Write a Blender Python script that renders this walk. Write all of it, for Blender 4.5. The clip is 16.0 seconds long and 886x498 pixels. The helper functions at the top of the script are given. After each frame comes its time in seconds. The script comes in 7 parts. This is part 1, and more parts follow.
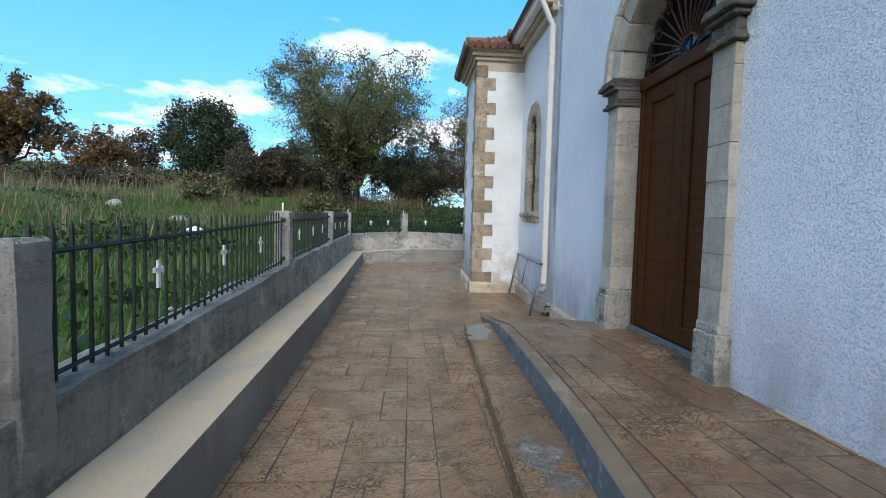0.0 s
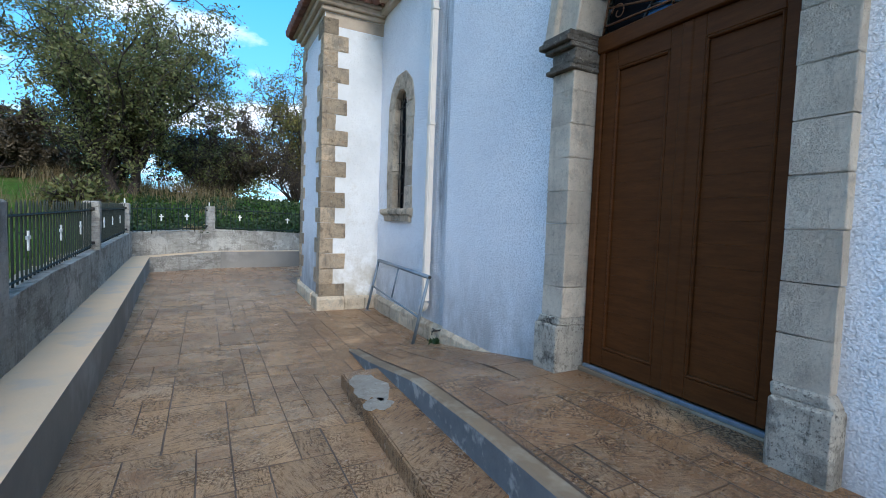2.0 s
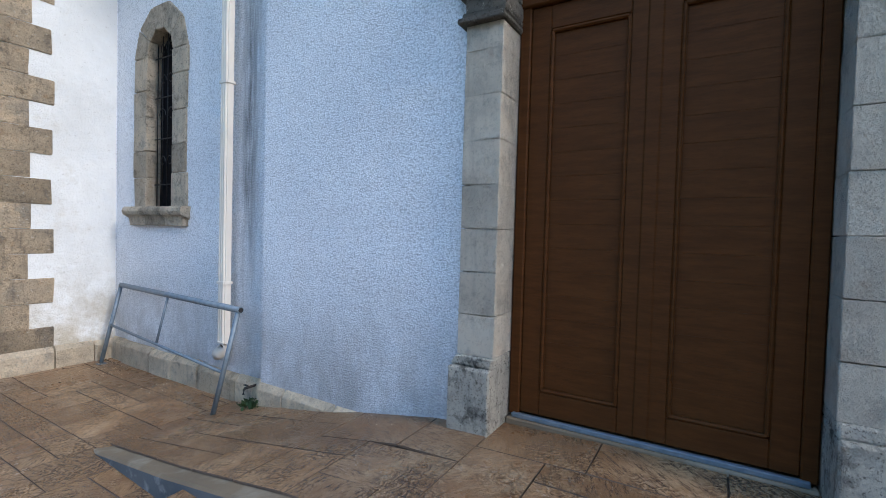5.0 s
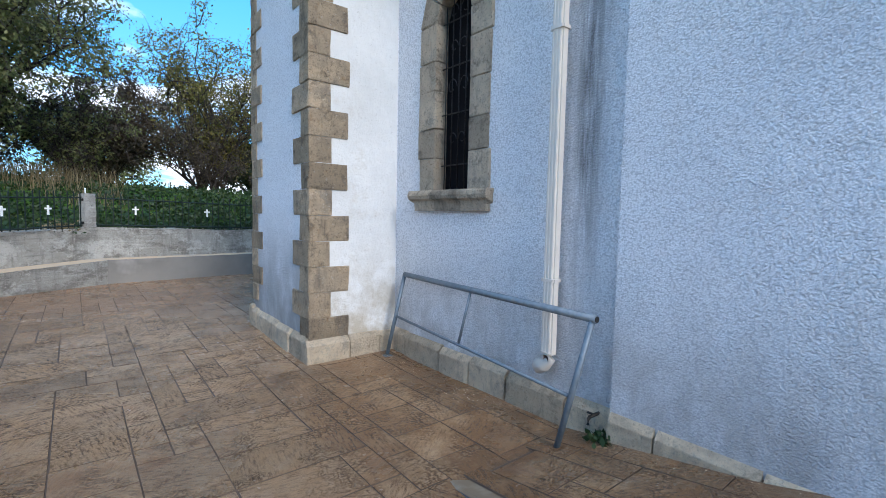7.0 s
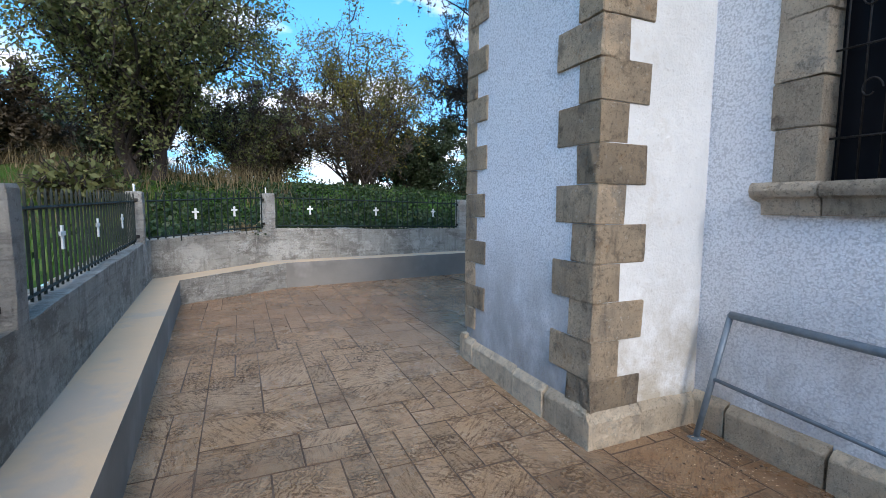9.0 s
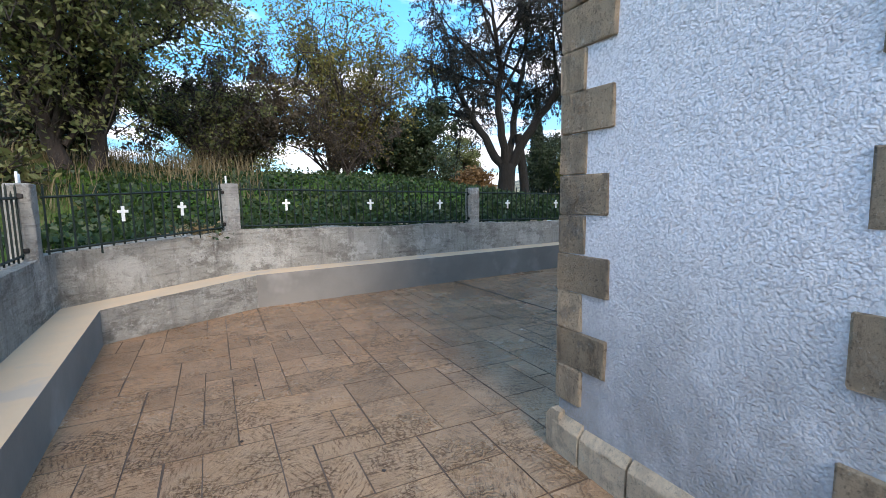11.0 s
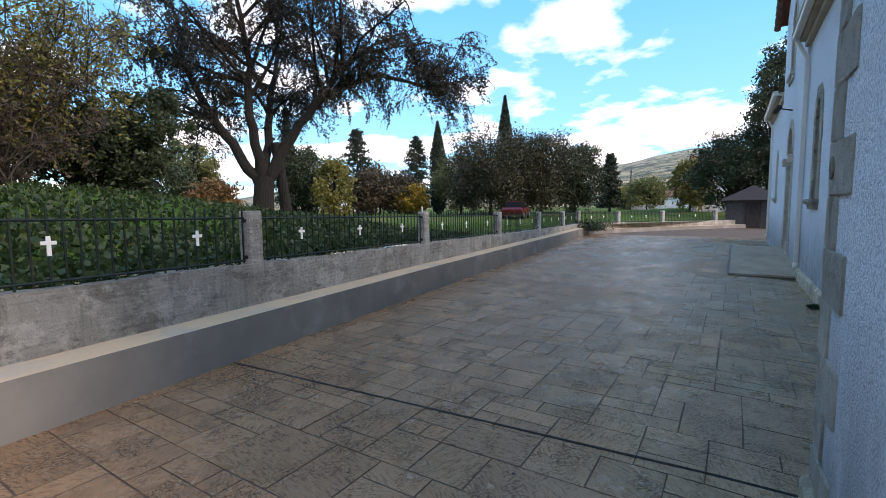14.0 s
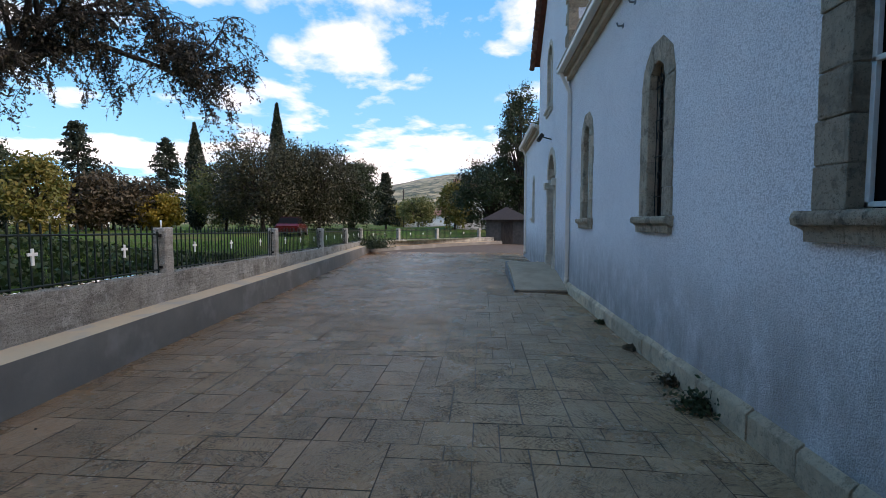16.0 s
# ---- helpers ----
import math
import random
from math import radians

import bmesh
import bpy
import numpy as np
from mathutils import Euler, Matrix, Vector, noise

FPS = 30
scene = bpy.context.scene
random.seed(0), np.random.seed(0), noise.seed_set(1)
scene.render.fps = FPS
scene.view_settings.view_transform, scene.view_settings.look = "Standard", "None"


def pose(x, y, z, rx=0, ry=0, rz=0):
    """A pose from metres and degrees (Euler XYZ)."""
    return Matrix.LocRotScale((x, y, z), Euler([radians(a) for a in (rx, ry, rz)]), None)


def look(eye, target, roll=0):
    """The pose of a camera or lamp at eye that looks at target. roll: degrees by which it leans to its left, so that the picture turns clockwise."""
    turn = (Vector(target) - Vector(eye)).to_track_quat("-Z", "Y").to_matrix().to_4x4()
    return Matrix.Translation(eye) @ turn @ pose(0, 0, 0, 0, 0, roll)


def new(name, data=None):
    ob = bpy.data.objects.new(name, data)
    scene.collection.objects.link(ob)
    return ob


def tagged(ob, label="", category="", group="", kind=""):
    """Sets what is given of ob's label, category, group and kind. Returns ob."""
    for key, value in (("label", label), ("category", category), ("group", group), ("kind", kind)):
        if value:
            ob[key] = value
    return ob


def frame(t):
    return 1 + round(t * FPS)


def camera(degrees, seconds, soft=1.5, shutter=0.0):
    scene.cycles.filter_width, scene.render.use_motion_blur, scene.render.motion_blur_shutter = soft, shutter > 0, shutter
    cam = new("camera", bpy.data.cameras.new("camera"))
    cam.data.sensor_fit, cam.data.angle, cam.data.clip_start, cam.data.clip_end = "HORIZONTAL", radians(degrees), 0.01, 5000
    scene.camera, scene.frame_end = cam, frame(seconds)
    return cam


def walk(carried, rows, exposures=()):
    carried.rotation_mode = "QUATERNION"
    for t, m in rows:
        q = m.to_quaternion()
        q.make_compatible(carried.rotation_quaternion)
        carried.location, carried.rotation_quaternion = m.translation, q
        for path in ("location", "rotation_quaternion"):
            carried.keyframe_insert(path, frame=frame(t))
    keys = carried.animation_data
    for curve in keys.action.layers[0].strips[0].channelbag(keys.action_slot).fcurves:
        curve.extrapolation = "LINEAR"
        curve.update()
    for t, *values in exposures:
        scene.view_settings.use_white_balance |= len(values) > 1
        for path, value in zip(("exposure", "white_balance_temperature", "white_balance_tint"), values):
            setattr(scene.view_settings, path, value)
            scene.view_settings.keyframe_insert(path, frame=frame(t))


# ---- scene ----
cam = camera(88.2, 16.0, soft=0.9)
PATH = [
    (0, (0.344, -0.09, 1.533), (0.486, 1.902, 1.418), 1.4),
    (0.5, (0.213, 0.468, 1.545), (0.469, 2.447, 1.416), 1.5),
    (1, (0.071, 1.021, 1.569), (0.495, 2.97, 1.433), 1.4),
    (1.5, (0.066, 1.515, 1.585), (0.722, 3.4, 1.458), 1.7),
    (2, (-0.028, 2.018, 1.579), (0.895, 3.789, 1.468), 2.1),
    (2.5, (-0.014, 2.487, 1.577), (1.239, 4.045, 1.506), 2.6),
    (3, (-0.036, 2.885, 1.611), (1.517, 4.146, 1.621), 3.1),
    (3.2, (-0.095, 3.04, 1.616), (1.564, 4.156, 1.661), 3.2),
    (5.3, (0.093, 3.936, 1.54), (1.803, 4.971, 1.475), 1.6),
    (5.5, (0.071, 4.1, 1.524), (1.74, 5.199, 1.443), 1.5),
    (6, (-0.057, 4.546, 1.55), (1.48, 5.821, 1.453), 1.6),
    (6.5, (-0.046, 5.023, 1.535), (1.345, 6.454, 1.411), 1.3),
    (7, (-0.11, 5.494, 1.539), (1.142, 7.047, 1.395), 1.2),
    (7.5, (-0.226, 5.994, 1.578), (0.831, 7.685, 1.419), 0.7),
    (8, (-0.265, 6.509, 1.601), (0.657, 8.275, 1.431), 0.6),
    (8.5, (-0.36, 7.062, 1.594), (0.475, 8.869, 1.407), 0.4),
    (8.7, (-0.409, 7.27, 1.621), (0.4, 9.09, 1.431), 0.4),
    (10.8, (-0.131, 9.375, 1.664), (0.726, 11.168, 1.442), -0.3),
    (11, (-0.127, 9.596, 1.645), (0.762, 11.371, 1.407), -0.7),
    (11.5, (-0.091, 10.049, 1.662), (0.908, 11.763, 1.412), -1.1),
    (12, (0.049, 10.484, 1.7), (1.189, 12.109, 1.454), -1.4),
    (12.5, (0.14, 10.961, 1.707), (1.418, 12.483, 1.483), -1.3),
    (13, (0.351, 11.35, 1.706), (1.758, 12.756, 1.503), -1.0),
    (13.2, (0.443, 11.515, 1.727), (1.898, 12.873, 1.527), -0.9),
    (13.5, (0.575, 11.775, 1.757), (2.108, 13.043, 1.556), -0.6),
    (13.8, (0.70, 11.985, 1.78), (2.32, 13.142, 1.584), -0.5),
    (14, (0.767, 12.101, 1.787), (2.447, 13.169, 1.601), -0.7),
    (14.5, (1.168, 12.335, 1.801), (2.984, 13.157, 1.641), -0.5),
    (15, (1.536, 12.621, 1.787), (3.446, 13.201, 1.66), -0.5),
    (15.5, (1.928, 12.79, 1.752), (3.894, 13.135, 1.634), -0.1),
    (16, (2.347, 12.945, 1.765), (4.337, 13.114, 1.647), 0.1),
]
walk(cam, [(t, look(eye, target, roll)) for t, eye, target, roll in PATH],
     [(0.0, 0.38, 6100, 10), (1.5, 0.45, 5850, 10), (3.0, 0.55, 5700, 10), (5.5, 0.60, 6050, 14), (6.2, 0.64, 6000, 13), (7.0, 0.50, 5800, 12), (8.5, 0.46, 5950, 14), (11.0, 0.72, 6400, 16), (12.5, 0.70, 6700, 18), (14.0, 0.60, 7000, 22), (15.0, 0.52, 7150, 23), (16.0, 0.30, 7250, 24)])

# ---- world and sun ----
SUN_ELEV, SUN_AZ = 31.0, 185.0          # degrees above the horizon, and clockwise from +y


def node(nt, kind, **inputs):
    n = nt.nodes.new(kind)
    for key, value in inputs.items():
        n.inputs[key.replace("_", " ")].default_value = value
    return n


def build_world():
    w = bpy.data.worlds.new("world")
    scene.world = w
    w.use_nodes = True
    nt = w.node_tree
    bg = nt.nodes["Background"]
    sky = nt.nodes.new("ShaderNodeTexSky")
    sky.sky_type, sky.sun_disc = "NISHITA", False
    sky.sun_elevation, sky.sun_rotation = radians(SUN_ELEV), radians(SUN_AZ)
    sky.air_density, sky.dust_density, sky.ozone_density = 1.0, 0.4, 2.2
    co = nt.nodes.new("ShaderNodeTexCoord")
    sep = nt.nodes.new("ShaderNodeSeparateXYZ")
    nt.links.new(co.outputs["Generated"], sep.inputs[0])
    # directions flattened on to a cloud deck
    zz = nt.nodes.new("ShaderNodeMath"); zz.operation = "MAXIMUM"; zz.inputs[1].default_value = 0.0
    nt.links.new(sep.outputs[2], zz.inputs[0])
    za = nt.nodes.new("ShaderNodeMath"); za.operation = "ADD"; za.inputs[1].default_value = 0.16
    nt.links.new(zz.outputs[0], za.inputs[0])
    dx = nt.nodes.new("ShaderNodeMath"); dx.operation = "DIVIDE"
    dy = nt.nodes.new("ShaderNodeMath"); dy.operation = "DIVIDE"
    for d, k in ((dx, 0), (dy, 1)):
        nt.links.new(sep.outputs[k], d.inputs[0]); nt.links.new(za.outputs[0], d.inputs[1])
    comb = nt.nodes.new("ShaderNodeCombineXYZ")
    nt.links.new(dx.outputs[0], comb.inputs[0]); nt.links.new(dy.outputs[0], comb.inputs[1])
    comb.inputs[2].default_value = 3.7
    nz = node(nt, "ShaderNodeTexNoise", Scale=1.75, Detail=9.0, Roughness=0.54, Distortion=0.1)
    nt.links.new(comb.outputs[0], nz.inputs["Vector"])
    # clear to the north-west, more cloud to the east, the south and overhead
    cov = nt.nodes.new("ShaderNodeVectorMath"); cov.operation = "DOT_PRODUCT"
    cov.inputs[1].default_value = (0.0, -0.062, 0.095)
    nt.links.new(co.outputs["Generated"], cov.inputs[0])
    bank = nt.nodes.new("ShaderNodeMapRange")
    bank.inputs["From Min"].default_value, bank.inputs["From Max"].default_value = 0.0, 0.40
    bank.inputs["To Min"].default_value, bank.inputs["To Max"].default_value = 0.20, 0.0
    nt.links.new(sep.outputs[2], bank.inputs["Value"])
    low = nt.nodes.new("ShaderNodeMath"); low.operation = "ADD"
    nt.links.new(cov.outputs["Value"], low.inputs[0]); nt.links.new(bank.outputs[0], low.inputs[1])
    add = nt.nodes.new("ShaderNodeMath"); add.operation = "ADD"
    nt.links.new(nz.outputs[0], add.inputs[0]); nt.links.new(low.outputs[0], add.inputs[1])
    ramp = nt.nodes.new("ShaderNodeValToRGB")
    ramp.color_ramp.elements[0].position, ramp.color_ramp.elements[1].position = 0.56, 0.67
    nt.links.new(add.outputs[0], ramp.inputs[0])
    hs = node(nt, "ShaderNodeHueSaturation", Saturation=1.25, Value=1.0)
    nt.links.new(sky.outputs[0], hs.inputs["Color"])
    mix = nt.nodes.new("ShaderNodeMixRGB")
    mix.inputs[2].default_value = (7.4, 7.5, 7.7, 1)
    cy = nt.nodes.new("ShaderNodeMixRGB"); cy.blend_type = "MULTIPLY"; cy.inputs[0].default_value = 1.0
    cy.inputs[2].default_value = (0.80, 1.12, 1.06, 1)
    nt.links.new(hs.outputs[0], cy.inputs[1])
    # a clear, bright blue spread over the sky
    ev = nt.nodes.new("ShaderNodeMixRGB"); ev.inputs[0].default_value = 0.6
    ev.inputs[2].default_value = (0.9, 3.9, 7.7, 1)
    nt.links.new(cy.outputs[0], ev.inputs[1])
    # paler towards the horizon
    hz = nt.nodes.new("ShaderNodeMapRange")
    hz.inputs["From Min"].default_value, hz.inputs["From Max"].default_value = 0.0, 0.42
    hz.inputs["To Min"].default_value, hz.inputs["To Max"].default_value = 0.42, 0.0
    nt.links.new(sep.outputs[2], hz.inputs["Value"])
    pale = nt.nodes.new("ShaderNodeMixRGB"); pale.inputs[2].default_value = (3.4, 5.9, 7.6, 1)
    nt.links.new(hz.outputs[0], pale.inputs[0]); nt.links.new(ev.outputs[0], pale.inputs[1])
    nt.links.new(ramp.outputs[0], mix.inputs[0]); nt.links.new(pale.outputs[0], mix.inputs[1])
    nt.links.new(mix.outputs[0], bg.inputs["Color"])
    bg.inputs["Strength"].default_value = 0.15


build_world()
sun = new("sun", bpy.data.lights.new("sun", "SUN"))
sun.data.energy, sun.data.angle, sun.data.color = 2.2, radians(22.0), (1.0, 0.91, 0.78)
se, sa = radians(SUN_ELEV), radians(SUN_AZ)
sun.matrix_world = look((math.sin(sa) * math.cos(se) * 60, math.cos(sa) * math.cos(se) * 60, math.sin(se) * 60), (0, 0, 0))
scene.view_settings.exposure = 0.0

# ---- materials ----
def mat(name, rough=0.8, metal=0.0, spec=0.5):
    m = bpy.data.materials.new(name)
    m.use_nodes = True
    nt = m.node_tree
    b = nt.nodes["Principled BSDF"]
    b.inputs["Roughness"].default_value, b.inputs["Metallic"].default_value = rough, metal
    b.inputs["Specular IOR Level"].default_value = spec
    return m, nt, b


def coords(nt, scale=(1, 1, 1)):
    co = nt.nodes.new("ShaderNodeTexCoord")
    geo = nt.nodes.new("ShaderNodeNewGeometry")
    mp = nt.nodes.new("ShaderNodeMapping")
    mp.inputs["Scale"].default_value = scale
    nt.links.new(geo.outputs["Position"], mp.inputs["Vector"])
    return mp.outputs[0]


def noise_fac(nt, vec, scale, detail=5.0, rough=0.6, lo=0.35, hi=0.65):
    n = node(nt, "ShaderNodeTexNoise", Scale=scale, Detail=detail, Roughness=rough)
    nt.links.new(vec, n.inputs["Vector"])
    r = nt.nodes.new("ShaderNodeMapRange")
    r.inputs["From Min"].default_value, r.inputs["From Max"].default_value = lo, hi
    nt.links.new(n.outputs[0], r.inputs["Value"])
    return r.outputs[0]


def mixed(nt, fac, a, b, amount=1.0):
    """a and b mixed by fac; each of the two is a colour or a socket."""
    m = nt.nodes.new("ShaderNodeMixRGB")
    if amount != 1.0:
        k = nt.nodes.new("ShaderNodeMath"); k.operation = "MULTIPLY"; k.inputs[1].default_value = amount
        nt.links.new(fac, k.inputs[0]); fac = k.outputs[0]
    nt.links.new(fac, m.inputs[0])
    for i, c in ((1, a), (2, b)):
        if isinstance(c, tuple):
            m.inputs[i].default_value = (*c, 1)
        else:
            nt.links.new(c, m.inputs[i])
    return m.outputs[0]


def bump(nt, b, fac, strength=0.4, dist=0.01, prev=None):
    n = node(nt, "ShaderNodeBump", Strength=strength, Distance=dist)
    nt.links.new(fac, n.inputs["Height"])
    if prev is not None:
        nt.links.new(prev, n.inputs["Normal"])
    nt.links.new(n.outputs[0], b.inputs["Normal"])
    return n.outputs[0]


def tinted(nt, col, low, high, islands=False):
    """A colour varied from piece to piece in brightness."""
    if islands:
        src = nt.nodes.new("ShaderNodeNewGeometry").outputs["Random Per Island"]
    else:
        src = nt.nodes.new("ShaderNodeObjectInfo").outputs["Random"]
    r = nt.nodes.new("ShaderNodeMapRange")
    r.inputs["To Min"].default_value, r.inputs["To Max"].default_value = low, high
    nt.links.new(src, r.inputs["Value"])
    h = nt.nodes.new("ShaderNodeHueSaturation")
    nt.links.new(col, h.inputs["Color"]); nt.links.new(r.outputs[0], h.inputs["Value"])
    return h.outputs[0]


def simple(name, ca, cb, scale=6.0, rough=0.8, metal=0.0, bump_s=0.15, bump_scale=60.0, bump_d=0.004, big=None, spec=0.5, vary=None, stretch=(1, 1, 1)):
    """Two colours in a noise, a larger stain over it, and fine relief."""
    m, nt, b = mat(name, rough, metal, spec)
    v = coords(nt, stretch)
    col = mixed(nt, noise_fac(nt, v, scale), ca, cb)
    if big:
        col = mixed(nt, noise_fac(nt, v, big[1], 4.0, 0.6, big[2], big[3]), col, big[0], big[4])
    if vary:
        col = tinted(nt, col, *vary)
    nt.links.new(col, b.inputs["Base Color"])
    if bump_s:
        bump(nt, b, noise_fac(nt, v, bump_scale, 3.0), bump_s, bump_d)
    return m


def product(nt, a, b):
    k = nt.nodes.new("ShaderNodeMath"); k.operation = "MULTIPLY"
    nt.links.new(a, k.inputs[0])
    if isinstance(b, float):
        k.inputs[1].default_value = b
    else:
        nt.links.new(b, k.inputs[1])
    return k.outputs[0]


def ranged(nt, value, lo, hi):
    r = nt.nodes.new("ShaderNodeMapRange")
    r.inputs["From Min"].default_value, r.inputs["From Max"].default_value = lo, hi
    nt.links.new(value, r.inputs["Value"])
    return r.outputs[0]


def stucco_material():
    m, nt, b = mat("white_roughcast", 0.9, 0, 0.2)
    v = coords(nt)
    col = mixed(nt, noise_fac(nt, v, 1.1, 5.0, 0.6, 0.4, 0.75), (0.85, 0.87, 0.91), (0.77, 0.79, 0.84))
    col = mixed(nt, noise_fac(nt, v, 9.0, 6.0, 0.7, 0.60, 0.78), col, (0.56, 0.57, 0.58), 0.5)
    geo = nt.nodes.new("ShaderNodeNewGeometry")
    sep = nt.nodes.new("ShaderNodeSeparateXYZ"); nt.links.new(geo.outputs["Position"], sep.inputs[0])
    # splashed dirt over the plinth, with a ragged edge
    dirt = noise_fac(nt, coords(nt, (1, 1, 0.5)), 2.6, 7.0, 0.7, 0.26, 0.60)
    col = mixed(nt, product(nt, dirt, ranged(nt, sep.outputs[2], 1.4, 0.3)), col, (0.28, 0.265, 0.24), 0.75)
    # greyer towards the foot of the north side, with a ragged edge
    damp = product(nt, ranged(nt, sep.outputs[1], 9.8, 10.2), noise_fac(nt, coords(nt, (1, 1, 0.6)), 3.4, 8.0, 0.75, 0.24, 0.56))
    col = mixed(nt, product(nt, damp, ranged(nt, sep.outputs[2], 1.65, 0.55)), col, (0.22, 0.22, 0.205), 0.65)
    # the black run of mildew beside the rainwater pipe
    run = product(nt, ranged(nt, sep.outputs[1], 7.18, 7.40), ranged(nt, sep.outputs[1], 7.62, 7.44))
    run = product(nt, run, ranged(nt, sep.outputs[2], 0.5, 1.9))
    run = product(nt, run, noise_fac(nt, coords(nt, (1, 6, 0.6)), 2.4, 6.0, 0.7, 0.25, 0.6))
    col = mixed(nt, product(nt, run, ranged(nt, sep.outputs[0], 3.2, 3.1)), col, (0.10, 0.10, 0.10), 0.9)
    # worms of roughcast, with the shade of the pits mixed into the colour
    vor = node(nt, "ShaderNodeTexVoronoi", Scale=76.0)
    vor.feature = "SMOOTH_F1"
    wob = nt.nodes.new("ShaderNodeTexNoise"); wob.inputs["Scale"].default_value = 38.0
    nt.links.new(v, wob.inputs["Vector"])
    va = nt.nodes.new("ShaderNodeVectorMath"); va.operation = "MULTIPLY_ADD"
    va.inputs[1].default_value = (0.020, 0.020, 0.020)
    nt.links.new(wob.outputs["Color"], va.inputs[0]); nt.links.new(v, va.inputs[2])
    nt.links.new(va.outputs[0], vor.inputs["Vector"])
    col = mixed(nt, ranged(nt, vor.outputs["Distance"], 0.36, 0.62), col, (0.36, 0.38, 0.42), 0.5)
    nt.links.new(col, b.inputs["Base Color"])
    p = bump(nt, b, vor.outputs["Distance"], 1.0, 0.0075)
    p = bump(nt, b, noise_fac(nt, v, 110.0, 3.0), 0.8, 0.004, p)
    bump(nt, b, noise_fac(nt, v, 3.0, 4.0), 0.35, 0.03, p)
    return m


def limestone_material(name, ca, cb, stain, amount, vary, dirt=0.6, rusty=0.35):
    m, nt, b = mat(name, 0.9, 0, 0.2)
    v = coords(nt)
    col = mixed(nt, noise_fac(nt, v, 4.5), ca, cb)
    col = mixed(nt, noise_fac(nt, v, 6.0, 8.0, 0.70, 0.54, 0.64), col, stain, amount)
    col = mixed(nt, noise_fac(nt, coords(nt, (5, 5, 0.8)), 2.0, 6.0, 0.7, 0.54, 0.68), col, (0.11, 0.10, 0.09), dirt)
    col = mixed(nt, noise_fac(nt, v, 3.0, 7.0, 0.75, 0.58, 0.70), col, (0.56, 0.52, 0.45), 0.55)
    col = mixed(nt, noise_fac(nt, v, 42.0, 3.0, 0.6, 0.60, 0.70), col, (0.07, 0.06, 0.05), dirt)
    col = mixed(nt, noise_fac(nt, v, 2.1, 8.0, 0.74, 0.52, 0.62), col, (0.20, 0.18, 0.155), dirt)
    # chipped pale flecks, rusty blooms and black pits
    col = mixed(nt, noise_fac(nt, v, 28.0, 6.0, 0.72, 0.60, 0.66), col, (0.66, 0.61, 0.52), 0.6)
    col = mixed(nt, noise_fac(nt, v, 7.5, 7.0, 0.75, 0.58, 0.68), col, (0.36, 0.205, 0.095), rusty)
    pits = noise_fac(nt, v, 62.0, 5.0, 0.7, 0.585, 0.64)
    col = mixed(nt, pits, col, (0.07, 0.058, 0.045), dirt)
    col = mixed(nt, noise_fac(nt, v, 16.0, 8.0, 0.8, 0.56, 0.63), col, (0.10, 0.088, 0.07), dirt * 0.8)
    col = tinted(nt, col, *vary)
    nt.links.new(col, b.inputs["Base Color"])
    p = bump(nt, b, noise_fac(nt, v, 12.0, 8.0, 0.75), 0.9, 0.024)
    p = bump(nt, b, noise_fac(nt, v, 40.0, 6.0, 0.75, 0.3, 0.7), 0.8, 0.010, p)
    low = nt.nodes.new("ShaderNodeMath"); low.operation = "SUBTRACT"; low.inputs[0].default_value = 1.0
    nt.links.new(pits, low.inputs[1])
    bump(nt, b, low.outputs[0], 0.6, 0.006, p)
    return m


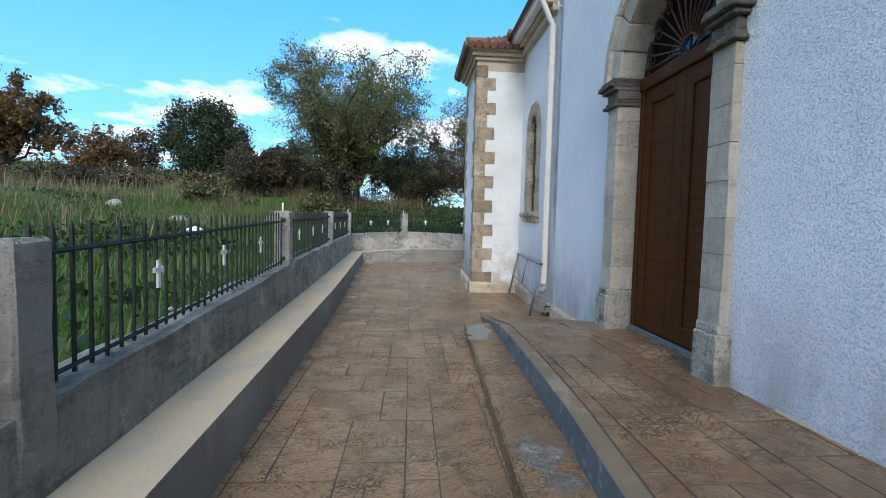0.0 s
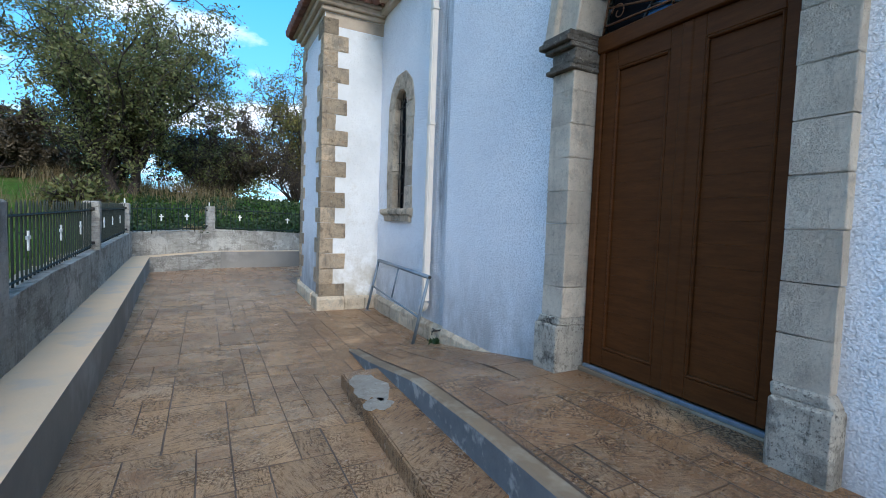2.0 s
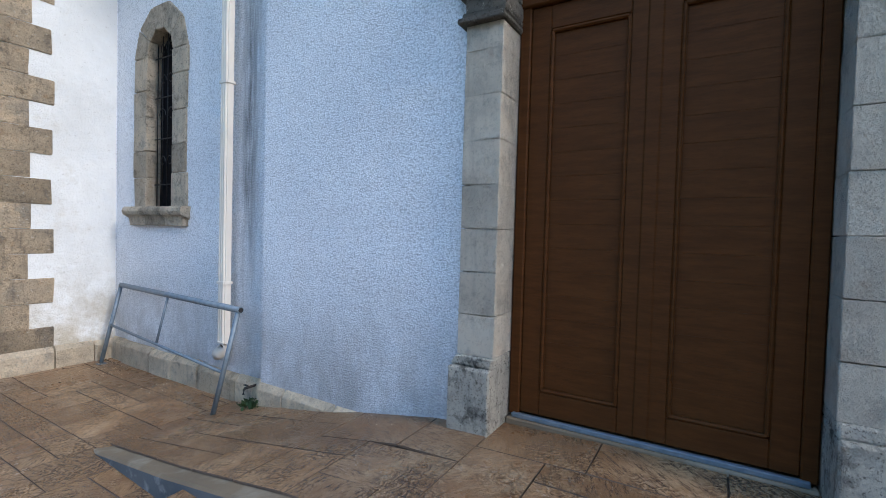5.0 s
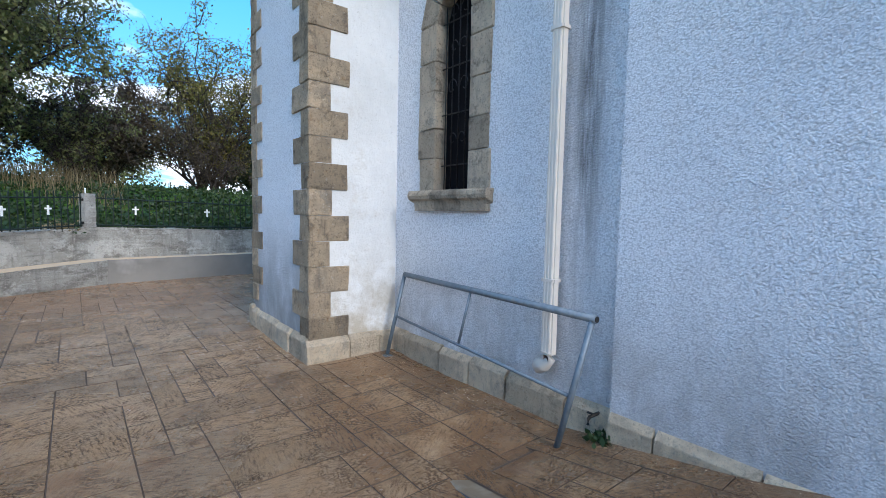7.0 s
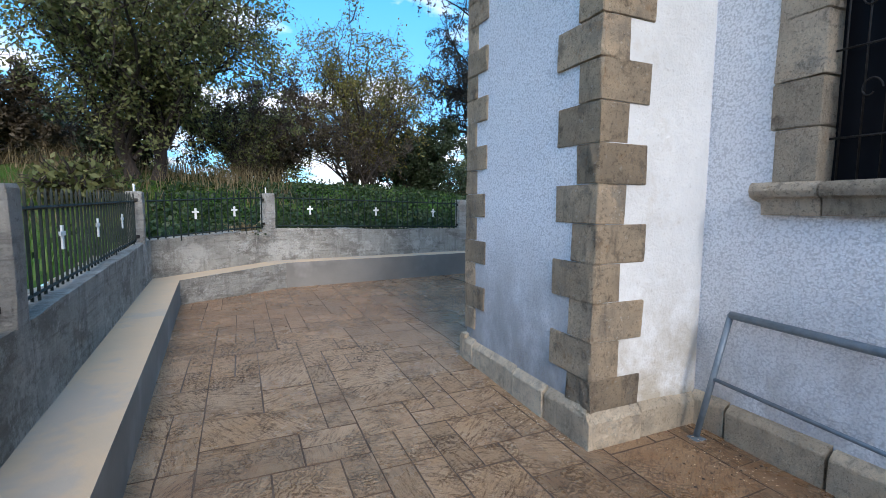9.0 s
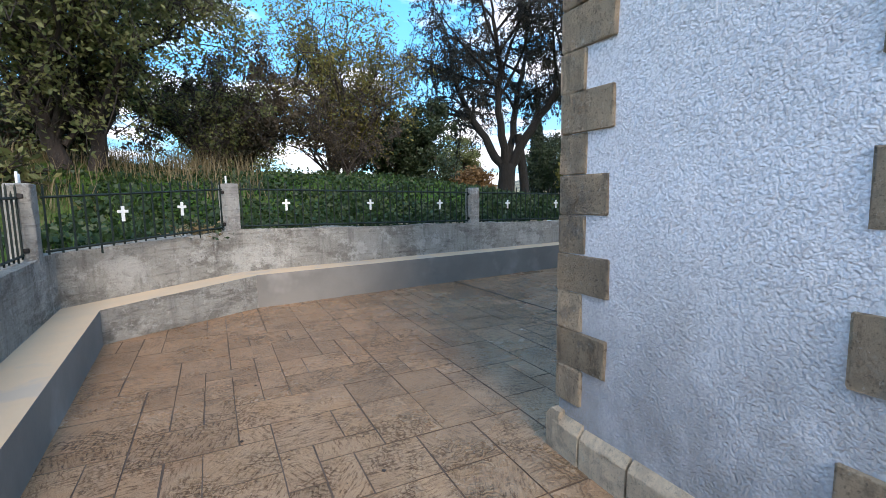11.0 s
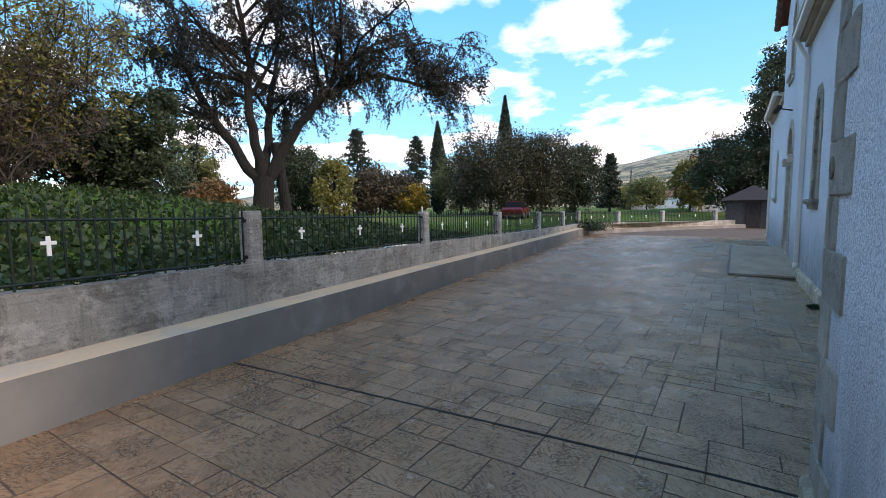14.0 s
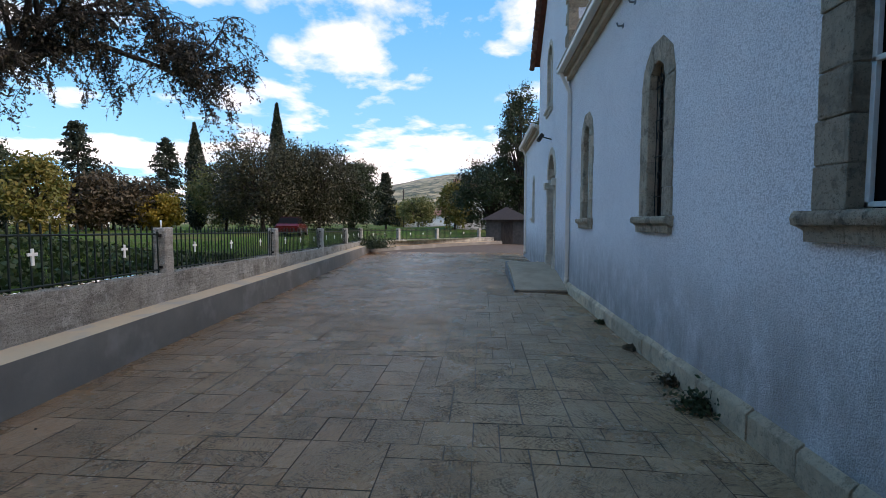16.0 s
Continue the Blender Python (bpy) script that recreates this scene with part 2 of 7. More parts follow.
def stamped_material(name, low, high):
    m, nt, b = mat(name, 0.45, 0, 0.38)
    v = coords(nt)
    far = name == "stamped_far"
    rnd = nt.nodes.new("ShaderNodeNewGeometry").outputs["Random Per Island"] if far else nt.nodes.new("ShaderNodeObjectInfo").outputs["Random"]
    col = mixed(nt, noise_fac(nt, v, 0.9, 8.0, 0.74, 0.42, 0.58), (0.400, 0.248, 0.130), (0.350, 0.236, 0.140))
    col = mixed(nt, noise_fac(nt, v, 1.8, 8.0, 0.74, 0.52, 0.62), col, (0.260, 0.125, 0.055), 0.55)
    col = mixed(nt, noise_fac(nt, v, 1.0, 9.0, 0.76, 0.53, 0.64), col, (0.43, 0.315, 0.205), 0.6)
    # paler in patches away from the church's west front
    sep = nt.nodes.new("ShaderNodeSeparateXYZ"); nt.links.new(v, sep.inputs[0])
    pale_mask = product(nt, ranged(nt, sep.outputs[1], 8.5, 11.5), noise_fac(nt, v, 1.6, 8.0, 0.74, 0.36, 0.60))
    col = mixed(nt, product(nt, pale_mask, ranged(nt, sep.outputs[0], 14.0, 2.0)), col, (0.49, 0.350, 0.228), 0.6)
    # redder tint over the north yard, painted in against the bluish light there
    col = mixed(nt, ranged(nt, sep.outputs[1], 11.5, 14.0), col, (0.33, 0.160, 0.072), 0.6)
    # rusty damp stain along the foot of the west front
    damp = product(nt, ranged(nt, sep.outputs[0], 0.4, 1.7), ranged(nt, sep.outputs[1], 10.4, 9.2))
    col = mixed(nt, product(nt, damp, noise_fac(nt, v, 1.7, 8.0, 0.74, 0.34, 0.56)), col, (0.19, 0.094, 0.038), 0.85)
    # slate relief of the stamp: each piece has its ripples turned its own way
    turn = nt.nodes.new("ShaderNodeMath"); turn.operation = "MULTIPLY"; turn.inputs[1].default_value = 19.0
    nt.links.new(rnd, turn.inputs[0])
    vr = nt.nodes.new("ShaderNodeVectorRotate"); vr.rotation_type = "Z_AXIS"
    nt.links.new(v, vr.inputs["Vector"]); nt.links.new(turn.outputs[0], vr.inputs["Angle"])
    wv = node(nt, "ShaderNodeTexWave", Scale=7.5, Distortion=13.0, Detail=4.0)
    wv.inputs["Detail Scale"].default_value = 2.2
    nt.links.new(vr.outputs[0], wv.inputs["Vector"])
    msk = noise_fac(nt, v, 3.1, 5.0, 0.7, 0.47, 0.58)
    ripple = product(nt, wv.outputs["Fac"], msk)
    st = nt.nodes.new("ShaderNodeMapping"); st.inputs["Scale"].default_value = (1.0, 4.5, 1.0)
    nt.links.new(vr.outputs[0], st.inputs["Vector"])
    slate = noise_fac(nt, st.outputs[0], 9.0, 8.0, 0.78, 0.34, 0.66)
    chips = product(nt, noise_fac(nt, st.outputs[0], 11.0, 8.0, 0.80, 0.50, 0.59), noise_fac(nt, v, 1.9, 5.0, 0.7, 0.30, 0.52))
    # colour left in the hollows, and rubbed off the crests
    col = mixed(nt, product(nt, ranged(nt, wv.outputs["Fac"], 0.30, 0.08), msk), col, (0.085, 0.046, 0.026), 0.62)
    col = mixed(nt, product(nt, ranged(nt, wv.outputs["Fac"], 0.72, 0.95), msk), col, (0.52, 0.37, 0.235), 0.3)
    col = mixed(nt, chips, col, (0.090, 0.048, 0.026), 0.8)
    col = mixed(nt, noise_fac(nt, st.outputs[0], 17.0, 7.0, 0.78, 0.60, 0.68), col, (0.60, 0.46, 0.33), 0.5)
    col = tinted(nt, col, low, high, islands=far)
    nt.links.new(col, b.inputs["Base Color"])
    rr = nt.nodes.new("ShaderNodeMapRange")
    rr.inputs["To Min"].default_value, rr.inputs["To Max"].default_value = 0.06, 0.46
    nt.links.new(noise_fac(nt, v, 0.45, 7.0, 0.68), rr.inputs["Value"]); nt.links.new(rr.outputs[0], b.inputs["Roughness"])
    p = bump(nt, b, ripple, 1.0, 0.009 if far else 0.010)
    p = bump(nt, b, slate, 0.9, 0.006 if far else 0.007, p)
    bump(nt, b, noise_fac(nt, v, 1.4, 3.0), 0.2, 0.02, p)
    return m


def concrete_material(name, ca, cb, stain, amount, grain=0.5):
    m, nt, b = mat(name, 0.88, 0, 0.25)
    v = coords(nt)
    col = mixed(nt, noise_fac(nt, v, 3.0, 6.0, 0.65), ca, cb)
    streak = noise_fac(nt, coords(nt, (1.3, 1.3, 2.6)), 1.1, 9.0, 0.78, 0.50, 0.575)
    col = mixed(nt, streak, col, stain, amount)
    col = mixed(nt, noise_fac(nt, v, 26.0, 4.0, 0.6, 0.60, 0.72), col, (0.09, 0.085, 0.075), grain)
    col = mixed(nt, noise_fac(nt, coords(nt, (0.5, 0.5, 9.0)), 2.2, 6.0, 0.7, 0.56, 0.70), col, (0.14, 0.13, 0.115), 0.55)
    col = mixed(nt, noise_fac(nt, coords(nt, (4.0, 4.0, 0.45)), 1.6, 7.0, 0.74, 0.53, 0.64), col, (0.13, 0.12, 0.105), amount * 0.55)
    col = mixed(nt, noise_fac(nt, v, 1.7, 9.0, 0.80, 0.54, 0.60), col, (0.62, 0.60, 0.55), 0.7)
    col = mixed(nt, noise_fac(nt, v, 9.0, 8.0, 0.8, 0.57, 0.63), col, (0.62, 0.59, 0.53), 0.55)
    nt.links.new(col, b.inputs["Base Color"])
    p = bump(nt, b, noise_fac(nt, v, 18.0, 8.0, 0.76), 0.9, 0.026)
    bump(nt, b, noise_fac(nt, coords(nt, (0.5, 0.5, 9.0)), 2.2, 6.0), 0.5, 0.02, p)
    return m


def wood_material():
    m, nt, b = mat("brown_door_wood", 0.6, 0, 0.12)
    v = coords(nt, (1, 2.0, 14))
    col = mixed(nt, noise_fac(nt, v, 2.0, 6.0, 0.65), (0.062, 0.021, 0.005), (0.090, 0.032, 0.008))
    col = mixed(nt, noise_fac(nt, coords(nt, (1, 6, 45)), 3.0, 4.0, 0.6, 0.5, 0.7), col, (0.05, 0.018, 0.006), 0.5)
    nt.links.new(col, b.inputs["Base Color"])
    bump(nt, b, noise_fac(nt, coords(nt, (1, 6, 45)), 3.0, 4.0), 0.15, 0.003)
    return m


def leaf_material(name, ca, cb, trans=0.25):
    m, nt, b = mat(name, 0.55, 0, 0.35)
    rnd = nt.nodes.new("ShaderNodeNewGeometry").outputs["Random Per Island"]
    col = mixed(nt, rnd, ca, cb)
    nt.links.new(col, b.inputs["Base Color"])
    tr = nt.nodes.new("ShaderNodeBsdfTranslucent")
    nt.links.new(col, tr.inputs["Color"])
    mx = nt.nodes.new("ShaderNodeMixShader"); mx.inputs[0].default_value = trans
    out = nt.nodes["Material Output"]
    nt.links.new(b.outputs[0], mx.inputs[1]); nt.links.new(tr.outputs[0], mx.inputs[2]); nt.links.new(mx.outputs[0], out.inputs["Surface"])
    return m


def ground_material():
    m, nt, b = mat("grass_ground", 0.95, 0, 0.1)
    v = coords(nt)
    col = mixed(nt, noise_fac(nt, v, 0.35, 6.0, 0.65, 0.48, 0.66), (0.058, 0.125, 0.020), (0.15, 0.128, 0.058))
    col = mixed(nt, noise_fac(nt, v, 2.6, 6.0, 0.7, 0.45, 0.7), col, (0.05, 0.05, 0.02), 0.7)
    far = mixed(nt, noise_fac(nt, v, 0.014, 9.0, 0.76, 0.42, 0.58), (0.16, 0.15, 0.075), (0.48, 0.37, 0.22))
    far = mixed(nt, noise_fac(nt, v, 0.03, 9.0, 0.8, 0.49, 0.54), far, (0.035, 0.05, 0.028), 0.9)
    ln = nt.nodes.new("ShaderNodeVectorMath"); ln.operation = "LENGTH"
    nt.links.new(v, ln.inputs[0])
    r = nt.nodes.new("ShaderNodeMapRange")
    r.inputs["From Min"].default_value, r.inputs["From Max"].default_value = 90, 260
    nt.links.new(ln.outputs["Value"], r.inputs["Value"])
    col = mixed(nt, r.outputs[0], col, far)
    # haze of the air painted into the colour of the far ridges
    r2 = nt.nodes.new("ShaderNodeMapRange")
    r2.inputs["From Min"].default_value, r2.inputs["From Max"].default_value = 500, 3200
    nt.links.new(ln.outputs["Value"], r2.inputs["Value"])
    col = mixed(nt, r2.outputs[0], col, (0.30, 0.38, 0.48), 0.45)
    nt.links.new(col, b.inputs["Base Color"])
    bump(nt, b, noise_fac(nt, v, 6.0, 6.0, 0.7), 0.6, 0.06)
    return m


M = dict(
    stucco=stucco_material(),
    quoin=limestone_material("weathered_limestone", (0.57, 0.445, 0.305), (0.41, 0.33, 0.24), (0.12, 0.092, 0.066), 0.7, (0.68, 1.3), 0.5, 0.5),
    ashlar=limestone_material("pale_limestone", (0.77, 0.69, 0.575), (0.65, 0.58, 0.485), (0.24, 0.215, 0.18), 0.35, (0.84, 1.10), 0.16, 0.25),
    base_stone=limestone_material("lichen_spotted_limestone", (0.72, 0.67, 0.57), (0.56, 0.52, 0.45), (0.05, 0.047, 0.043), 0.9, (0.85, 1.05), 0.75, 0.2),
    impost=limestone_material("blackened_limestone", (0.17, 0.155, 0.135), (0.25, 0.225, 0.19), (0.05, 0.046, 0.042), 0.85, (0.75, 1.1), 0.7, 0.1),
    patch=concrete_material("worn_mortar", (0.40, 0.37, 0.32), (0.29, 0.26, 0.215), (0.17, 0.14, 0.105), 0.7),
    window_stone=limestone_material("window_limestone", (0.68, 0.575, 0.44), (0.55, 0.465, 0.36), (0.15, 0.125, 0.10), 0.7, (0.78, 1.15), 0.5),
    plinth=limestone_material("plinth_limestone", (0.82, 0.69, 0.51), (0.68, 0.56, 0.41), (0.20, 0.155, 0.11), 0.45, (0.78, 1.15), 0.3),
    tile=stamped_material("stamped_concrete", 0.86, 1.12),
    tile_far=stamped_material("stamped_far", 0.86, 1.12),
    grout=simple("stamped_joint", (0.125, 0.082, 0.054), (0.075, 0.050, 0.034), 3.0, 0.8),
    screed=simple("smooth_screed", (0.200, 0.150, 0.100), (0.160, 0.122, 0.085), 2.0, 0.95, spec=0.1, bump_scale=20.0, big=((0.30, 0.26, 0.20), 3.0, 0.50, 0.64, 0.6)),
    ramp=simple("ramp_screed", (0.40, 0.31, 0.22), (0.32, 0.25, 0.18), 2.5, 0.8, spec=0.2, bump_scale=20.0, big=((0.24, 0.18, 0.125), 1.6, 0.52, 0.66, 0.6)),
    riser=simple("blue_grey_riser", (0.15, 0.16, 0.17), (0.11, 0.12, 0.13), 5.0, 0.8, big=((0.36, 0.36, 0.34), 6.0, 0.57, 0.66, 0.75)),
    concrete=concrete_material("old_concrete", (0.47, 0.45, 0.40), (0.36, 0.34, 0.30), (0.21, 0.193, 0.165), 0.75),
    post=concrete_material("post_concrete", (0.50, 0.48, 0.44), (0.42, 0.40, 0.36), (0.22, 0.20, 0.18), 0.5),
    bench_top=simple("bench_screed", (0.61, 0.44, 0.28), (0.52, 0.40, 0.275), 1.2, 0.85, spec=0.2, bump_scale=25.0, big=((0.38, 0.35, 0.31), 1.7, 0.54, 0.63, 0.5)),
    bench_face=simple("grey_render", (0.225, 0.210, 0.187), (0.175, 0.163, 0.146), 1.5, 0.8, bump_scale=30.0, big=((0.33, 0.31, 0.285), 1.0, 0.55, 0.68, 0.75)),
    wood=wood_material(),
    iron=simple("dark_green_paint", (0.008, 0.016, 0.013), (0.016, 0.024, 0.019), 30.0, 0.6, 0.0, 0.1, spec=0.3),
    rust=simple("rusty_iron", (0.20, 0.085, 0.035), (0.12, 0.05, 0.025), 30.0, 0.8, 0.2, 0.3),
    black=simple("black_iron", (0.012, 0.011, 0.011), (0.03, 0.025, 0.022), 25.0, 0.55, 0.3, 0.1),
    rail=simple("blue_grey_paint", (0.13, 0.17, 0.21), (0.19, 0.23, 0.27), 18.0, 0.5, 0.3, 0.15, big=((0.15, 0.12, 0.10), 9.0, 0.6, 0.75, 0.6)),
    white=simple("white_paint", (0.80, 0.80, 0.78), (0.70, 0.70, 0.68), 20.0, 0.5, 0, 0.05),
    pipe=simple("cream_pipe", (0.74, 0.68, 0.60), (0.66, 0.61, 0.55), 4.0, 0.4, 0, 0.05),
    roof=simple("clay_tile", (0.24, 0.10, 0.07), (0.14, 0.08, 0.06), 7.0, 0.85, vary=(0.7, 1.25)),
    cornice=simple("cornice_stone", (0.50, 0.41, 0.31), (0.42, 0.34, 0.26), 6.0, 0.85, big=((0.25, 0.19, 0.14), 2.0, 0.55, 0.75, 0.6)),
    bark=simple("bark", (0.055, 0.042, 0.034), (0.028, 0.022, 0.019), 9.0, 0.95, 0, 0.6, 22.0, 0.03, stretch=(1, 1, 0.3)),
    # darker copy of the bark: the old tree's backlit look put into the colour
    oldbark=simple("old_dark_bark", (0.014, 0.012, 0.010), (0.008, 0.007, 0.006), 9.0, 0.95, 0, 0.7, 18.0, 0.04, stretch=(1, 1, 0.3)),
    twig=simple("twig_bark", (0.085, 0.065, 0.055), (0.05, 0.04, 0.035), 9.0, 0.95, 0, 0.0),
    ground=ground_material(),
)


def glass_material():
    m, nt, b = mat("dark_window_glass", 0.15, 0, 0.12)
    b.inputs["Base Color"].default_value = (0.010, 0.010, 0.012, 1)
    b.inputs["IOR"].default_value = 1.18
    return m


M["glass"] = glass_material()
def plaster_material():
    m, nt, b = mat("dirty_smooth_plaster", 0.85, 0, 0.2)
    v = coords(nt)
    sep = nt.nodes.new("ShaderNodeSeparateXYZ"); nt.links.new(v, sep.inputs[0])
    col = mixed(nt, noise_fac(nt, v, 1.6, 6.0, 0.65), (0.76, 0.76, 0.75), (0.65, 0.65, 0.64))
    col = mixed(nt, noise_fac(nt, v, 2.4, 8.0, 0.74, 0.56, 0.68), col, (0.55, 0.51, 0.45), 0.5)
    dirt = product(nt, ranged(nt, sep.outputs[2], 1.3, 0.2), noise_fac(nt, v, 3.2, 8.0, 0.75, 0.40, 0.60))
    col = mixed(nt, dirt, col, (0.40, 0.33, 0.22), 0.8)
    col = mixed(nt, noise_fac(nt, v, 30.0, 4.0, 0.6, 0.62, 0.70), col, (0.40, 0.38, 0.35), 0.4)
    nt.links.new(col, b.inputs["Base Color"])
    p = bump(nt, b, noise_fac(nt, v, 14.0, 6.0, 0.7), 0.5, 0.012)
    bump(nt, b, noise_fac(nt, v, 60.0, 3.0), 0.4, 0.004, p)
    return m


M["smooth"] = plaster_material()
M["blueglass"] = simple("blue_stained_glass", (0.018, 0.055, 0.15), (0.010, 0.03, 0.09), 12.0, 0.15)
M["interior"] = simple("dark_interior", (0.02, 0.017, 0.015), (0.03, 0.024, 0.02), 3.0, 0.9)

# ---- mesh helpers ----
def obj(name, bm, material, parent=None, label=""):
    me = bpy.data.meshes.new(name)
    bm.to_mesh(me)
    bm.free()
    for m in material if isinstance(material, (list, tuple)) else [material]:
        me.materials.append(m)
    ob = new(name, me)
    if parent is not None:
        ob.parent = parent
    if label:
        ob["label"] = label
    return ob


part = obj


def empty(name, m=None):
    e = new(name)
    if m is not None:
        e.matrix_basis = m
    return e


def shared(name, me, m, parent):
    o = new(name, me)
    o.parent = parent
    o.matrix_basis = m
    return o


def add_box(bm, lo, hi, bevel=0.0, mi=0):
    r = bmesh.ops.create_cube(bm, size=1.0)
    for v in r["verts"]:
        v.co = Vector([lo[i] + (v.co[i] + 0.5) * (hi[i] - lo[i]) for i in range(3)])
    if bevel:
        es = list({e for v in r["verts"] for e in v.link_edges})
        g = bmesh.ops.bevel(bm, geom=es, offset=bevel, segments=1, affect="EDGES")
        fs = g["faces"]
    return bm


def box(lo, hi, bevel=0.0):
    return add_box(bmesh.new(), lo, hi, bevel)


def prism(pts, z0, z1, bm=None):
    """A polygon in the plan, given anticlockwise, drawn up from z0 to z1 (numbers, or one for each corner)."""
    bm = bm or bmesh.new()
    n = len(pts)
    za = z0 if isinstance(z0, (list, tuple)) else [z0] * n
    zb = z1 if isinstance(z1, (list, tuple)) else [z1] * n
    a = [bm.verts.new((p[0], p[1], z)) for p, z in zip(pts, za)]
    b = [bm.verts.new((p[0], p[1], z)) for p, z in zip(pts, zb)]
    bm.faces.new(b)
    bm.faces.new(a[::-1])
    for i in range(n):
        j = (i + 1) % n
        bm.faces.new((a[i], a[j], b[j], b[i]))
    return bm


def tube(bm, pts, radii, sides=8, cap=True):
    """A round bar along points."""
    rings = []
    pts = [Vector(p) for p in pts]
    for i, p in enumerate(pts):
        d = (pts[min(i + 1, len(pts) - 1)] - pts[max(i - 1, 0)]).normalized()
        u = d.orthogonal().normalized() if abs(d.z) > 0.99 else d.cross(Vector((0, 0, 1))).normalized()
        w = d.cross(u)
        r = radii[i] if isinstance(radii, (list, tuple)) else radii
        rings.append([bm.verts.new(p + (u * math.cos(k * math.tau / sides) + w * math.sin(k * math.tau / sides)) * r) for k in range(sides)])
    for a, b in zip(rings, rings[1:]):
        for k in range(sides):
            f = bm.faces.new((a[k], a[(k + 1) % sides], b[(k + 1) % sides], b[k]))
            f.smooth = sides > 4
    if cap:
        bm.faces.new(rings[0][::-1]); bm.faces.new(rings[-1])
    return bm


def fixed(bm):
    bmesh.ops.recalc_face_normals(bm, faces=bm.faces)
    return bm


def profile_wall(axis, plane, depth, outline, holes, name, material):
    """A wall of the given outline (s, z) in the plane axis = plane, going depth inwards, with holes cut through."""
    cu = bpy.data.curves.new(name, "CURVE")
    cu.dimensions, cu.fill_mode, cu.extrude = "2D", "BOTH", abs(depth) / 2
    for loop in [outline, *holes]:
        sp = cu.splines.new("POLY")
        sp.points.add(len(loop) - 1)
        for p, (s, z) in zip(sp.points, loop):
            p.co = (s, z, 0, 1)
        sp.use_cyclic_u = True
    tmp = new(name + "_outline", cu)
    dg = bpy.context.evaluated_depsgraph_get()
    me = bpy.data.meshes.new_from_object(tmp.evaluated_get(dg))
    bpy.data.objects.remove(tmp)
    mid = plane + depth / 2
    for v in me.vertices:
        s, z, d = v.co
        v.co = (mid + d, s, z) if axis == "x" else (s, mid + d, z)
    bm = bmesh.new(); bm.from_mesh(me); fixed(bm)
    me.materials.clear()
    return obj(name, bm, material)


def arch_loop(c, half, z0, spring, steps=14, rise=None):
    """An arched opening round c: jambs up to the springing, then a round head."""
    rise = rise or half
    pts = [(c - half, z0), (c + half, z0)]
    for k in range(steps + 1):
        a = math.pi * k / steps
        pts.append((c + half * math.cos(a), spring + rise * math.sin(a)))
    return pts


# ---- the church: plan ----
WX, NX, NY = 2.70, 2.655, 10.82                    # faces of the aisle's and nave's west walls, and of the north wall
PX0, PX1, PY0, PY1 = 1.70, 3.80, 9.86, 11.69   # the corner pier
DOOR_C, DOOR_H, DOOR_Z, DOOR_SPRING = 4.085, 0.795, 0.40, 3.14
WEST_WIN = 8.91
NORTH_WINS = (4.96, 8.22, 11.95)
WIN_H, WIN_Z, WIN_SPRING = 0.25, 1.79, 3.42
EAVE = 5.38

west_nave = profile_wall("x", NX, 0.66, [(-6.0, -0.3), (7.1, -0.3), (7.1, 7.2), (4.06, 9.6), (0.6, 7.2), (-6.0, 7.2)],
                         [arch_loop(DOOR_C, DOOR_H + 0.12, DOOR_Z - 0.12, DOOR_SPRING)], "wall_west_nave", M["stucco"])
tagged(west_nave, "white roughcast church wall around the arched doorway", "wall", kind="structure")
west_aisle = profile_wall("x", WX + 0.03, 0.57, [(7.1, -0.3), (PY0 + 0.4, -0.3), (PY0 + 0.4, EAVE), (7.1, EAVE)],
                          [arch_loop(WEST_WIN, WIN_H + 0.1, WIN_Z - 0.05, WIN_SPRING)], "wall_west_aisle", M["stucco"])
tagged(west_aisle, "white roughcast aisle wall with a narrow arched window", "wall", kind="structure")
N_END = 13.85
north_aisle = profile_wall("y", NY, -0.6, [(PX1 - 0.4, -0.3), (N_END, -0.3), (N_END, EAVE), (PX1 - 0.4, EAVE)],
                           [arch_loop(c, WIN_H + 0.1, WIN_Z, WIN_SPRING) for c in NORTH_WINS], "wall_north_aisle", M["stucco"])
tagged(north_aisle, "white roughcast north aisle wall with three arched windows", "wall", kind="structure")
TD, TDW = 16.4, 0.62                    # north doorway
transept = profile_wall("y", NY + 0.05, -0.65, [(N_END, -0.3), (19.6, -0.3), (19.6, 7.6), (16.7, 9.9), (N_END, 7.6)],
                        [arch_loop(TD, TDW + 0.08, 0.42, 3.15), arch_loop(17.0, 0.48, 5.28, 6.75)], "wall_transept", M["stucco"])
tagged(transept, "tall white transept wall with an arched side doorway", "wall", kind="structure")
east_bay = profile_wall("y", NY, -0.6, [(19.6, -0.3), (25.5, -0.3), (25.5, EAVE), (19.6, EAVE)],
                        [arch_loop(21.6, 0.28, 1.93, 3.3)], "wall_east_bay", M["stucco"])
tagged(east_bay, "white lower wall at the east end of the church", "wall", kind="structure")
bm = box((25.5, -6.0, -0.3), (25.9, NY, EAVE))
add_box(bm, (WX, -6.4, -0.3), (25.9, -6.0, EAVE))
tagged(obj("wall_rear", bm, M["stucco"]), "white rear walls of the church", "wall", kind="structure")
bm = prism([(PX0 + 0.006, PY0 + 0.006), (PX1 - 0.006, PY0 + 0.006), (PX1 - 0.006, PY1 - 0.006), (PX0 + 0.006, PY1 - 0.006)], -0.3, 5.05)
pier = tagged(obj("wall_pier", bm, M["stucco"]), "white roughcast corner pier edged with limestone quoins", "wall", kind="structure")

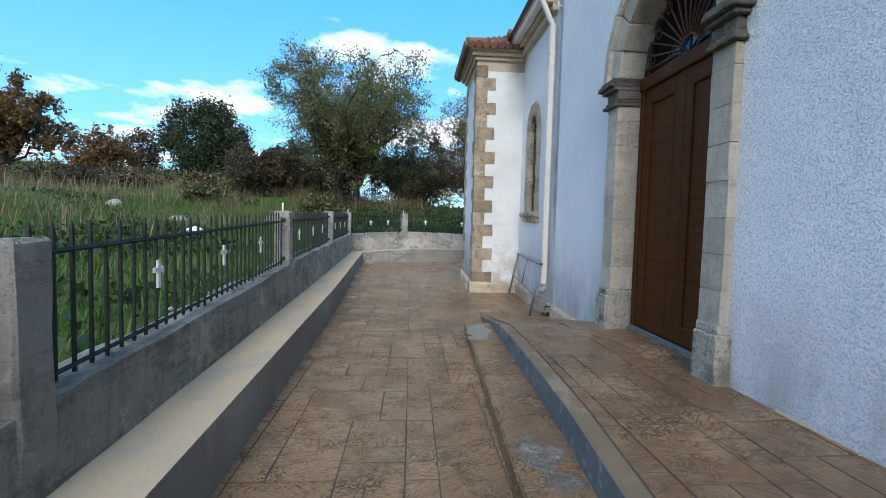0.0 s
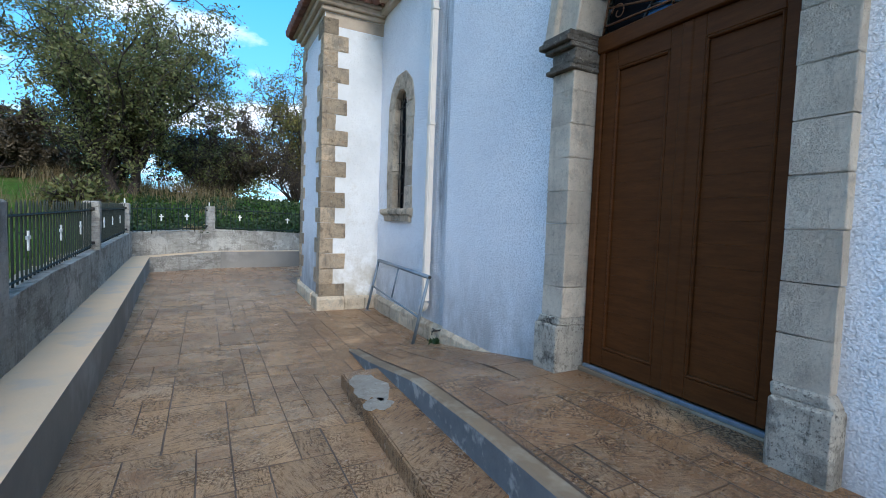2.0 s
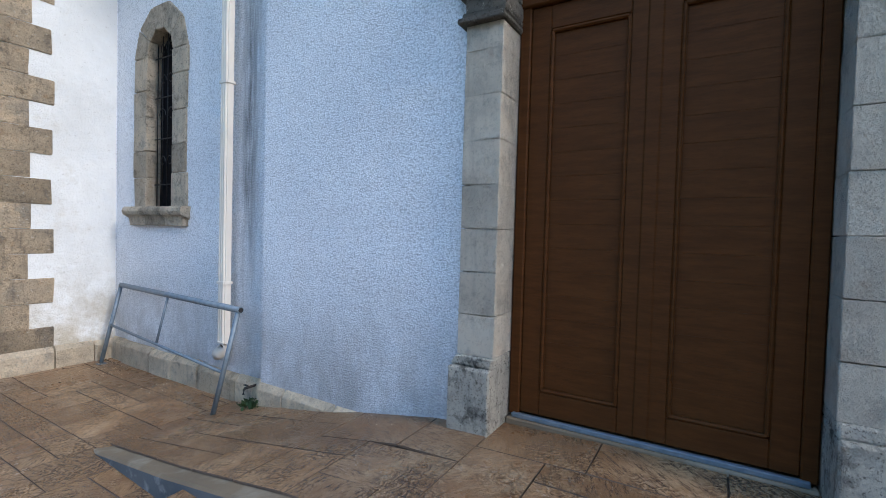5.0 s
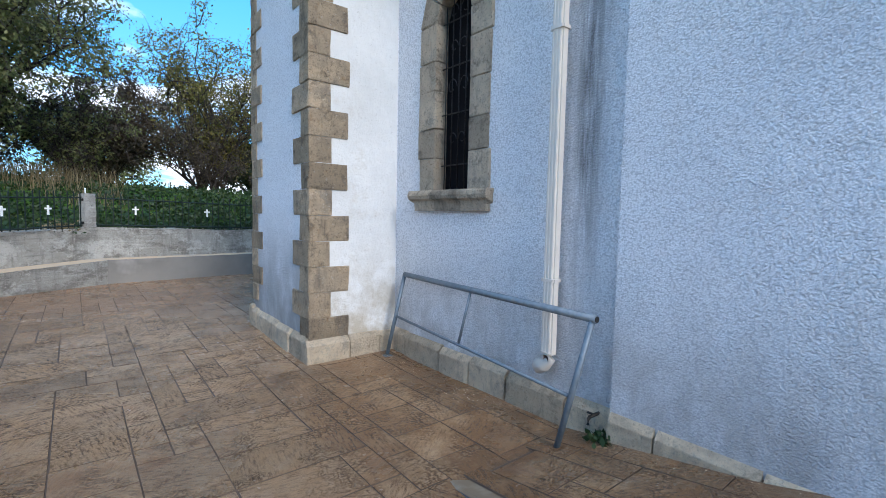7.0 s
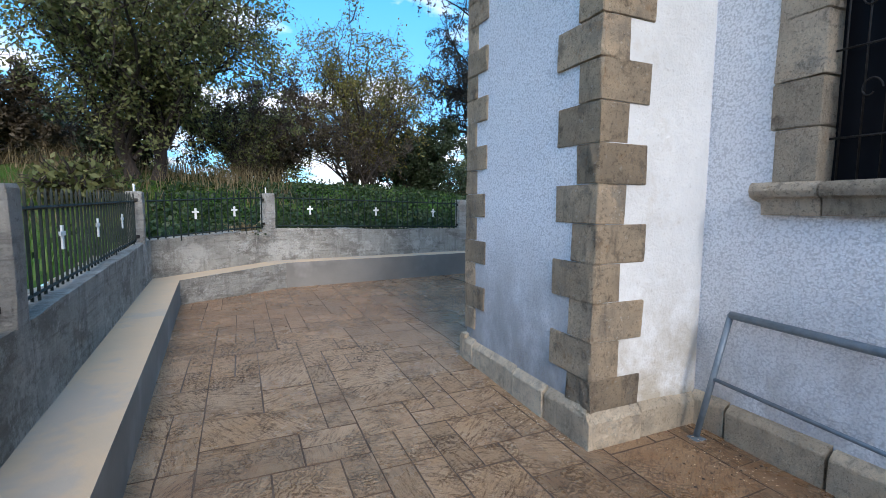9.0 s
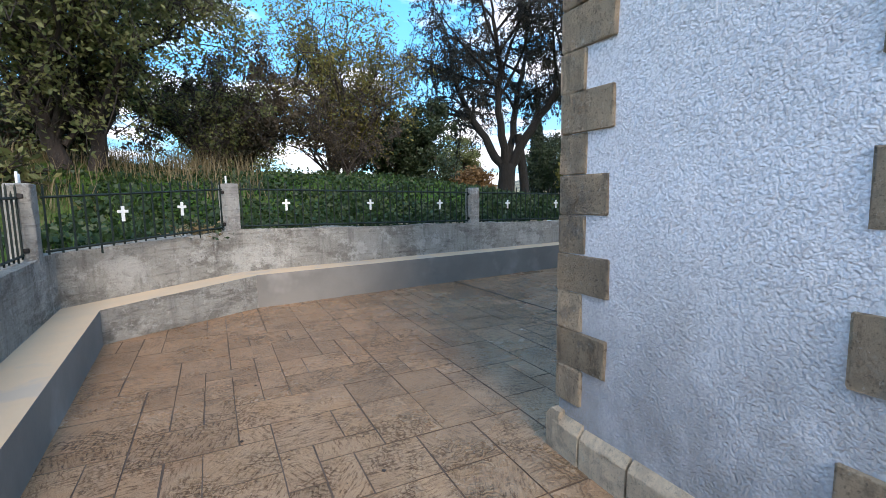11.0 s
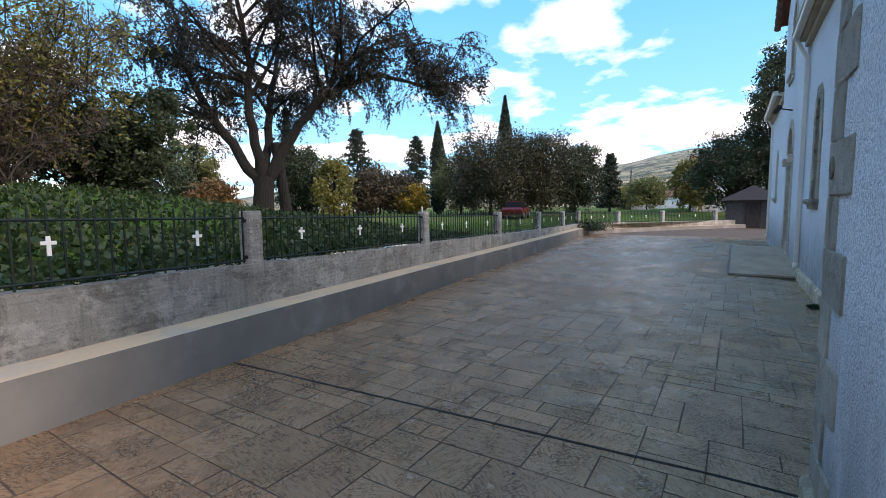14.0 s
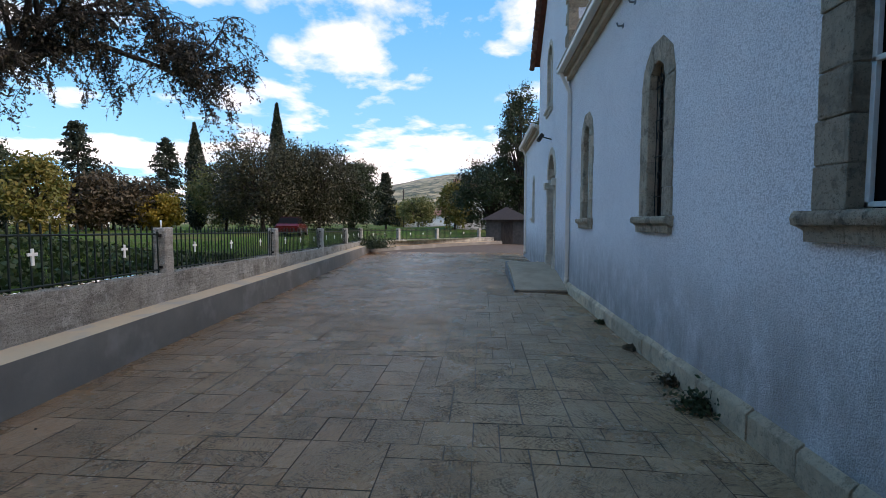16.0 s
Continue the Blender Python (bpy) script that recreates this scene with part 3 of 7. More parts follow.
# roofs
bm = bmesh.new()
for (x0, y0, x1, y1, z0, z1) in ((2.3, 7.5, 14.0, 11.15, EAVE + 0.02, 6.6),):
    vs = [bm.verts.new(p) for p in ((x0, y1, z0), (x1, y1, z0), (x1, y0, z1), (x0 + 1.5, y0, z1), (x0, y0, z0 + 0.05))]
    bm.faces.new(vs)
tagged(obj("roof_aisle", bm, M["roof"]), "red clay tiled aisle roof", "roof", kind="structure")
bm = bmesh.new()
for side in (-1, 1):
    vs = [bm.verts.new(p) for p in ((2.45, 4.06, 9.75), (25.9, 4.06, 9.75), (25.9, 4.06 + side * 3.8, 7.15), (2.45, 4.06 + side * 3.8, 7.15))]
    bm.faces.new(vs)
    vs = [bm.verts.new(p) for p in ((16.7, 4.0, 10.05), (16.7, 11.2, 10.05), (16.7 + side * 3.2, 11.2, 7.5), (16.7 + side * 3.2, 4.0, 7.5))]
    bm.faces.new(vs)
bmesh.ops.solidify(bm, geom=bm.faces, thickness=0.12)
tagged(obj("roof_nave", fixed(bm), M["roof"]), "red clay tiled nave and transept roofs", "roof", kind="structure")
tagged(obj("roof_rear", box((2.9, -6.0, 5.4), (25.6, 10.4, 5.5)), M["roof"]), "flat deck closing the church", "roof", kind="structure")

# ---- the yard ----
RISE, RISE_A, RISE_B = 0.09, 9.2, 12.2      # the paving climbs gently from the west front to the north yard


def floor_z(y):
    return RISE * min(1.0, max(0.0, (y - RISE_A) / (RISE_B - RISE_A)))



BENCH_W = [(-0.62, -6.0), (-0.64, 0.0), (-0.90, 7.7), (-1.26, 15.45)]
WALL_W = [(-0.85, -6.0), (-1.01, 0.0), (-1.33, 7.7), (-1.66, 15.75)]
BENCH_N = [(-1.26, 15.45), (0.36, 16.38), (8.4, 17.2), (18.2, 18.15), (27.2, 19.1)]
WALL_N = [(-1.66, 15.75), (0.18, 16.80), (8.4, 17.62), (18.2, 18.58), (27.2, 19.5)]


def strip(a, b, z0, za, zb=None, name="", material=None):
    """A solid band between two lines of the plan, a on the yard's side, with its top at za along a and zb along b."""
    bm = bmesh.new()
    zb = zb or za
    low_a = [bm.verts.new((*p, z0)) for p in a]
    top_a = [bm.verts.new((*p, z)) for p, z in zip(a, za)]
    top_b = [bm.verts.new((*p, z)) for p, z in zip(b, zb)]
    low_b = [bm.verts.new((*p, z0)) for p in b]
    for i in range(len(a) - 1):
        for p, q in ((low_a, top_a), (top_a, top_b), (top_b, low_b)):
            f = bm.faces.new((p[i], p[i + 1], q[i + 1], q[i]))
            f.material_index = 1 if p is top_a else 0
    bm.faces.new((low_a[0], top_a[0], top_b[0], low_b[0]))
    bm.faces.new((low_a[-1], top_a[-1], top_b[-1], low_b[-1]))
    return obj(name, fixed(bm), material)


def shifted(line, d):
    """The line of the plan moved d to its left (away from the yard)."""
    out = []
    for i, p in enumerate(line):
        a, b = Vector(line[max(i - 1, 0)]), Vector(line[min(i + 1, len(line) - 1)])
        t = (b - a).normalized()
        out.append((p[0] - t.y * d, p[1] + t.x * d))
    return out


def divided(line, vals, step=0.35):
    """The line and the heights along it at short steps."""
    pts, zs = [], []
    for (a, za), (b, zb) in zip(zip(line, vals), list(zip(line, vals))[1:]):
        n = max(1, int((Vector(b) - Vector(a)).length / step))
        for k in range(n):
            pts.append(tuple(Vector(a).lerp(Vector(b), k / n))); zs.append(za + (zb - za) * k / n)
    return pts + [tuple(line[-1])], zs + [vals[-1]]


tagged(strip(BENCH_W, WALL_W, -0.2, [0.39, 0.40, 0.41, 0.47], None, "bench_west", [M["bench_face"], M["bench_top"]]),
       "low grey rendered bench with a sandy screed top along the west wall", "bench", kind="structure")
tagged(strip(BENCH_N, WALL_N, -0.2, [0.47, 0.555, 0.57, 0.54, 0.50], None, "bench_north", [M["bench_face"], M["bench_top"]]),
       "low grey rendered bench along the north retaining wall", "bench", kind="structure")
# its short slanting end is old board-marked concrete
me = bpy.data.objects["bench_north"].data
me.materials.append(M["concrete"])
for p in me.polygons:
    if p.material_index == 0 and p.center.x < 0.36:
        p.material_index = 2


def rough_wall(line, vals, name, thick, label):
    pts, zs = divided(line, vals)
    rnd = random.Random(4)
    far = shifted(pts, thick)
    za = [z + rnd.uniform(-0.012, 0.012) for z in zs]
    zb = [z + rnd.uniform(-0.02, 0.02) for z in zs]
    ob = strip([(p[0] + rnd.uniform(-.006, .006), p[1] + rnd.uniform(-.006, .006)) for p in pts], far, -0.3, za, zb, name, [M["concrete"], M["concrete"]])
    return tagged(ob, label, "wall", kind="structure")


WZ = [0.60, 0.72, 0.965, 1.08]
NZ = [1.08, 1.17, 1.00, 0.82, 0.70]
rough_wall(WALL_W, WZ, "wall_fence_west", 0.26, "stained old concrete retaining wall under the west railing")
rough_wall(WALL_N, NZ, "wall_fence_north", 0.26, "stained old concrete retaining wall under the north railing")

# east end of the yard
E_LINE = [(27.2, 19.5), (32.0, 17.3), (39.0, 11.4)]
rough_wall(E_LINE, [0.70, 0.62, 0.6], "wall_fence_east", 0.25, "low concrete wall closing the far end of the yard")
strip(shifted(E_LINE, -0.5), E_LINE, -0.2, [0.34, 0.3, 0.3], None, "bench_east", [M["bench_face"], M["bench_top"]])
tagged(bpy.data.objects["bench_east"], "low rendered bench at the far end of the yard", "bench", kind="structure")

# yard floor: a bed under the stamped pieces, clear of the church
bm = bmesh.new()
prism([(-1.5, -14), (60.0, -14), (60.0, 12), (39.2, 11.6), (27.2, 19.3), (8.4, 17.4), (0.2, 16.6), (-1.5, 15.6)], -0.4, -0.006, bm)
for y in (RISE_A, RISE_B):
    bmesh.ops.bisect_plane(bm, geom=bm.verts[:] + bm.edges[:] + bm.faces[:], plane_co=(0, y, 0), plane_no=(0, 1, 0))
for v in bm.verts:
    if v.co.z > -0.1:
        v.co.z += floor_z(v.co.y)
tagged(obj("floor", bm, M["grout"]), "stamped concrete yard in a stone pattern, brown and damp", "floor", kind="structure")

# ---- the land around ----
SITE = [(-1.30, -30.0), (-1.30, 0.0), (-1.66, 7.7), (-1.90, 15.85), (0.12, 17.0), (8.4, 17.83), (18.2, 18.78), (27.2, 19.7), (39.2, 11.7), (62.0, -8.0), (62.0, -30.0)]


def smooth01(x):
    x = min(1.0, max(0.0, x))
    return x * x * (3 - 2 * x)


def land(x, y, d):
    """Height of the land at a place d metres outside the site's edge."""
    if y > 3 or x < 0:
        edge = 0.62 + 0.42 * smooth01((y - 0) / 14) - 0.45 * smooth01((x - 6) / 16)
    else:
        edge = 0.2
    az = math.degrees(math.atan2(x, y))
    west = smooth01((-az + 2) / 14) * (1 - smooth01((-az - 110) / 50))
    hill = west * (0.1 * min(d, 90) + 0.02 * max(0, min(d - 90, 300))) * smooth01(d / 10)
    mound = 1.25 * math.exp(-((x - 0.5) / 10.0) ** 2 - ((y - 25.0) / 5.5) ** 2)
    z = edge + hill + mound * smooth01(d / 4) + 0.35 * smooth01((d - 4) / 15) * (1 - west)
    z += 0.35 * (noise.noise((x * 0.11, y * 0.11, 0.3))) * smooth01(d / 8) + 0.06 * noise.noise((x * 0.9, y * 0.9, 0.7)) * smooth01(d / 1.5)
    # far ridges to the east and north-east
    r = math.hypot(x, y)
    if r > 250:
        east = smooth01((az - 20) / 30) * (1 - smooth01((az - 150) / 20))
        ridge = 235 * math.exp(-((r - 1700) / 650) ** 2) * (0.62 + 0.5 * noise.noise((az * 0.055, 2.3, r * 0.0006)) + 0.25 * math.exp(-((az - 84) / 7.5) ** 2) - 0.2 * math.exp(-((az - 62) / 9) ** 2))
        ridge += 10 * noise.noise((x * 0.006, y * 0.006, 1.0)) + 4 * noise.noise((x * 0.02, y * 0.02, 4.0))
        z += east * max(0, ridge) * smooth01((r - 250) / 500) - 6 * smooth01((r - 250) / 300)
    return z


def build_ground():
    pts = []
    for a, b in zip(SITE, SITE[1:] + SITE[:1]):
        n = max(2, int((Vector(b) - Vector(a)).length / 0.6))
        pts += [Vector(a).lerp(Vector(b), k / n) for k in range(n)]
    n = len(pts)
    norms = []
    for i in range(n):
        t = Vector((0, 0))
        for k in range(1, 6):
            t += (pts[(i + k) % n] - pts[(i - k) % n]).normalized()
        t.normalize()
        norms.append(Vector((-t.y, t.x)))
    dists = [0.0, 0.25, 0.6, 1.0, 1.5, 2.1, 2.8, 3.6, 4.6, 5.8, 7.2, 9, 11, 13.5, 16.5, 20, 25, 31, 38, 46, 56, 70, 90, 120, 160, 210, 280, 360, 450, 560, 680, 820, 980, 1140, 1300, 1460, 1620, 1780, 1950, 2200, 2600, 3200, 3900]
    verts, faces = [], []
    mid = Vector((20, 4))
    for d in dists:
        w = smooth01(d / 120)
        for p, q in zip(pts, norms):
            out = (q * (1 - w) + (p - mid).normalized() * w).normalized()
            g = p + out * d
            verts.append((g.x, g.y, land(g.x, g.y, d)))
    for j in range(len(dists) - 1):
        for i in range(n):
            k = (i + 1) % n
            faces.append((j * n + i, j * n + k, (j + 1) * n + k, (j + 1) * n + i))
    # the earth under the yard
    faces.append(tuple(range(n)))
    me = bpy.data.meshes.new("ground")
    me.from_pydata(verts, [], faces[:-1])
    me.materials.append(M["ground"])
    for p in me.polygons:
        p.use_smooth = True
    return tagged(new("ground", me), "grassy hillside and fields reaching to far dry hills", "ground", kind="structure")


build_ground()

# ---- stones of the church ----
def stone_mesh(name, w, d, h, seed, bevel=0.012, material=None):
    """A dressed block of width w along x, depth d behind the face y = 0, and height h, with uneven edges."""
    rnd = random.Random(seed)
    bm = box((0, 0, 0.004), (w, d, h - 0.004), bevel)
    for v in bm.verts:
        v.co += Vector((rnd.uniform(-.004, .004), rnd.uniform(-.005, .003), rnd.uniform(-.004, .004)))
    me = bpy.data.meshes.new(name)
    bm.to_mesh(me); bm.free()
    me.materials.append(material or M["quoin"])
    return me


# a face's frame: x along the wall, y into it, z up
FACES = {"W": lambda s, z, o=0.0: pose(o, s, z, 0, 0, -90), "S": lambda s, z, o=0.0: pose(s, o, z), "N": lambda s, z, o=0.0: pose(s, o, z, 0, 0, 180)}


def quoins(parent, cx, cy, faces, z0, z1, h=0.222, material="quoin", prefix="stone", arms=(0.44, 0.24), first=0):
    """Long and short blocks up a corner at (cx, cy); faces: the way along each face, (dx, dy), away from the corner."""
    cx, cy = cx - 0.008 * (faces[0][0] + faces[1][0]), cy - 0.008 * (faces[0][1] + faces[1][1])
    n = int((z1 - z0) / h)
    for i in range(n):
        z = z0 + i * h
        a, b = arms if i % 2 == first else arms[::-1]
        la = a + random.uniform(-.02, .02)
        lb = b + random.uniform(-.02, .02)
        (ax, ay), (bx, by) = faces
        # an L-shaped corner block: its two arms share the corner
        bm = bmesh.new()
        t = 0.09
        def arm(dx, dy, length, ox, oy):
            x0, x1 = sorted((cx, cx + dx * length + ox * t))
            y0, y1 = sorted((cy, cy + dy * length + oy * t))
            add_box(bm, (x0, y0, z + 0.0015), (x1, y1, z + h - 0.0015), 0.007)
        arm(ax, ay, la, bx, by)
        arm(bx, by, lb, ax, ay)
        for v in bm.verts:
            v.co += Vector((random.uniform(-.008, .008), random.uniform(-.008, .008), random.uniform(-.003, .003)))
        obj(prefix, bm, M[material], parent)


quoins(pier, PX0, PY0, ((1, 0), (0, 1)), 0.207, 4.95, 0.2624, arms=(0.43, 0.23))
quoins(pier, PX0, PY1, ((0, -1), (1, 0)), 0.403, 4.9, 0.2235, arms=(0.385, 0.19), first=1)
quoins(pier, PX1, PY1, ((-1, 0), (0, -1)), 0.23, 4.9, 0.2640, material="ashlar", arms=(0.46, 0.21))
obj("smooth_face", box((PX0 + 0.05, PY0 + 0.0025, 0.15), (WX + 0.02, PY0 + 0.05, 4.8)), M["smooth"], pier, "smooth white plaster between the quoins")
obj("stone_band", box((PX0 + 0.005, PY0 + 0.005, 4.80), (PX1 - 0.005, PY1 - 0.005, 5.02), 0.01), M["cornice"], pier, "limestone band under the eaves")
# two carved roundels in the quoins
for (x, y, z, rz) in ((PX0 - 0.012, PY1 - 0.10, 1.635, 0), (PX1 - 0.10, PY1 + 0.012, 1.95, 1)):
    bm = bmesh.new()
    tube(bm, [(0, 0, -0.006), (0, 0, 0.006)], 0.056, 20)
    bmesh.ops.transform(bm, matrix=pose(x, y, z, 0, 90, 0) if rz == 0 else pose(x, y, z, 90, 0, 0), verts=bm.verts)
    obj("roundel", bm, M["quoin"], pier, "worn carved stone roundel")


def plinth_run(parent, p, q, out, h=0.23, proud=0.05, skip=0.0):
    """Plinth blocks with a chamfered top from p to q; out: the way out of the wall."""
    p, q, out = Vector(p), Vector(q), Vector(out)
    length = (q - p).length
    t = (q - p).normalized()
    s = 0.0
    while s < length - 0.05:
        w = min(random.uniform(0.34, 0.62), length - s)
        if length - s - w < 0.15:
            w = length - s
        hh = h + floor_z((p + t * (s + w / 2)).y) + random.uniform(-.012, .012)
        pr = proud + random.uniform(-.006, .006)
        a, b = p + t * (s + 0.009), p + t * (s + w - 0.009)
        bm = bmesh.new()
        prof = [(-0.06, -0.25), (pr, -0.25), (pr, hh - 0.05), (pr - 0.045, hh), (-0.06, hh)]
        ra = [bm.verts.new((*(a + out * o), z)) for o, z in prof]
        rb = [bm.verts.new((*(b + out * o), z)) for o, z in prof]
        n = len(prof)
        for k in range(n):
            bm.faces.new((ra[k], ra[(k + 1) % n], rb[(k + 1) % n], rb[k]))
        bm.faces.new(ra); bm.faces.new(rb[::-1])
        for v in bm.verts:
            v.co += Vector((random.uniform(-.005, .005), random.uniform(-.005, .005), random.uniform(-.004, .004)))
        obj("plinth_stone", fixed(bm), M["plinth"], parent)
        s += w


plinth_run(pier, (PX0, PY0), (PX0, PY1), (-1, 0), 0.24)
plinth_run(pier, (PX0 - 0.05, PY0), (WX, PY0), (0, -1))
plinth_run(pier, (PX0 - 0.05, PY1), (PX1 + 0.05, PY1), (0, 1), 0.25)
plinth_run(pier, (PX1, PY1), (PX1, NY), (1, 0), 0.25)
plinth_run(west_aisle, (WX + 0.02, 7.1), (WX + 0.02, PY0), (-1, 0), 0.25, 0.06)
plinth_run(west_nave, (NX, 5.3), (NX, 7.1), (-1, 0), 0.25, 0.05)
plinth_run(west_nave, (NX, -5.5), (NX, 2.9), (-1, 0), 0.42, 0.03)
plinth_run(north_aisle, (PX1, NY), (N_END, NY), (0, 1), 0.26, 0.06)
plinth_run(transept, (17.3, NY + 0.05), (19.6, NY + 0.05), (0, 1), 0.26, 0.06)


# ---- arched windows ----
def to_face(face, plane):
    """Puts (s, z, out) on a face of the church."""
    if face == "W":
        return lambda s, z, o: Vector((plane - o, s, z))
    return lambda s, z, o: Vector((s, plane + o, z))


def block(at, corners, depth_in, depth_out, material, parent, name, jitter=0.004, bevel=0.008):
    """A block with a four-cornered face (s, z), from depth_in behind the wall's face to depth_out before it."""
    bm = bmesh.new()
    f = [bm.verts.new(at(s, z, depth_out)) for s, z in corners]
    r = [bm.verts.new(at(s, z, -depth_in)) for s, z in corners]
    bm.faces.new(f); bm.faces.new(r[::-1])
    for i in range(4):
        j = (i + 1) % 4
        bm.faces.new((f[i], f[j], r[j], r[i]))
    fixed(bm)
    if bevel:
        bmesh.ops.bevel(bm, geom=list(bm.edges), offset=bevel, segments=1, affect="EDGES")
    for v in bm.verts:
        v.co += Vector([random.uniform(-jitter, jitter) for _ in range(3)])
    return obj(name, bm, material, parent)


def arched_window(face, plane, c, half, z0, spring, stone, kind, number, frame_w=0.27):
    """A narrow arched window: stone surround, moulded sill, and iron grille or glazed sash."""
    at = to_face(face, plane)
    win = tagged(empty(f"window_{number}"), "narrow arched window in a limestone surround", "window", kind="structure")
    fin = 0.28
    for side in (-1, 1):
        z = z0
        while z < spring - 0.02:
            h = min(random.uniform(0.26, 0.40), spring - z)
            if spring - z - h < 0.14:
                h = spring - z
            a, b = c + side * half, c + side * (half + frame_w + random.uniform(-.02, .02))
            block(at, [(a, z + .003), (b, z + .003), (b, z + h - .003), (a, z + h - .003)], fin, 0.022, stone, win, "jamb_stone")
            z += h
    n = 5
    rise_in, rise_out = half * 1.08, half * 1.08 + frame_w
    for k in range(n):
        a0, a1 = math.pi * k / n + 0.012, math.pi * (k + 1) / n - 0.012
        ci = [(c + half * math.cos(a), spring + rise_in * math.sin(a)) for a in (a0, a1)]
        co = [(c + (half + frame_w) * math.cos(a), spring + rise_out * math.sin(a)) for a in (a0, a1)]
        block(at, [ci[0], co[0], co[1], ci[1]], fin, 0.022, stone, win, "arch_stone")
    # sill in three blocks with a rounded nose
    for k in range(3):
        w = (2 * (half + frame_w) + 0.14) / 3
        s0 = c - (half + frame_w + 0.07) + k * w
        bm = bmesh.new()
        prof = [(-0.2, 0.0), (0.085, 0.0), (0.105, -0.02), (0.11, -0.05), (0.10, -0.085), (0.065, -0.10), (0.055, -0.125), (0.05, -0.20), (-0.2, -0.20)]
        ins = lambda o, zz: 0.05 if zz < -0.1 else 0.0
        ra = [bm.verts.new(at(s0 + 0.004 + (ins(o, z) if k == 0 else 0), z0 + z, o)) for o, z in prof]
        rb = [bm.verts.new(at(s0 + w - 0.004 - (ins(o, z) if k == 2 else 0), z0 + z, o)) for o, z in prof]
        m = len(prof)
        for i in range(m):
            bm.faces.new((ra[i], ra[(i + 1) % m], rb[(i + 1) % m], rb[i]))
        bm.faces.new(ra); bm.faces.new(rb[::-1])
        for v in bm.verts:
            v.co += Vector([random.uniform(-.003, .003) for _ in range(3)])
        obj("sill_stone", fixed(bm), stone, win)
    # pane and lattice
    bm = bmesh.new()
    vs = [bm.verts.new(at(s, z, -0.13)) for s, z in arch_loop(c, half, z0, spring, 14, half * 1.08)]
    bm.faces.new(vs)
    r = bmesh.ops.extrude_face_region(bm, geom=bm.faces[:])
    for v in r["geom"]:
        if isinstance(v, bmesh.types.BMVert):
            v.co += at(0, 0, -0.012) - at(0, 0, 0)
    obj("pane", fixed(bm), M["glass"], win, "dark window glass")
    top = spring + half
    if kind == "grille":
        for k in range(5):
            s = c - half + (k + 0.5) * half * 2 / 5
            zt = spring + math.sqrt(max(0.0, half ** 2 - (s - c) ** 2))
            obj("bar", tube(bmesh.new(), [at(s, z0, -0.07), at(s, zt, -0.07)], 0.006, 5), M["black"], win)
        for zz in (z0 + 0.25, z0 + 0.75, z0 + 1.2, spring):
            obj("bar", tube(bmesh.new(), [at(c - half, zz, -0.07), at(c + half, zz, -0.07)], 0.007, 5), M["black"], win)
        for zz, rr in ((z0 + 0.5, 0.07), (z0 + 1.0, 0.09), (z0 + 1.38, 0.07), (spring + 0.08, 0.08)):
            for sg in (-1, 1):
                pts = [at(c + sg * (rr - rr * 0.8 * math.cos(a) * (1 - a / 9)), zz + rr * math.sin(a) * (1 - a / 9), -0.06) for a in np.linspace(0, 5.5, 14)]
                obj("scroll", tube(bmesh.new(), pts, 0.005, 4), M["black"], win)
    else:
        zt = spring + 0.12
        loops = [((c - half + 0.015, z0 + 0.03), (c - half + 0.015, zt)), ((c + half - 0.015, z0 + 0.03), (c + half - 0.015, zt)),
                 ((c - half, z0 + 0.03), (c + half, z0 + 0.03)), ((c - half, z0 + 0.85), (c + half, z0 + 0.85)), ((c - half, zt), (c + half, zt))]
        for (a, b) in loops:
            p0, p1 = at(a[0], a[1], -0.10), at(b[0], b[1], -0.10)
            lo = [min(p0[i], p1[i]) - 0.016 for i in range(3)]
            hi = [max(p0[i], p1[i]) + 0.016 for i in range(3)]
            obj("sash_bar", box(lo, hi, 0.003), M["white"], win, "white painted sash bar")
    return win


arched_window("W", WX + 0.03, WEST_WIN, WIN_H, WIN_Z, WIN_SPRING, M["window_stone"], "grille", 1)
for i, (c, kind) in enumerate(zip(NORTH_WINS, ("sash", "grille", "sash"))):
    arched_window("N", NY, c, WIN_H, WIN_Z + 0.05, WIN_SPRING + 0.03, M["window_stone"], kind, 2 + i)
arched_window("N", NY + 0.05, 17.0, 0.42, 5.3, 6.75, M["ashlar"], "sash", 5, 0.16)
arched_window("N", NY, 21.6, 0.22, 1.95, 3.3, M["ashlar"], "sash", 6, 0.16)


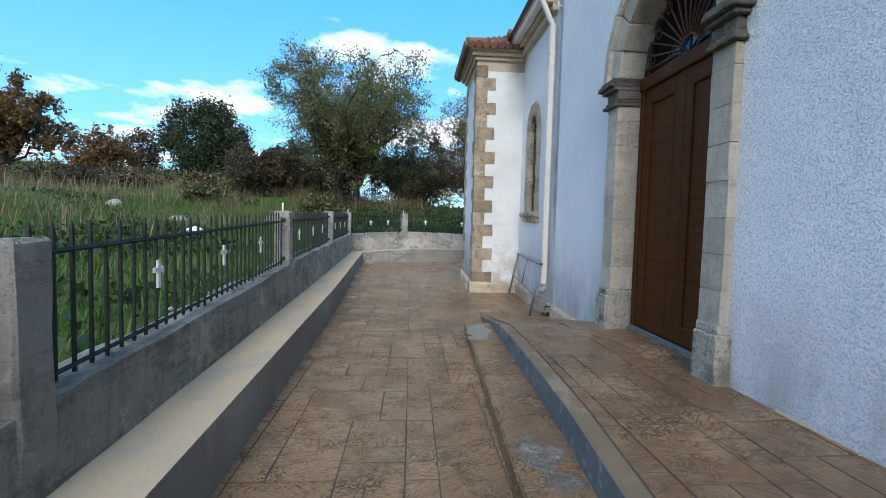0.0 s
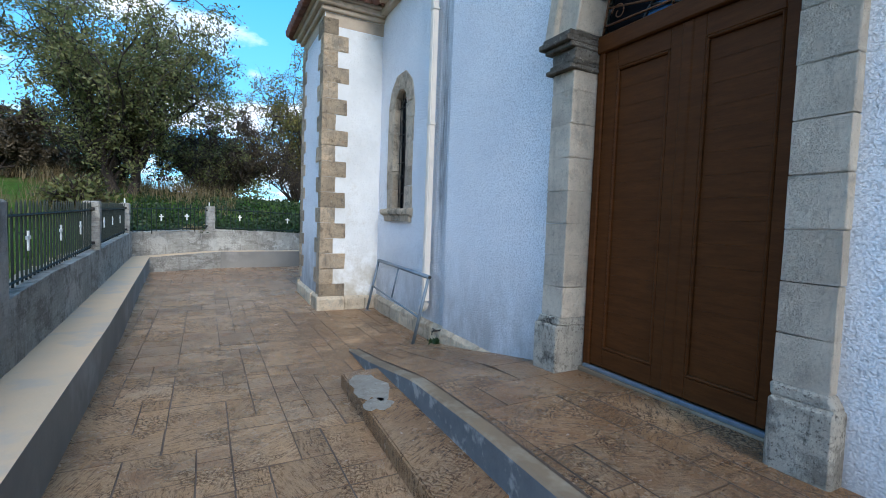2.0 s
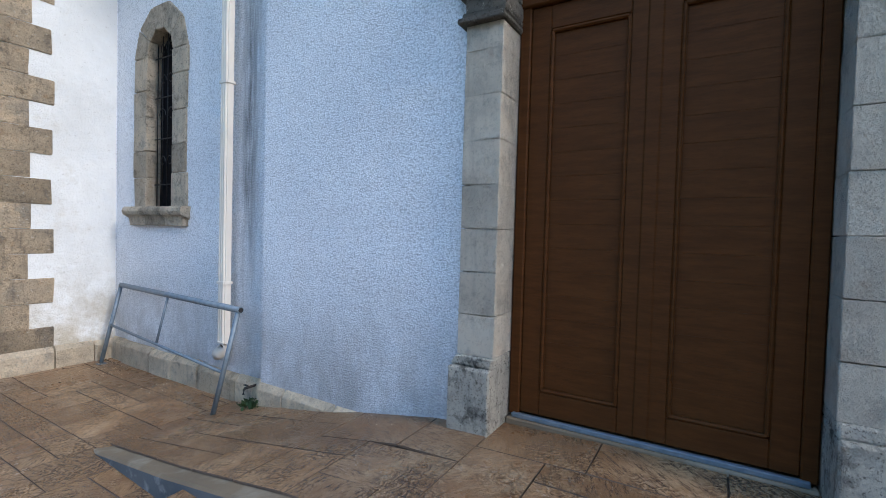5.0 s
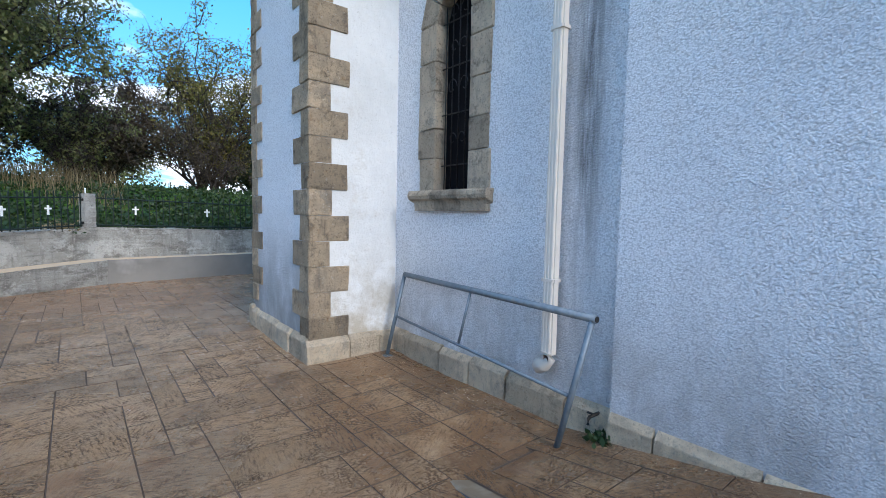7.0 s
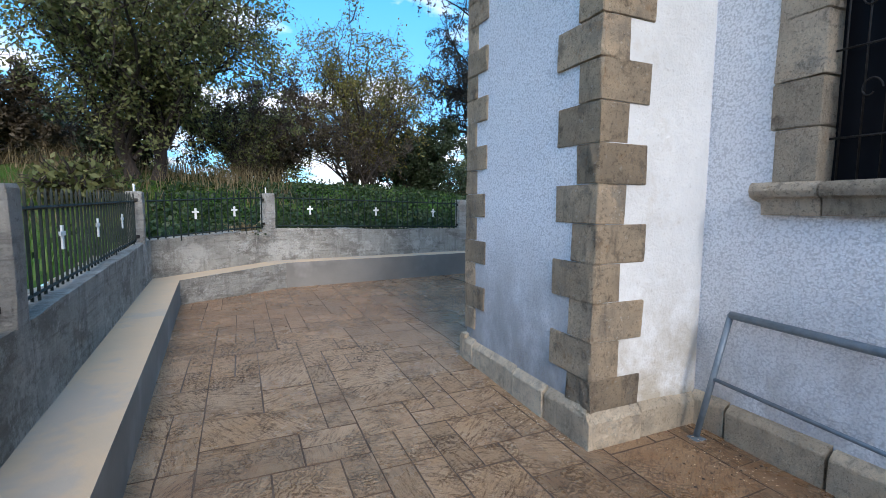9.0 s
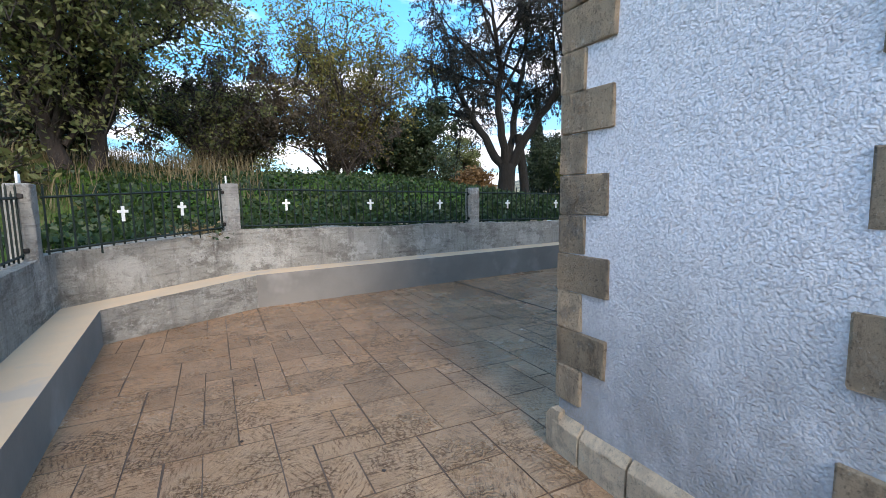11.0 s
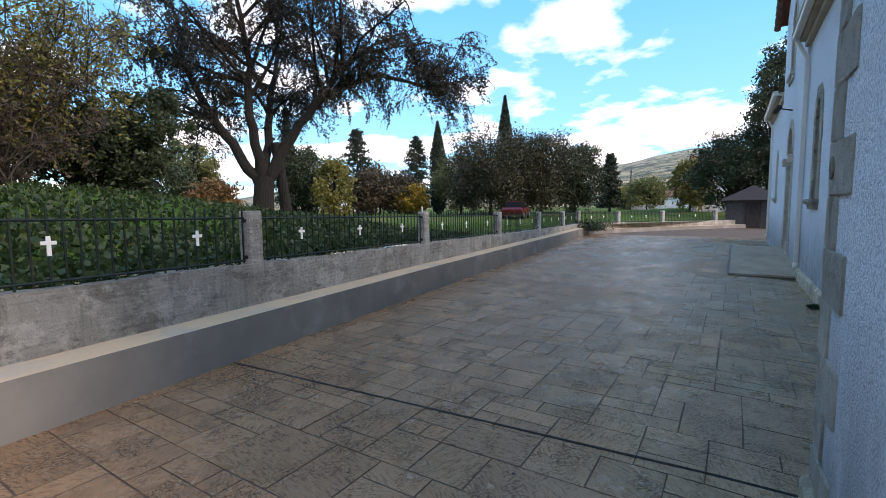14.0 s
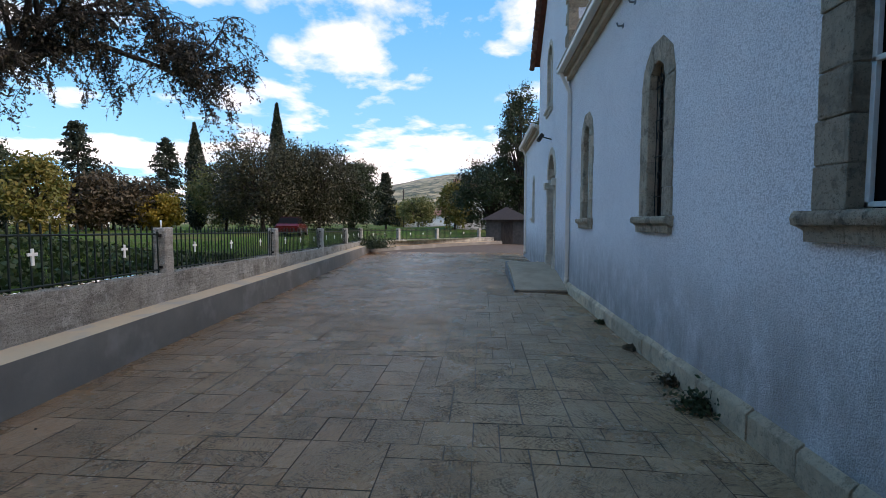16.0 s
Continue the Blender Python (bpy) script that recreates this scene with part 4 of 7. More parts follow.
# ---- the west doorway ----
JF = 2.59                               # front of the jamb stones
doorway = tagged(empty("door_surround"), "weathered limestone doorway with moulded imposts and a round arch", "doorway", kind="structure")
at_w = to_face("W", JF)
courses = [0.83, 1.085, 1.35, 1.615, 1.885, 2.155, 2.43, 2.70, 2.86]
for side in (-1, 1):
    inner, outer = DOOR_C + side * DOOR_H, DOOR_C + side * (DOOR_H + 0.25)
    po = DOOR_C + side * (DOOR_H + 0.295)
    block(at_w, [(inner, -0.1), (po, -0.1), (po, 0.765), (inner, 0.765)], 0.32, 0.045, M["base_stone"], doorway, "base_stone", 0.005, 0.014)
    block(at_w, [(inner, 0.765), (po - side * .004, 0.765), (outer, 0.83), (inner, 0.83)], 0.32, 0.02, M["base_stone"], doorway, "base_stone", 0.004, 0.01)
    for z0, z1 in zip(courses, courses[1:]):
        block(at_w, [(inner, z0 + .0015), (outer, z0 + .0015), (outer, z1 - .0015), (inner, z1 - .0015)], 0.32, random.uniform(-0.004, 0.004), M["ashlar"], doorway, "jamb_stone", 0.0025, 0.004)
    # moulded impost: stacked slabs stepping out
    for (z0, z1, o, e) in ((2.86, 2.90, 0.05, 0.04), (2.90, 2.935, 0.025, 0.02), (2.935, 3.03, 0.01, 0.005), (3.03, 3.07, 0.06, 0.05), (3.07, 3.12, 0.10, 0.09), (3.12, 3.16, 0.075, 0.065)):
        block(at_w, [(inner - side * 0.02, z0), (outer + side * e, z0), (outer + side * e, z1 - .002), (inner - side * 0.02, z1 - .002)], 0.32, o, M["impost"], doorway, "impost", 0.002, 0.008)
n = 9
for k in range(n):
    a0, a1 = math.pi * k / n + 0.006, math.pi * (k + 1) / n - 0.006
    ci = [(DOOR_C + DOOR_H * math.cos(a), 3.16 + DOOR_H * math.sin(a)) for a in (a0, a1)]
    co = [(DOOR_C + (DOOR_H + 0.29) * math.cos(a), 3.16 + (DOOR_H + 0.29) * math.sin(a)) for a in (a0, a1)]
    block(at_w, [ci[0], co[0], co[1], ci[1]], 0.32, 0.0, M["ashlar"], doorway, "arch_stone", 0.003, 0.01)
    ci = [(DOOR_C + (DOOR_H + 0.22) * math.cos(a), 3.16 + (DOOR_H + 0.22) * math.sin(a)) for a in (a0, a1)]
    co = [(DOOR_C + (DOOR_H + 0.33) * math.cos(a), 3.16 + (DOOR_H + 0.33) * math.sin(a)) for a in (a0, a1)]
    block(at_w, [ci[0], co[0], co[1], ci[1]], 0.1, 0.045, M["ashlar"], doorway, "hood_stone", 0.002, 0.008)
obj("threshold", box((2.80, DOOR_C - DOOR_H, 0.30), (3.2, DOOR_C + DOOR_H, 0.418), 0.01), M["screed"], doorway, "worn grey threshold")

# the double door
DX = 2.87
door = tagged(empty("door_1"), "closed brown wooden double door with grooved panels", "door", kind="structure")
Y0, Y1, Z0, Z1 = DOOR_C - DOOR_H + 0.005, DOOR_C + DOOR_H - 0.005, 0.43, 3.08
for y0, y1 in ((Y0, Y0 + 0.07), (Y1 - 0.07, Y1)):
    obj("door_frame", box((DX - 0.03, y0, Z0), (DX + 0.09, y1, Z1), 0.008), M["wood"], door)
obj("transom", box((DX - 0.05, Y0, Z1 - 0.07), (DX + 0.09, Y1, Z1 + 0.07), 0.01), M["wood"], door)
obj("drip_strip", box((DX - 0.055, Y0 + 0.03, 0.418), (DX - 0.02, Y1 - 0.03, 0.446), 0.004), M["rail"], door, "worn metal strip at the foot of the door")
MIDY = DOOR_C
for side, (a, b) in enumerate(((Y0 + 0.07, MIDY - 0.004), (MIDY + 0.004, Y1 - 0.07))):
    leaf = obj("leaf", box((DX + 0.025, a, Z0 + 0.02), (DX + 0.06, b, Z1 - 0.07)), M["wood"], door)
    st = 0.125
    for y0, y1, z0, z1 in ((a, a + st, Z0 + 0.02, Z1 - 0.07), (b - st, b, Z0 + 0.02, Z1 - 0.07), (a + st, b - st, Z0 + 0.02, Z0 + 0.17), (a + st, b - st, Z1 - 0.22, Z1 - 0.07)):
        obj("stile", box((DX - 0.012, y0, z0), (DX + 0.03, y1, z1), 0.006), M["wood"], leaf)
    # beading round the panel, and grooved boards
    for y0, y1, z0, z1 in ((a + st, a + st + .022, Z0 + .17, Z1 - .22), (b - st - .022, b - st, Z0 + .17, Z1 - .22), (a + st, b - st, Z0 + .17, Z0 + .192), (a + st, b - st, Z1 - .242, Z1 - .22)):
        obj("bead", box((DX - 0.018, y0, z0), (DX + 0.03, y1, z1), 0.008), M["wood"], leaf)
    z = Z0 + 0.192
    while z < Z1 - 0.25:
        h = min(0.148, Z1 - 0.242 - z)
        obj("board", box((DX + 0.006, a + st + .02, z + 0.0003), (DX + 0.03, b - st - .02, z + h - 0.0003), 0.001), M["wood"], leaf)
        z += h
obj("cover_strip", box((DX - 0.022, MIDY - 0.045, Z0 + 0.02), (DX + 0.03, MIDY + 0.045, Z1 - 0.07), 0.012), M["wood"], door)

# fanlight: iron rays before dark glass
fan = tagged(empty("fanlight"), "rusty wrought-iron sunburst grille over the door", "grille", kind="structure")
bm = bmesh.new()
vs = [bm.verts.new((DX + 0.06, s, z)) for s, z in arch_loop(DOOR_C, DOOR_H, Z1 + 0.07, 3.16)]
bm.faces.new(vs)
r = bmesh.ops.extrude_face_region(bm, geom=bm.faces[:])
for v in r["geom"]:
    if isinstance(v, bmesh.types.BMVert):
        v.co.x += 0.012
obj("pane", fixed(bm), M["glass"], fan, "dark fanlight glass")
for k in range(17):
    a = math.pi * (k + 0.5) / 17
    p0 = Vector((DX + 0.01, DOOR_C + 0.15 * math.cos(a), 3.20 + 0.15 * math.sin(a)))
    p1 = Vector((DX + 0.01, DOOR_C + 0.79 * math.cos(a), 3.17 + 0.79 * math.sin(a)))
    obj("ray", tube(bmesh.new(), [p0, p1], 0.009, 5), M["rust"], fan)
for rr, tr in ((0.15, 0.012), (0.785, 0.012)):
    obj("hoop", tube(bmesh.new(), [(DX + 0.01, DOOR_C + rr * math.cos(a), 3.18 + rr * math.sin(a)) for a in np.linspace(0, math.pi, 20)], tr, 5), M["rust"], fan)
for k in range(8):
    a = math.pi * (k + 0.5) / 8
    cy, cz = DOOR_C + 0.64 * math.cos(a), 3.18 + 0.64 * math.sin(a)
    pts = [(DX, cy + 0.075 * (1 - u / 9) * math.cos(u + a), cz + 0.075 * (1 - u / 9) * math.sin(u + a)) for u in np.linspace(0, 7.0, 16)]
    obj("scroll", tube(bmesh.new(), pts, 0.006, 4), M["rust"], fan)
for k in range(6):
    a = [math.pi * (k + q / 4) / 6 for q in range(5)]
    rim = [(DOOR_C + 0.40 * math.cos(q), Z1 + 0.075 + 0.21 * math.sin(q)) for q in a]
    loop = [(DOOR_C, Z1 + 0.075)] + rim
    bm = bmesh.new()
    near, back = [bm.verts.new((DX + 0.030, y, z)) for y, z in loop], [bm.verts.new((DX + 0.042, y, z)) for y, z in loop]
    bm.faces.new(near); bm.faces.new(back[::-1])
    for q in range(len(loop)):
        bm.faces.new((near[q], near[(q + 1) % len(loop)], back[(q + 1) % len(loop)], back[q]))
    obj("coloured_pane", fixed(bm), M["blueglass"], fan, "dark blue fanlight petal")
    obj("tracery", tube(bmesh.new(), [(DX + 0.024, *loop[0]), (DX + 0.024, *rim[0])], 0.010, 5), M["black"], fan)
    obj("tracery", tube(bmesh.new(), [(DX + 0.024, *p) for p in rim], 0.012, 5), M["black"], fan)
obj("panel_back", box((DX + 0.35, Y0 - 0.3, 0.3), (DX + 0.4, Y1 + 0.3, 4.2)), M["interior"], fan)

# ---- eaves, gutters, pier roof ----
def eave_run(p, q, out, z, name, label):
    """A stepped cornice with a half-round gutter on it, from p to q."""
    p, q, out = Vector(p), Vector(q), Vector(out)
    ob = tagged(empty(name), label, "gutter", kind="structure")
    def slab(o0, o1, z0, z1, material, part_name, bev=0.01):
        a, b = p + out * o0, q + out * o1
        lo = (min(a.x, b.x), min(a.y, b.y), z0); hi = (max(a.x, b.x), max(a.y, b.y), z1)
        obj(part_name, box(lo, hi, bev), material, ob)
    slab(-0.05, 0.10, z - 0.26, z - 0.14, M["cornice"], "cornice")
    slab(-0.05, 0.20, z - 0.14, z - 0.02, M["cornice"], "cornice")
    slab(0.20, 0.33, z - 0.10, z + 0.03, M["pipe"], "gutter", 0.02)
    slab(0.21, 0.35, z + 0.03, z + 0.045, M["pipe"], "gutter", 0.004)
    return ob


eave_run((WX + 0.03, 7.6), (WX + 0.03, PY0), (-1, 0), EAVE, "eave_west", "cream gutter over a stone cornice on the aisle")
eave_run((PX1, NY), (N_END + 0.05, NY), (0, 1), EAVE + 0.06, "eave_north", "cream gutter over a stone cornice along the north aisle")
eave_run((19.7, NY), (25.5, NY), (0, 1), EAVE, "eave_east", "cream gutter at the east end")

cap = tagged(empty("pier_roof"), "small hipped clay tile roof on the corner pier", "roof", kind="structure")
for (o, z0, z1) in ((0.06, 5.02, 5.10), (0.13, 5.10, 5.19), (0.18, 5.19, 5.25)):
    obj("cornice", box((PX0 - o, PY0 - o, z0), (PX1 + o, PY1 + o, z1), 0.015), M["cornice"], cap)
apex = Vector((PX1 + 0.3, (PY0 + PY1) / 2 - 0.2, 5.72))
corners = [Vector((PX0 - 0.26, PY0 - 0.26, 5.24)), Vector((PX1 + 0.2, PY0 - 0.26, 5.24)), Vector((PX1 + 0.2, PY1 + 0.26, 5.24)), Vector((PX0 - 0.26, PY1 + 0.26, 5.24))]
bm = bmesh.new()
vs = [bm.verts.new(c) for c in corners]; av = bm.verts.new(apex)
for i in range(4):
    bm.faces.new((vs[i], vs[(i + 1) % 4], av))
bm.faces.new(vs[::-1])
obj("roof_deck", fixed(bm), M["roof"], cap)
for (a, b) in ((0, 1), (3, 0), (2, 3)):
    p, q = corners[a], corners[b]
    n = int((q - p).length / 0.155)
    for k in range(n):
        s = p.lerp(q, (k + 0.5) / n)
        up = (apex - s).normalized()
        mid = (corners[a] + corners[b]) / 2
        dirn = ((apex - mid) - (q - p).normalized() * (apex - mid).dot((q - p).normalized())).normalized()
        # rows of barrel tiles up to the hip
        reach = (apex - mid).length * (1 - abs((k + 0.5) / n - 0.5) * 2)
        row = 0.0
        while row < max(0.12, reach):
            c0, c1 = s + dirn * (row - 0.05) + Vector((0, 0, 0.03)), s + dirn * min(row + 0.32, reach + 0.1) + Vector((0, 0, 0.055))
            bm = tube(bmesh.new(), [c0, c1], [0.075, 0.058], 8)
            obj("roof_tile", bm, M["roof"], cap)
            row += 0.30
for h in (0, 3):
    n = 6
    for k in range(n):
        a, b = corners[h].lerp(apex, k / n), corners[h].lerp(apex, (k + 1.1) / n)
        obj("ridge_tile", tube(bmesh.new(), [a + Vector((0, 0, .06)), b + Vector((0, 0, .07))], [0.095, 0.08], 8), M["roof"], cap)

# verge tiles of the transept gable and its quoins
for k in range(16):
    a, b = Vector((20.0, NY + 0.3, 7.45)).lerp(Vector((16.7, NY + 0.3, 10.1)), k / 16), Vector((20.0, NY + 0.3, 7.45)).lerp(Vector((16.7, NY + 0.3, 10.1)), (k + 1.15) / 16)
    obj("verge_tile", tube(bmesh.new(), [a, b], [0.1, 0.085], 7), M["roof"], transept)
quoins(transept, N_END - 0.01, NY + 0.07, ((1, 0), (0, -1)), 5.6, 7.6, 0.26, "quoin")


# ---- rainwater pipes ----
def rain_pipe(x, y, out, z0, z1, label):
    """A square ribbed pipe with clips and a shoe; out: the way out of the wall."""
    ob = tagged(empty("downpipe"), label, "pipe")
    out = Vector((*out, 0))
    side = Vector((-out.y, out.x, 0))
    c = Vector((x, y, 0)) + out * 0.055
    def bar(a, b, w, d, material, nm, parent=ob):
        bm = bmesh.new()
        ax = (b - a).normalized()
        u = side
        w2 = ax.cross(u).normalized()
        ra, rb = [], []
        for i, j in ((-1, -1), (1, -1), (1, 1), (-1, 1)):
            ra.append(bm.verts.new(a + u * (i * w / 2) + w2 * (j * d / 2))); rb.append(bm.verts.new(b + u * (i * w / 2) + w2 * (j * d / 2)))
        for k in range(4):
            bm.faces.new((ra[k], ra[(k + 1) % 4], rb[(k + 1) % 4], rb[k]))
        bm.faces.new(ra[::-1]); bm.faces.new(rb)
        fixed(bm)
        if w > 0.05:
            bmesh.ops.bevel(bm, geom=[e for e in bm.edges if abs((e.verts[0].co - e.verts[1].co).normalized().dot(ax)) > .9], offset=0.012, segments=2, affect="EDGES")
        return obj(nm, bm, material, parent)
    up = Vector((0, 0, 1))
    shaft = bar(c + up * (z0 + 0.12), c + up * (z1 - 0.5), 0.10, 0.075, M["pipe"], "shaft")
    for k in (-1, 0, 1):
        bar(c + out * 0.038 + side * (k * 0.028) + up * (z0 + 0.13), c + out * 0.038 + side * (k * 0.028) + up * (z1 - 0.5), 0.012, 0.008, M["pipe"], "rib", shaft)
    bm = bmesh.new()
    tube(bm, [c + up * (z0 + 0.14), c + up * (z0 + 0.08) - side * 0.005, c + up * (z0 + 0.03) - side * 0.035, c + up * z0 - side * 0.10], 0.058, 8)
    obj("shoe", bm, M["pipe"], ob)
    bar(c + up * (z1 - 0.52), c + out * 0.22 + up * (z1 - 0.05), 0.09, 0.07, M["pipe"], "swan_neck")
    for zz in (1.08, 2.9, 4.4):
        bar(c + up * (zz - 0.012), c + up * (zz + 0.012), 0.125, 0.095, M["pipe"], "clip")
    return ob


rain_pipe(WX, 7.62, (-1, 0), 0.40, EAVE, "cream square rainwater pipe with a shoe fixed to the church wall")
rain_pipe(13.7, NY, (0, 1), 0.28, EAVE, "cream square rainwater pipe on the north wall")
rain_pipe(24.6, NY, (0, 1), 0.28, EAVE, "cream square rainwater pipe at the east end")

# ---- leaning metal handrail ----
rail = tagged(empty("handrail_frame"), "old blue-grey painted metal handrail frame leaning against the church wall", "handrail")
TL, TR, BL, BR = Vector((2.66, 9.58, 0.90)), Vector((2.45, 7.13, 0.905)), Vector((2.50, 9.66, 0.03)), Vector((2.33, 7.28, 0.03))
obj("top_rail", tube(bmesh.new(), [TL, TR + (TR - TL).normalized() * 0.03], 0.027, 10), M["rail"], rail)
for a, b in ((TL, BL), (TR, BR)):
    p = obj("post", tube(bmesh.new(), [a, b], 0.021, 8), M["rail"], rail)
    obj("foot_plate", box((b.x - 0.05, b.y - 0.045, 0.004), (b.x + 0.05, b.y + 0.045, 0.016), 0.003), M["rail"], p)
L0, R0 = TL.lerp(BL, 0.52), TR.lerp(BR, 0.60)
obj("lower_rail", tube(bmesh.new(), [L0, R0], 0.014, 8), M["rail"], rail)
obj("middle_bar", tube(bmesh.new(), [TL.lerp(TR, 0.48), L0.lerp(R0, 0.48)], 0.012, 8), M["rail"], rail)
bm = bmesh.new()
tube(bm, [TR + (TR - TL).normalized() * 0.028, TR + (TR - TL).normalized() * 0.034], 0.020, 10)
obj("rail_end", bm, M["black"], rail, "dark open end of the rail")

# ---- the north doorway and its lamp ----
nd = tagged(empty("door_2"), "arched grey side door in a stone surround with imposts", "door", kind="structure")
at_n = to_face("N", NY + 0.05)
obj("leaf", box((TD - TDW, NY - 0.2, 0.42), (TD + TDW, NY - 0.14, 3.9)), M["wood"], nd)
for side in (-1, 1):
    a, b = TD + side * TDW, TD + side * (TDW + 0.22)
    for z0, z1 in ((0.05, 0.75), (0.75, 1.4), (1.4, 2.1), (2.1, 2.8)):
        block(at_n, [(a, z0), (b, z0), (b, z1 - .006), (a, z1 - .006)], 0.2, 0.03 if z0 > .1 else 0.06, M["ashlar"], nd, "jamb_stone")
    block(at_n, [(a - side * .02, 2.8), (b + side * .06, 2.8), (b + side * .06, 3.0), (a - side * .02, 3.0)], 0.2, 0.12, M["ashlar"], nd, "impost")
for k in range(7):
    a0, a1 = math.pi * k / 7 + .01, math.pi * (k + 1) / 7 - .01
    ci = [(TD + TDW * math.cos(a), 3.1 + 1.1 * TDW * math.sin(a)) for a in (a0, a1)]
    co = [(TD + (TDW + .22) * math.cos(a), 3.1 + (1.1 * TDW + .22) * math.sin(a)) for a in (a0, a1)]
    block(at_n, [ci[0], co[0], co[1], ci[1]], 0.2, 0.03, M["ashlar"], nd, "arch_stone")
lampw = tagged(empty("wall_lamp"), "small dark floodlight on a bracket over the side door", "lamp")
obj("bracket", tube(bmesh.new(), [(TD + 0.1, NY + 0.05, 4.25), (TD + 0.1, NY + 0.3, 4.32)], 0.02, 6), M["black"], lampw)
bm = box((-0.16, -0.05, -0.11), (0.16, 0.07, 0.11), 0.02)
bmesh.ops.transform(bm, matrix=pose(TD + 0.1, NY + 0.38, 4.30, 35), verts=bm.verts)
obj("lamp_head", bm, M["black"], lampw)
for (x, z) in ((9.7, 4.75), (9.15, 4.85)):
    hk = tagged(empty("wall_hook"), "small metal hook fixed high on the white wall", "hook")
    obj("hook", tube(bmesh.new(), [(x, NY, z), (x, NY + 0.08, z), (x, NY + 0.1, z + 0.05)], 0.012, 6), M["rail"], hk)
    obj("back_plate", box((x - 0.03, NY - 0.004, z - 0.03), (x + 0.03, NY + 0.012, z + 0.03), 0.003), M["rail"], hk)
hk = tagged(empty("wall_hook"), "small white hook fixed high on the west wall", "hook")
obj("hook", tube(bmesh.new(), [(WX, 7.2, 5.0), (WX - 0.1, 7.2, 5.0), (WX - 0.1, 7.2, 5.06)], 0.012, 6), M["white"], hk)

# ---- railing posts and panels ----
def along(line, vals, pick, axis):
    """The place and height on a line of the plan where the coordinate axis equals pick."""
    for (a, za), (b, zb) in zip(zip(line, vals), list(zip(line, vals))[1:]):
        if min(a[axis], b[axis]) - 1e-6 <= pick <= max(a[axis], b[axis]) + 1e-6:
            f = (pick - a[axis]) / (b[axis] - a[axis])
            return Vector(a).lerp(Vector(b), f), za + (zb - za) * f, (Vector(b) - Vector(a)).normalized()


def bar_mesh(h, r=0.0075):
    bm = bmesh.new()
    add_box(bm, (-r, -r, 0), (r, r, h - 0.035))
    for f in bm.faces:
        if f.normal.z > 0.5:
            g = bmesh.ops.extrude_face_region(bm, geom=[f])
            tip = [v for v in g["geom"] if isinstance(v, bmesh.types.BMVert)]
            for v in tip:
                v.co = Vector((v.co.x * 0.25, v.co.y * 0.25, h))
            break
    me = bpy.data.meshes.new("bar")
    bm.to_mesh(me); bm.free()
    me.materials.append(M["iron"])
    return me


def cross_mesh():
    bm = bmesh.new()
    outline = [(-.016, -.085), (.016, -.085), (.016, .012), (.058, .012), (.058, .044), (.016, .044), (.016, .088), (-.016, .088), (-.016, .044), (-.058, .044), (-.058, .012), (-.016, .012)]
    f = [bm.verts.new((x, -0.007, z)) for x, z in outline]
    b = [bm.verts.new((x, 0.007, z)) for x, z in outline]
    bm.faces.new(f); bm.faces.new(b[::-1])
    for i in range(len(f)):
        j = (i + 1) % len(f)
        bm.faces.new((f[i], b[i], b[j], f[j]))
    me = bpy.data.meshes.new("cross")
    fixed(bm).to_mesh(me); bm.free()
    me.materials.append(M["white"])
    return me


BAR, CROSS = bar_mesh(0.70), cross_mesh()


def fence_post(p, z, t, h, number_of_tips=0, w=0.20):
    """A rough square concrete post with a weathered, slightly uneven top, its face on the wall's face."""
    ob = tagged(empty("fence_post", Matrix.Translation((p.x, p.y, z)) @ Matrix.Rotation(math.atan2(t.y, t.x), 4, "Z")), "rough grey square concrete post on the retaining wall", "post", "railing posts")
    rnd = random.Random(int(p.x * 37 + p.y * 91))
    bm = bmesh.new()
    add_box(bm, (-w / 2, -0.006, -0.25), (w / 2, 0.20, h), 0.014)
    bmesh.ops.subdivide_edges(bm, edges=[e for e in bm.edges if e.calc_length() > 0.3], cuts=4)
    for v in bm.verts:
        v.co += Vector((rnd.uniform(-.005, .005), rnd.uniform(-.005, .005), rnd.uniform(-.006, .006) if v.co.z > h - 0.05 else 0))
    obj("shaft", bm, M["post"], ob)
    for zz in (0.09, h - 0.12):
        for sx in (-1, 1):
            obj("bracket", box((sx * w / 2 - 0.02, 0.05, zz - 0.02), (sx * w / 2 + 0.025, 0.10, zz + 0.025), 0.006), M["black"], ob, "rusty black rail bracket")
    for k in range(number_of_tips):
        obj("spike", tube(bmesh.new(), [(-0.03 + 0.06 * k, 0.1, h - 0.05), (-0.03 + 0.06 * k, 0.1, h + 0.11 - 0.02 * k)], 0.012, 6), M["white"], ob, "white stub standing out of the top")
    return ob


